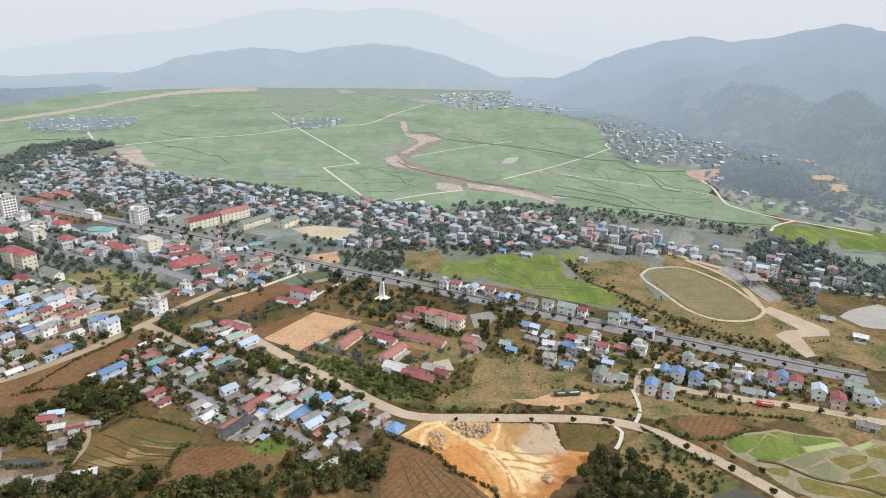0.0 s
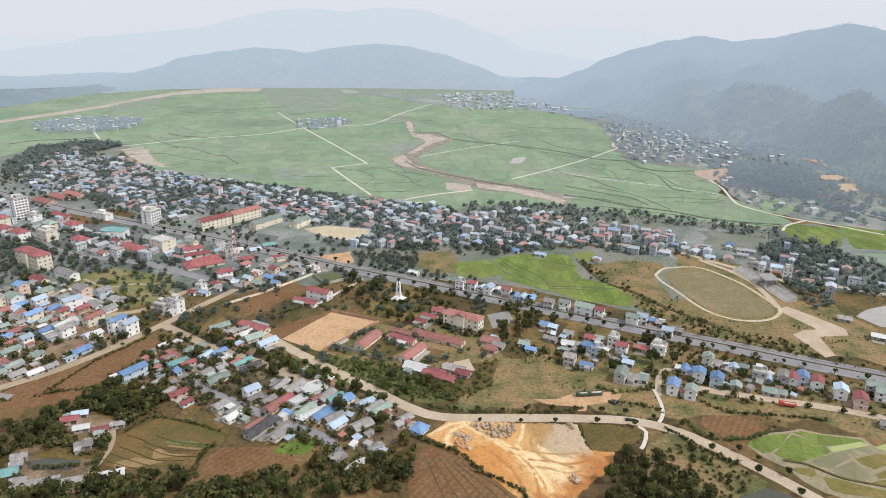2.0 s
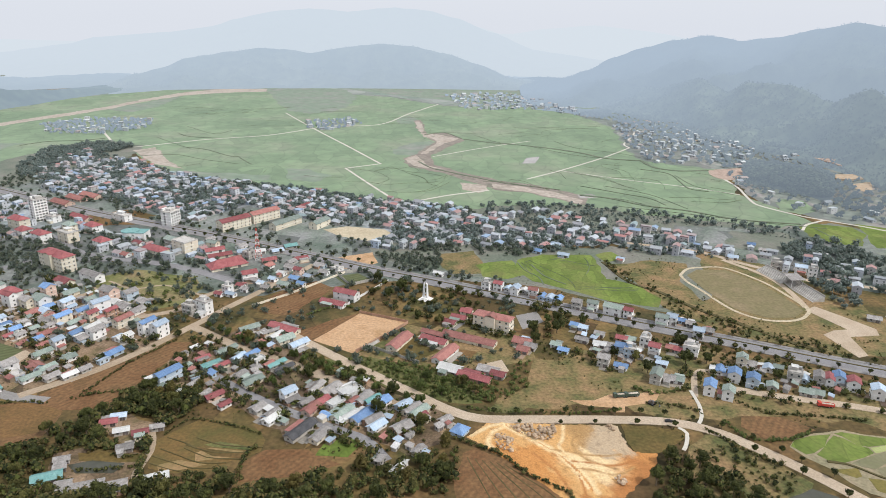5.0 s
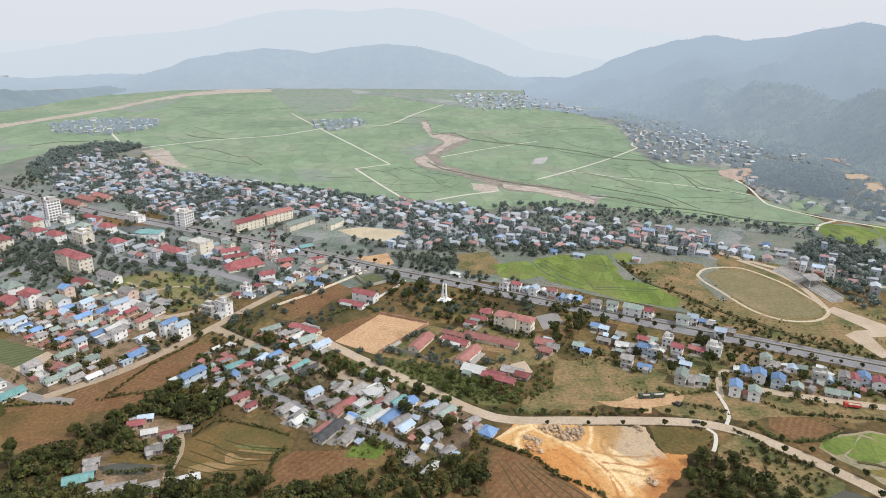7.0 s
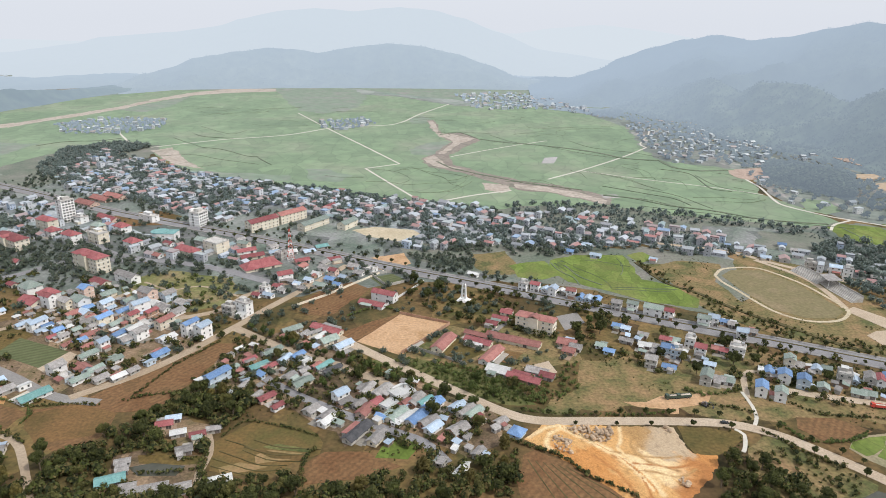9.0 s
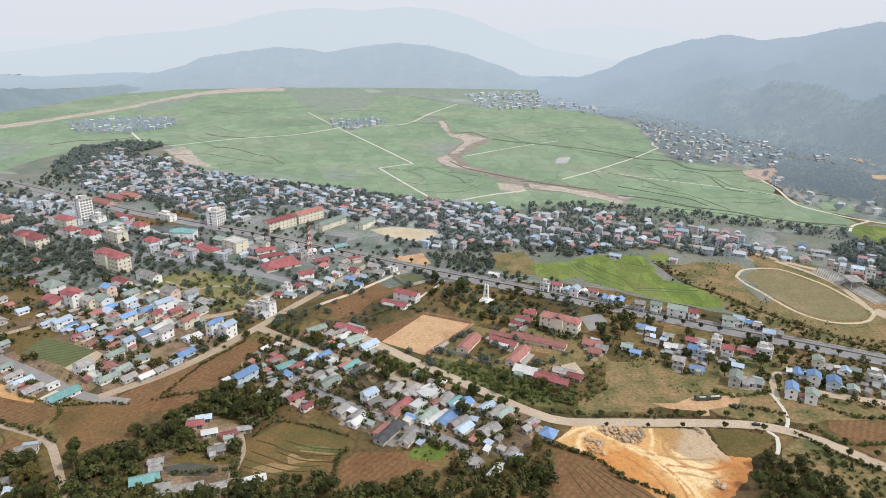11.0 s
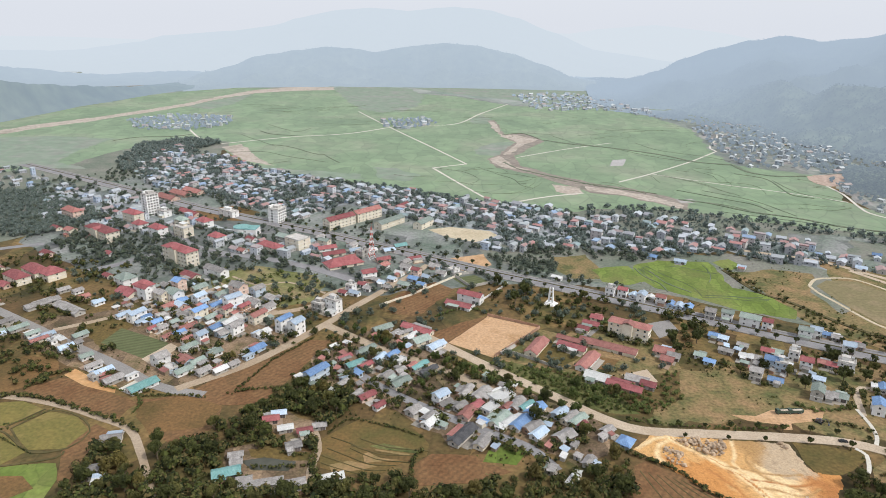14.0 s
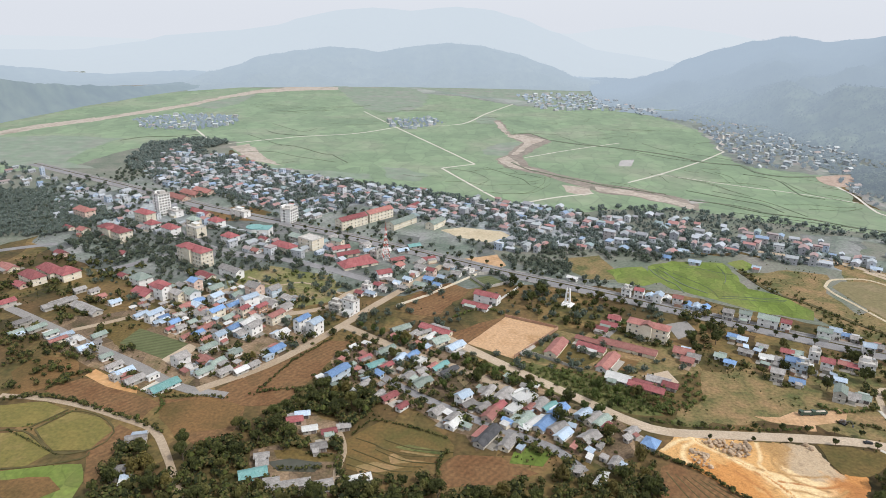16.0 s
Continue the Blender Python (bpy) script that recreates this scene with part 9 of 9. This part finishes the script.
near_wood(WOOD_SCHOOL, 14.0, 46, (0, 1, 2))
near_wood(WOOD_SCHOOL_EAST, 12.0, 47, (0, 1, 3))
near_wood(TOWN_SOUTH, 17.0, 48, (0, 1, 3, 4))
near_wood(ROAD_BELT, 13.0, 49, (0, 1, 5))

street_trees(MAIN_ROAD, 8.2, 11.0, 5, "row of trees along the main road")
street_trees(MAIN_ROAD, -8.2, 12.0, 5, "row of trees along the main road")
street_trees([(-51.8, 330.1), (-31.0, 313.1), (-12.0, 303.7), (21.6, 303.7), (61.4, 304.4), (91.5, 302.6), (112.9, 293.4), (130.3, 277.1), (145.4, 260.1), (155.3, 247.7)], 4.9, 11.0, 5, "row of trees along the concrete road")
street_trees([(-12.0, 303.7), (21.6, 303.7), (61.4, 304.4), (91.5, 302.6), (112.9, 293.4), (130.3, 277.1), (145.4, 260.1), (155.3, 247.7)], -4.9, 19.0, 5, "row of trees along the concrete road")
street_trees([(-206.8, 411.0), (-162.4, 379.6), (-120.8, 356.8), (-80.8, 328.9), (-39.9, 306.9)], 5.5, 9.0, 3, "row of trees along the dusty street")

def wood(poly, gap, seed, low, high, label, clear=1.5, per=46, mat=WOODS, patchy=-9):
    r = random.Random(seed)
    places = [p for p in scatter(poly, gap, r, clear) if noise.noise((p[0] / 26, p[1] / 26, seed)) + 0.6 * noise.noise((p[0] / 7, p[1] / 7, seed)) > patchy]
    bush_cloud("woodland", places, r, low, high, mat, label, per=per)


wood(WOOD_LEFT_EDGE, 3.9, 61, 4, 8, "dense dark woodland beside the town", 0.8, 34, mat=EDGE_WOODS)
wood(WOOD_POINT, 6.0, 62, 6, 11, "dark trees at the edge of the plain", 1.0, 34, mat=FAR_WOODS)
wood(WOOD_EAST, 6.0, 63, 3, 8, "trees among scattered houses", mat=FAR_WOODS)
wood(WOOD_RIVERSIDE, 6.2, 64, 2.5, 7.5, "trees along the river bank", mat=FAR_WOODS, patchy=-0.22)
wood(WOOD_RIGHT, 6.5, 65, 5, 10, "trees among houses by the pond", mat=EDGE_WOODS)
# woods in FOREST_NEAR carry the hills' emitted haze
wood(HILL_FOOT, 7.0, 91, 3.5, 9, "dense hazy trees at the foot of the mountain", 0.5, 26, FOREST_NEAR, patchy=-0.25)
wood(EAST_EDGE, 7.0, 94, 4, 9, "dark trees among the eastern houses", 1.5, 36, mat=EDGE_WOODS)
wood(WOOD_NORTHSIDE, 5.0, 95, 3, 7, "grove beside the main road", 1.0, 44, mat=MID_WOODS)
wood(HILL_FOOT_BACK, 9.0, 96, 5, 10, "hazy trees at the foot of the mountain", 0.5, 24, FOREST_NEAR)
wood(PARK, 5.0, 67, 1.0, 5, "small trees and yellow-green shrubs of the park", 1.0, 40, FRESH_WOODS, patchy=0.0)
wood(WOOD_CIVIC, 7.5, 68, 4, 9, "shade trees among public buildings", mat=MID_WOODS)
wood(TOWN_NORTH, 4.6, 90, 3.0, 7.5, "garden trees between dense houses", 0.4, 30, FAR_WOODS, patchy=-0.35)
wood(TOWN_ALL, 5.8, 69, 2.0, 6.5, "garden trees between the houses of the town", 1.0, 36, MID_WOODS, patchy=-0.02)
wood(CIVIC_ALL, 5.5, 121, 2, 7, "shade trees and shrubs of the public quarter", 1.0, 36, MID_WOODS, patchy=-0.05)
wood(LEFT_ALL, 4.6, 122, 1.5, 6.5, "garden shrubs between small houses", 0.8, 36, WOODS, patchy=0.05)
wood(LEFT_SLOPE, 3.2, 123, 0.8, 6.0, "trees and scrub on the slope below the houses", 0.5, 34, WOODS, patchy=0.05)
wood(WOOD_NORTH, 4.4, 124, 2, 7, "groves and gardens north of the road", 0.8, 36, MID_WOODS, patchy=-0.05)
wood(ROAD_BELT, 4.0, 125, 1.2, 5.5, "garden trees between roadside houses", 0.8, 34, WOODS, patchy=0.05)
wood(SCRUB_SLOPE, 3.2, 70, 1.2, 4.0, "low shrubs on the slope", 0.5, 24)
wood(SCRUB_DITCH, 3.4, 71, 1.2, 4.2, "shrubs along the ditch", 0.5, 24)
wood(SCRUB_MEADOW, 3.4, 72, 1.2, 4.0, "fresh green shrubs on the bank", 0.5, 30, FRESH_WOODS)
wood(GRASSLAND_WEST, 2.6, 92, 0.3, 1.9, "tufts and low shrubs on rough ground", 0.6, 7, patchy=0.3)
wood(GRASSLAND_EAST, 2.6, 93, 0.3, 1.9, "tufts and low shrubs on rough ground", 0.6, 7, patchy=0.3)
wood(WOOD_COURT, 3.4, 73, 3, 6, "dense hedge trees before the school", 0.1, 40)
wood(SCRUB_GREEN, 2.3, 120, 0.8, 3.2, "lush yellow-green shrubs on the school bank", 0.3, 26, FRESH_WOODS)
wood(WOOD_RIVERSIDE, 3.4, 130, 0.8, 2.8, "low scrub on the river flat", 0.5, 14, FAR_WOODS, patchy=0.02)
wood(TOWN_EAST, 3.6, 131, 0.8, 3.5, "garden shrubs among the eastern houses", 0.5, 16, FAR_WOODS, patchy=-0.05)
wood(EAST_EDGE, 3.6, 132, 0.8, 3.0, "garden shrubs among the eastern houses", 0.5, 16, EDGE_WOODS, patchy=0.0)
# village trees in FOREST_NEAR take on that emitted haze too
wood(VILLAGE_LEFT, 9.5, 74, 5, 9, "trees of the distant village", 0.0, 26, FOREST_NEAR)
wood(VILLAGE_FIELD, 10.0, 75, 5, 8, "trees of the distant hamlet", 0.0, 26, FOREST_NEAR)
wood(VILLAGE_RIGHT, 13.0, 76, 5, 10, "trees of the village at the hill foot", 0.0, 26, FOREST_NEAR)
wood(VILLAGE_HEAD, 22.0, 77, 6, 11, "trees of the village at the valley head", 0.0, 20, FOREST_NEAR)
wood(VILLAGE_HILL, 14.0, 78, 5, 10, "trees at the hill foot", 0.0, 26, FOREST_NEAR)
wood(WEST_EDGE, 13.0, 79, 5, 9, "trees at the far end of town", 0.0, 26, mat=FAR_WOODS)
wood(WOOD_BOTTOM, 4.2, 82, 3, 8, "dense dark undergrowth of the wood", 0.6, 60)
wood(WOOD_BOTTOM_MID, 4.2, 83, 3, 8, "dense dark undergrowth of the wood", 0.6, 60)
wood(WOOD_BOTTOM, 8.0, 110, 1.5, 4.0, "fresh green shrubs in the hamlet", 0.6, 40, FRESH_WOODS)
wood(WOOD_BOTTOM_MID, 9.0, 111, 1.5, 4.0, "fresh green shrubs at the wood's edge", 0.6, 40, FRESH_WOODS)
wood(WOOD_TRACK, 9.0, 112, 1.5, 4.0, "fresh green shrubs beside the track", 0.6, 40, FRESH_WOODS)
wood(WOOD_SITE, 4.0, 84, 3, 7, "dense dark wood beside the earthworks", 0.6, 70)
wood(WOOD_TRACK, 3.6, 85, 2.0, 7, "thicket beside the dirt track", 0.6, 50)
wood(WOOD_BANK, 3.6, 86, 1.2, 4.5, "fresh green thicket along the dusty street", 0.6, 44, FRESH_WOODS, patchy=-0.3)
wood(WOOD_SCHOOL, 5.4, 87, 2, 6, "dense grove round the memorial", 1.0, 60)
wood(WOOD_SCHOOL_EAST, 5.0, 88, 2.5, 7, "dense grove beside the school", 1.0, 60)
wood(ROAD_BELT_EAST, 4.6, 80, 1.5, 5.0, "garden shrubs behind the houses", 1.0, 30)
wood(TOWN_SOUTH, 3.3, 81, 1.2, 5.5, "garden shrubs between the houses", 0.4, 34, patchy=-0.3)

hedge([(-369.3, 298.7), (-353.4, 303.8), (-331.5, 300.2), (-300.5, 290.6), (-281.3, 283.7), (-270.3, 276.8)], 100, 3.0, 2.2)
hedge([(-343.4, 276.1), (-333.8, 282.1), (-326.2, 291.9)], 101, 1.2, 1)
hedge([(-349.5, 272.1), (-336.8, 267.0), (-313.0, 255.7)], 102, 1.4, 1)
hedge([(-354.9, 310.7), (-350.8, 324.9), (-340.8, 331.2)], 103, 3.0, 2)
hedge([(-314.6, 318.4), (-297.0, 313.5), (-283.4, 306.1), (-282.2, 292.4)], 104, 2.2, 1.6)
hedge([(-285.1, 309.4), (-267.0, 312.4), (-250.1, 312.3)], 105, 2, 1.4)
hedge([(-239.4, 316.3), (-225.6, 323.7), (-209.6, 325.3)], 106, 2.2, 2)
hedge([(-25.5, 284.5), (-4.9, 273.4), (8.8, 256.5), (21.7, 248.1), (28.6, 237.8)], 107, 2.6, 1.6)
hedge([(-15.3, 312.4), (6.5, 309.8), (37.5, 309.7), (66.0, 313.4)], 108, 1.8, 1.6)
hedge([(83.3, 321.4), (101.5, 317.3), (109.5, 312.0)], 109, 2.2, 2)
hedge([(-174.5, 284.9), (-165.4, 298.3), (-146.8, 295.0), (-125.4, 287.2)], 110, 1.8, 1)
hedge([(-125.8, 275.5), (-128.7, 262.2), (-125.0, 250.5)], 111, 2.6, 1.5)
hedge([(119.3, 304.0), (126.1, 288.8), (146.2, 288.0), (161.0, 294.8)], 112, 2.4, 1.6)
hedge([(107.7, 295.8), (117.7, 281.4), (127.7, 270.3)], 113, 2.2, 1.5)
hedge([(131.1, 329.9), (144.5, 314.0), (168.2, 310.9), (196.9, 306.3)], 114, 2.2, 1.8)
hedge([(-167.1, 472.9), (-145.0, 499.8), (-120.2, 526.8)], 115, 2.6, 1.6)
hedge([(-209.3, 389.1), (-226.0, 356.6), (-235.2, 322.5)], 116, 2.0, 1.5)
hedge([(-129.9, 432.2), (-111.2, 447.7), (-93.9, 441.2)], 117, 2.4, 1.6)
hedge([(79.9, 336.9), (91.0, 331.0), (113.3, 337.7)], 118, 2.4, 2)
hedge([(-40.9, 398.8), (-7.0, 436.0), (13.7, 436.6)], 119, 3.2, 2)
hedge([(-222, 267.5), (-215.7, 273.1), (-205.2, 275.8), (-195.6, 274.7)], 140, 4.5, 4)
hedge([(-204.9, 256.3), (-192.6, 256.1), (-177.3, 259.4)], 141, 2.2, 2)
hedge([(-211.8, 240.6), (-196.7, 238.5), (-179.6, 240.9), (-172.9, 244.5)], 142, 4, 4)
hedge([(-206.5, 283.4), (-199, 274.5), (-189.7, 272.4)], 143, 4, 3)
hedge([(-183.3, 282.4), (-177.5, 273.4), (-174.5, 257.1)], 144, 3.5, 2.5)
hedge([(-213.5, 250.7), (-207.2, 248.4), (-201.3, 246.9)], 145, 3.5, 3)
hedge([(-212.6, 300.3), (-206.9, 306.3), (-197.4, 306), (-186.6, 300.9)], 146, 4.5, 4)
hedge([(-192.7, 268.6), (-187.7, 266.3), (-179.7, 267.4)], 147, 2, 2.5)
hedge([(-217.6, 293.1), (-209, 286.1), (-205, 279.1)], 148, 4, 4)
rubble([(3.5, 295.8), (12.2, 297.1), (26.6, 297.5), (25.6, 288.4), (19.7, 283.8), (11.2, 288)], 51, 260)
rubble([(-6.3, 284.5), (-2.8, 289.5), (1.3, 288.7), (3.8, 282.9), (1.7, 274.9), (-3.9, 277)], 52, 120)
rubble([(48.4, 256.7), (51.3, 258.5), (53.5, 255.2), (51.2, 251.2), (48.5, 252.3)], 53, 34)
rubble([(54.3, 298.3), (58.5, 298.4), (57.3, 294.3), (54.3, 294.2)], 54, 14)
tagged(new("paved_yards", YARDS.mesh("paved_yards", YARD)), "small paved and trodden yards beside the houses", "yards", "", "stuff")
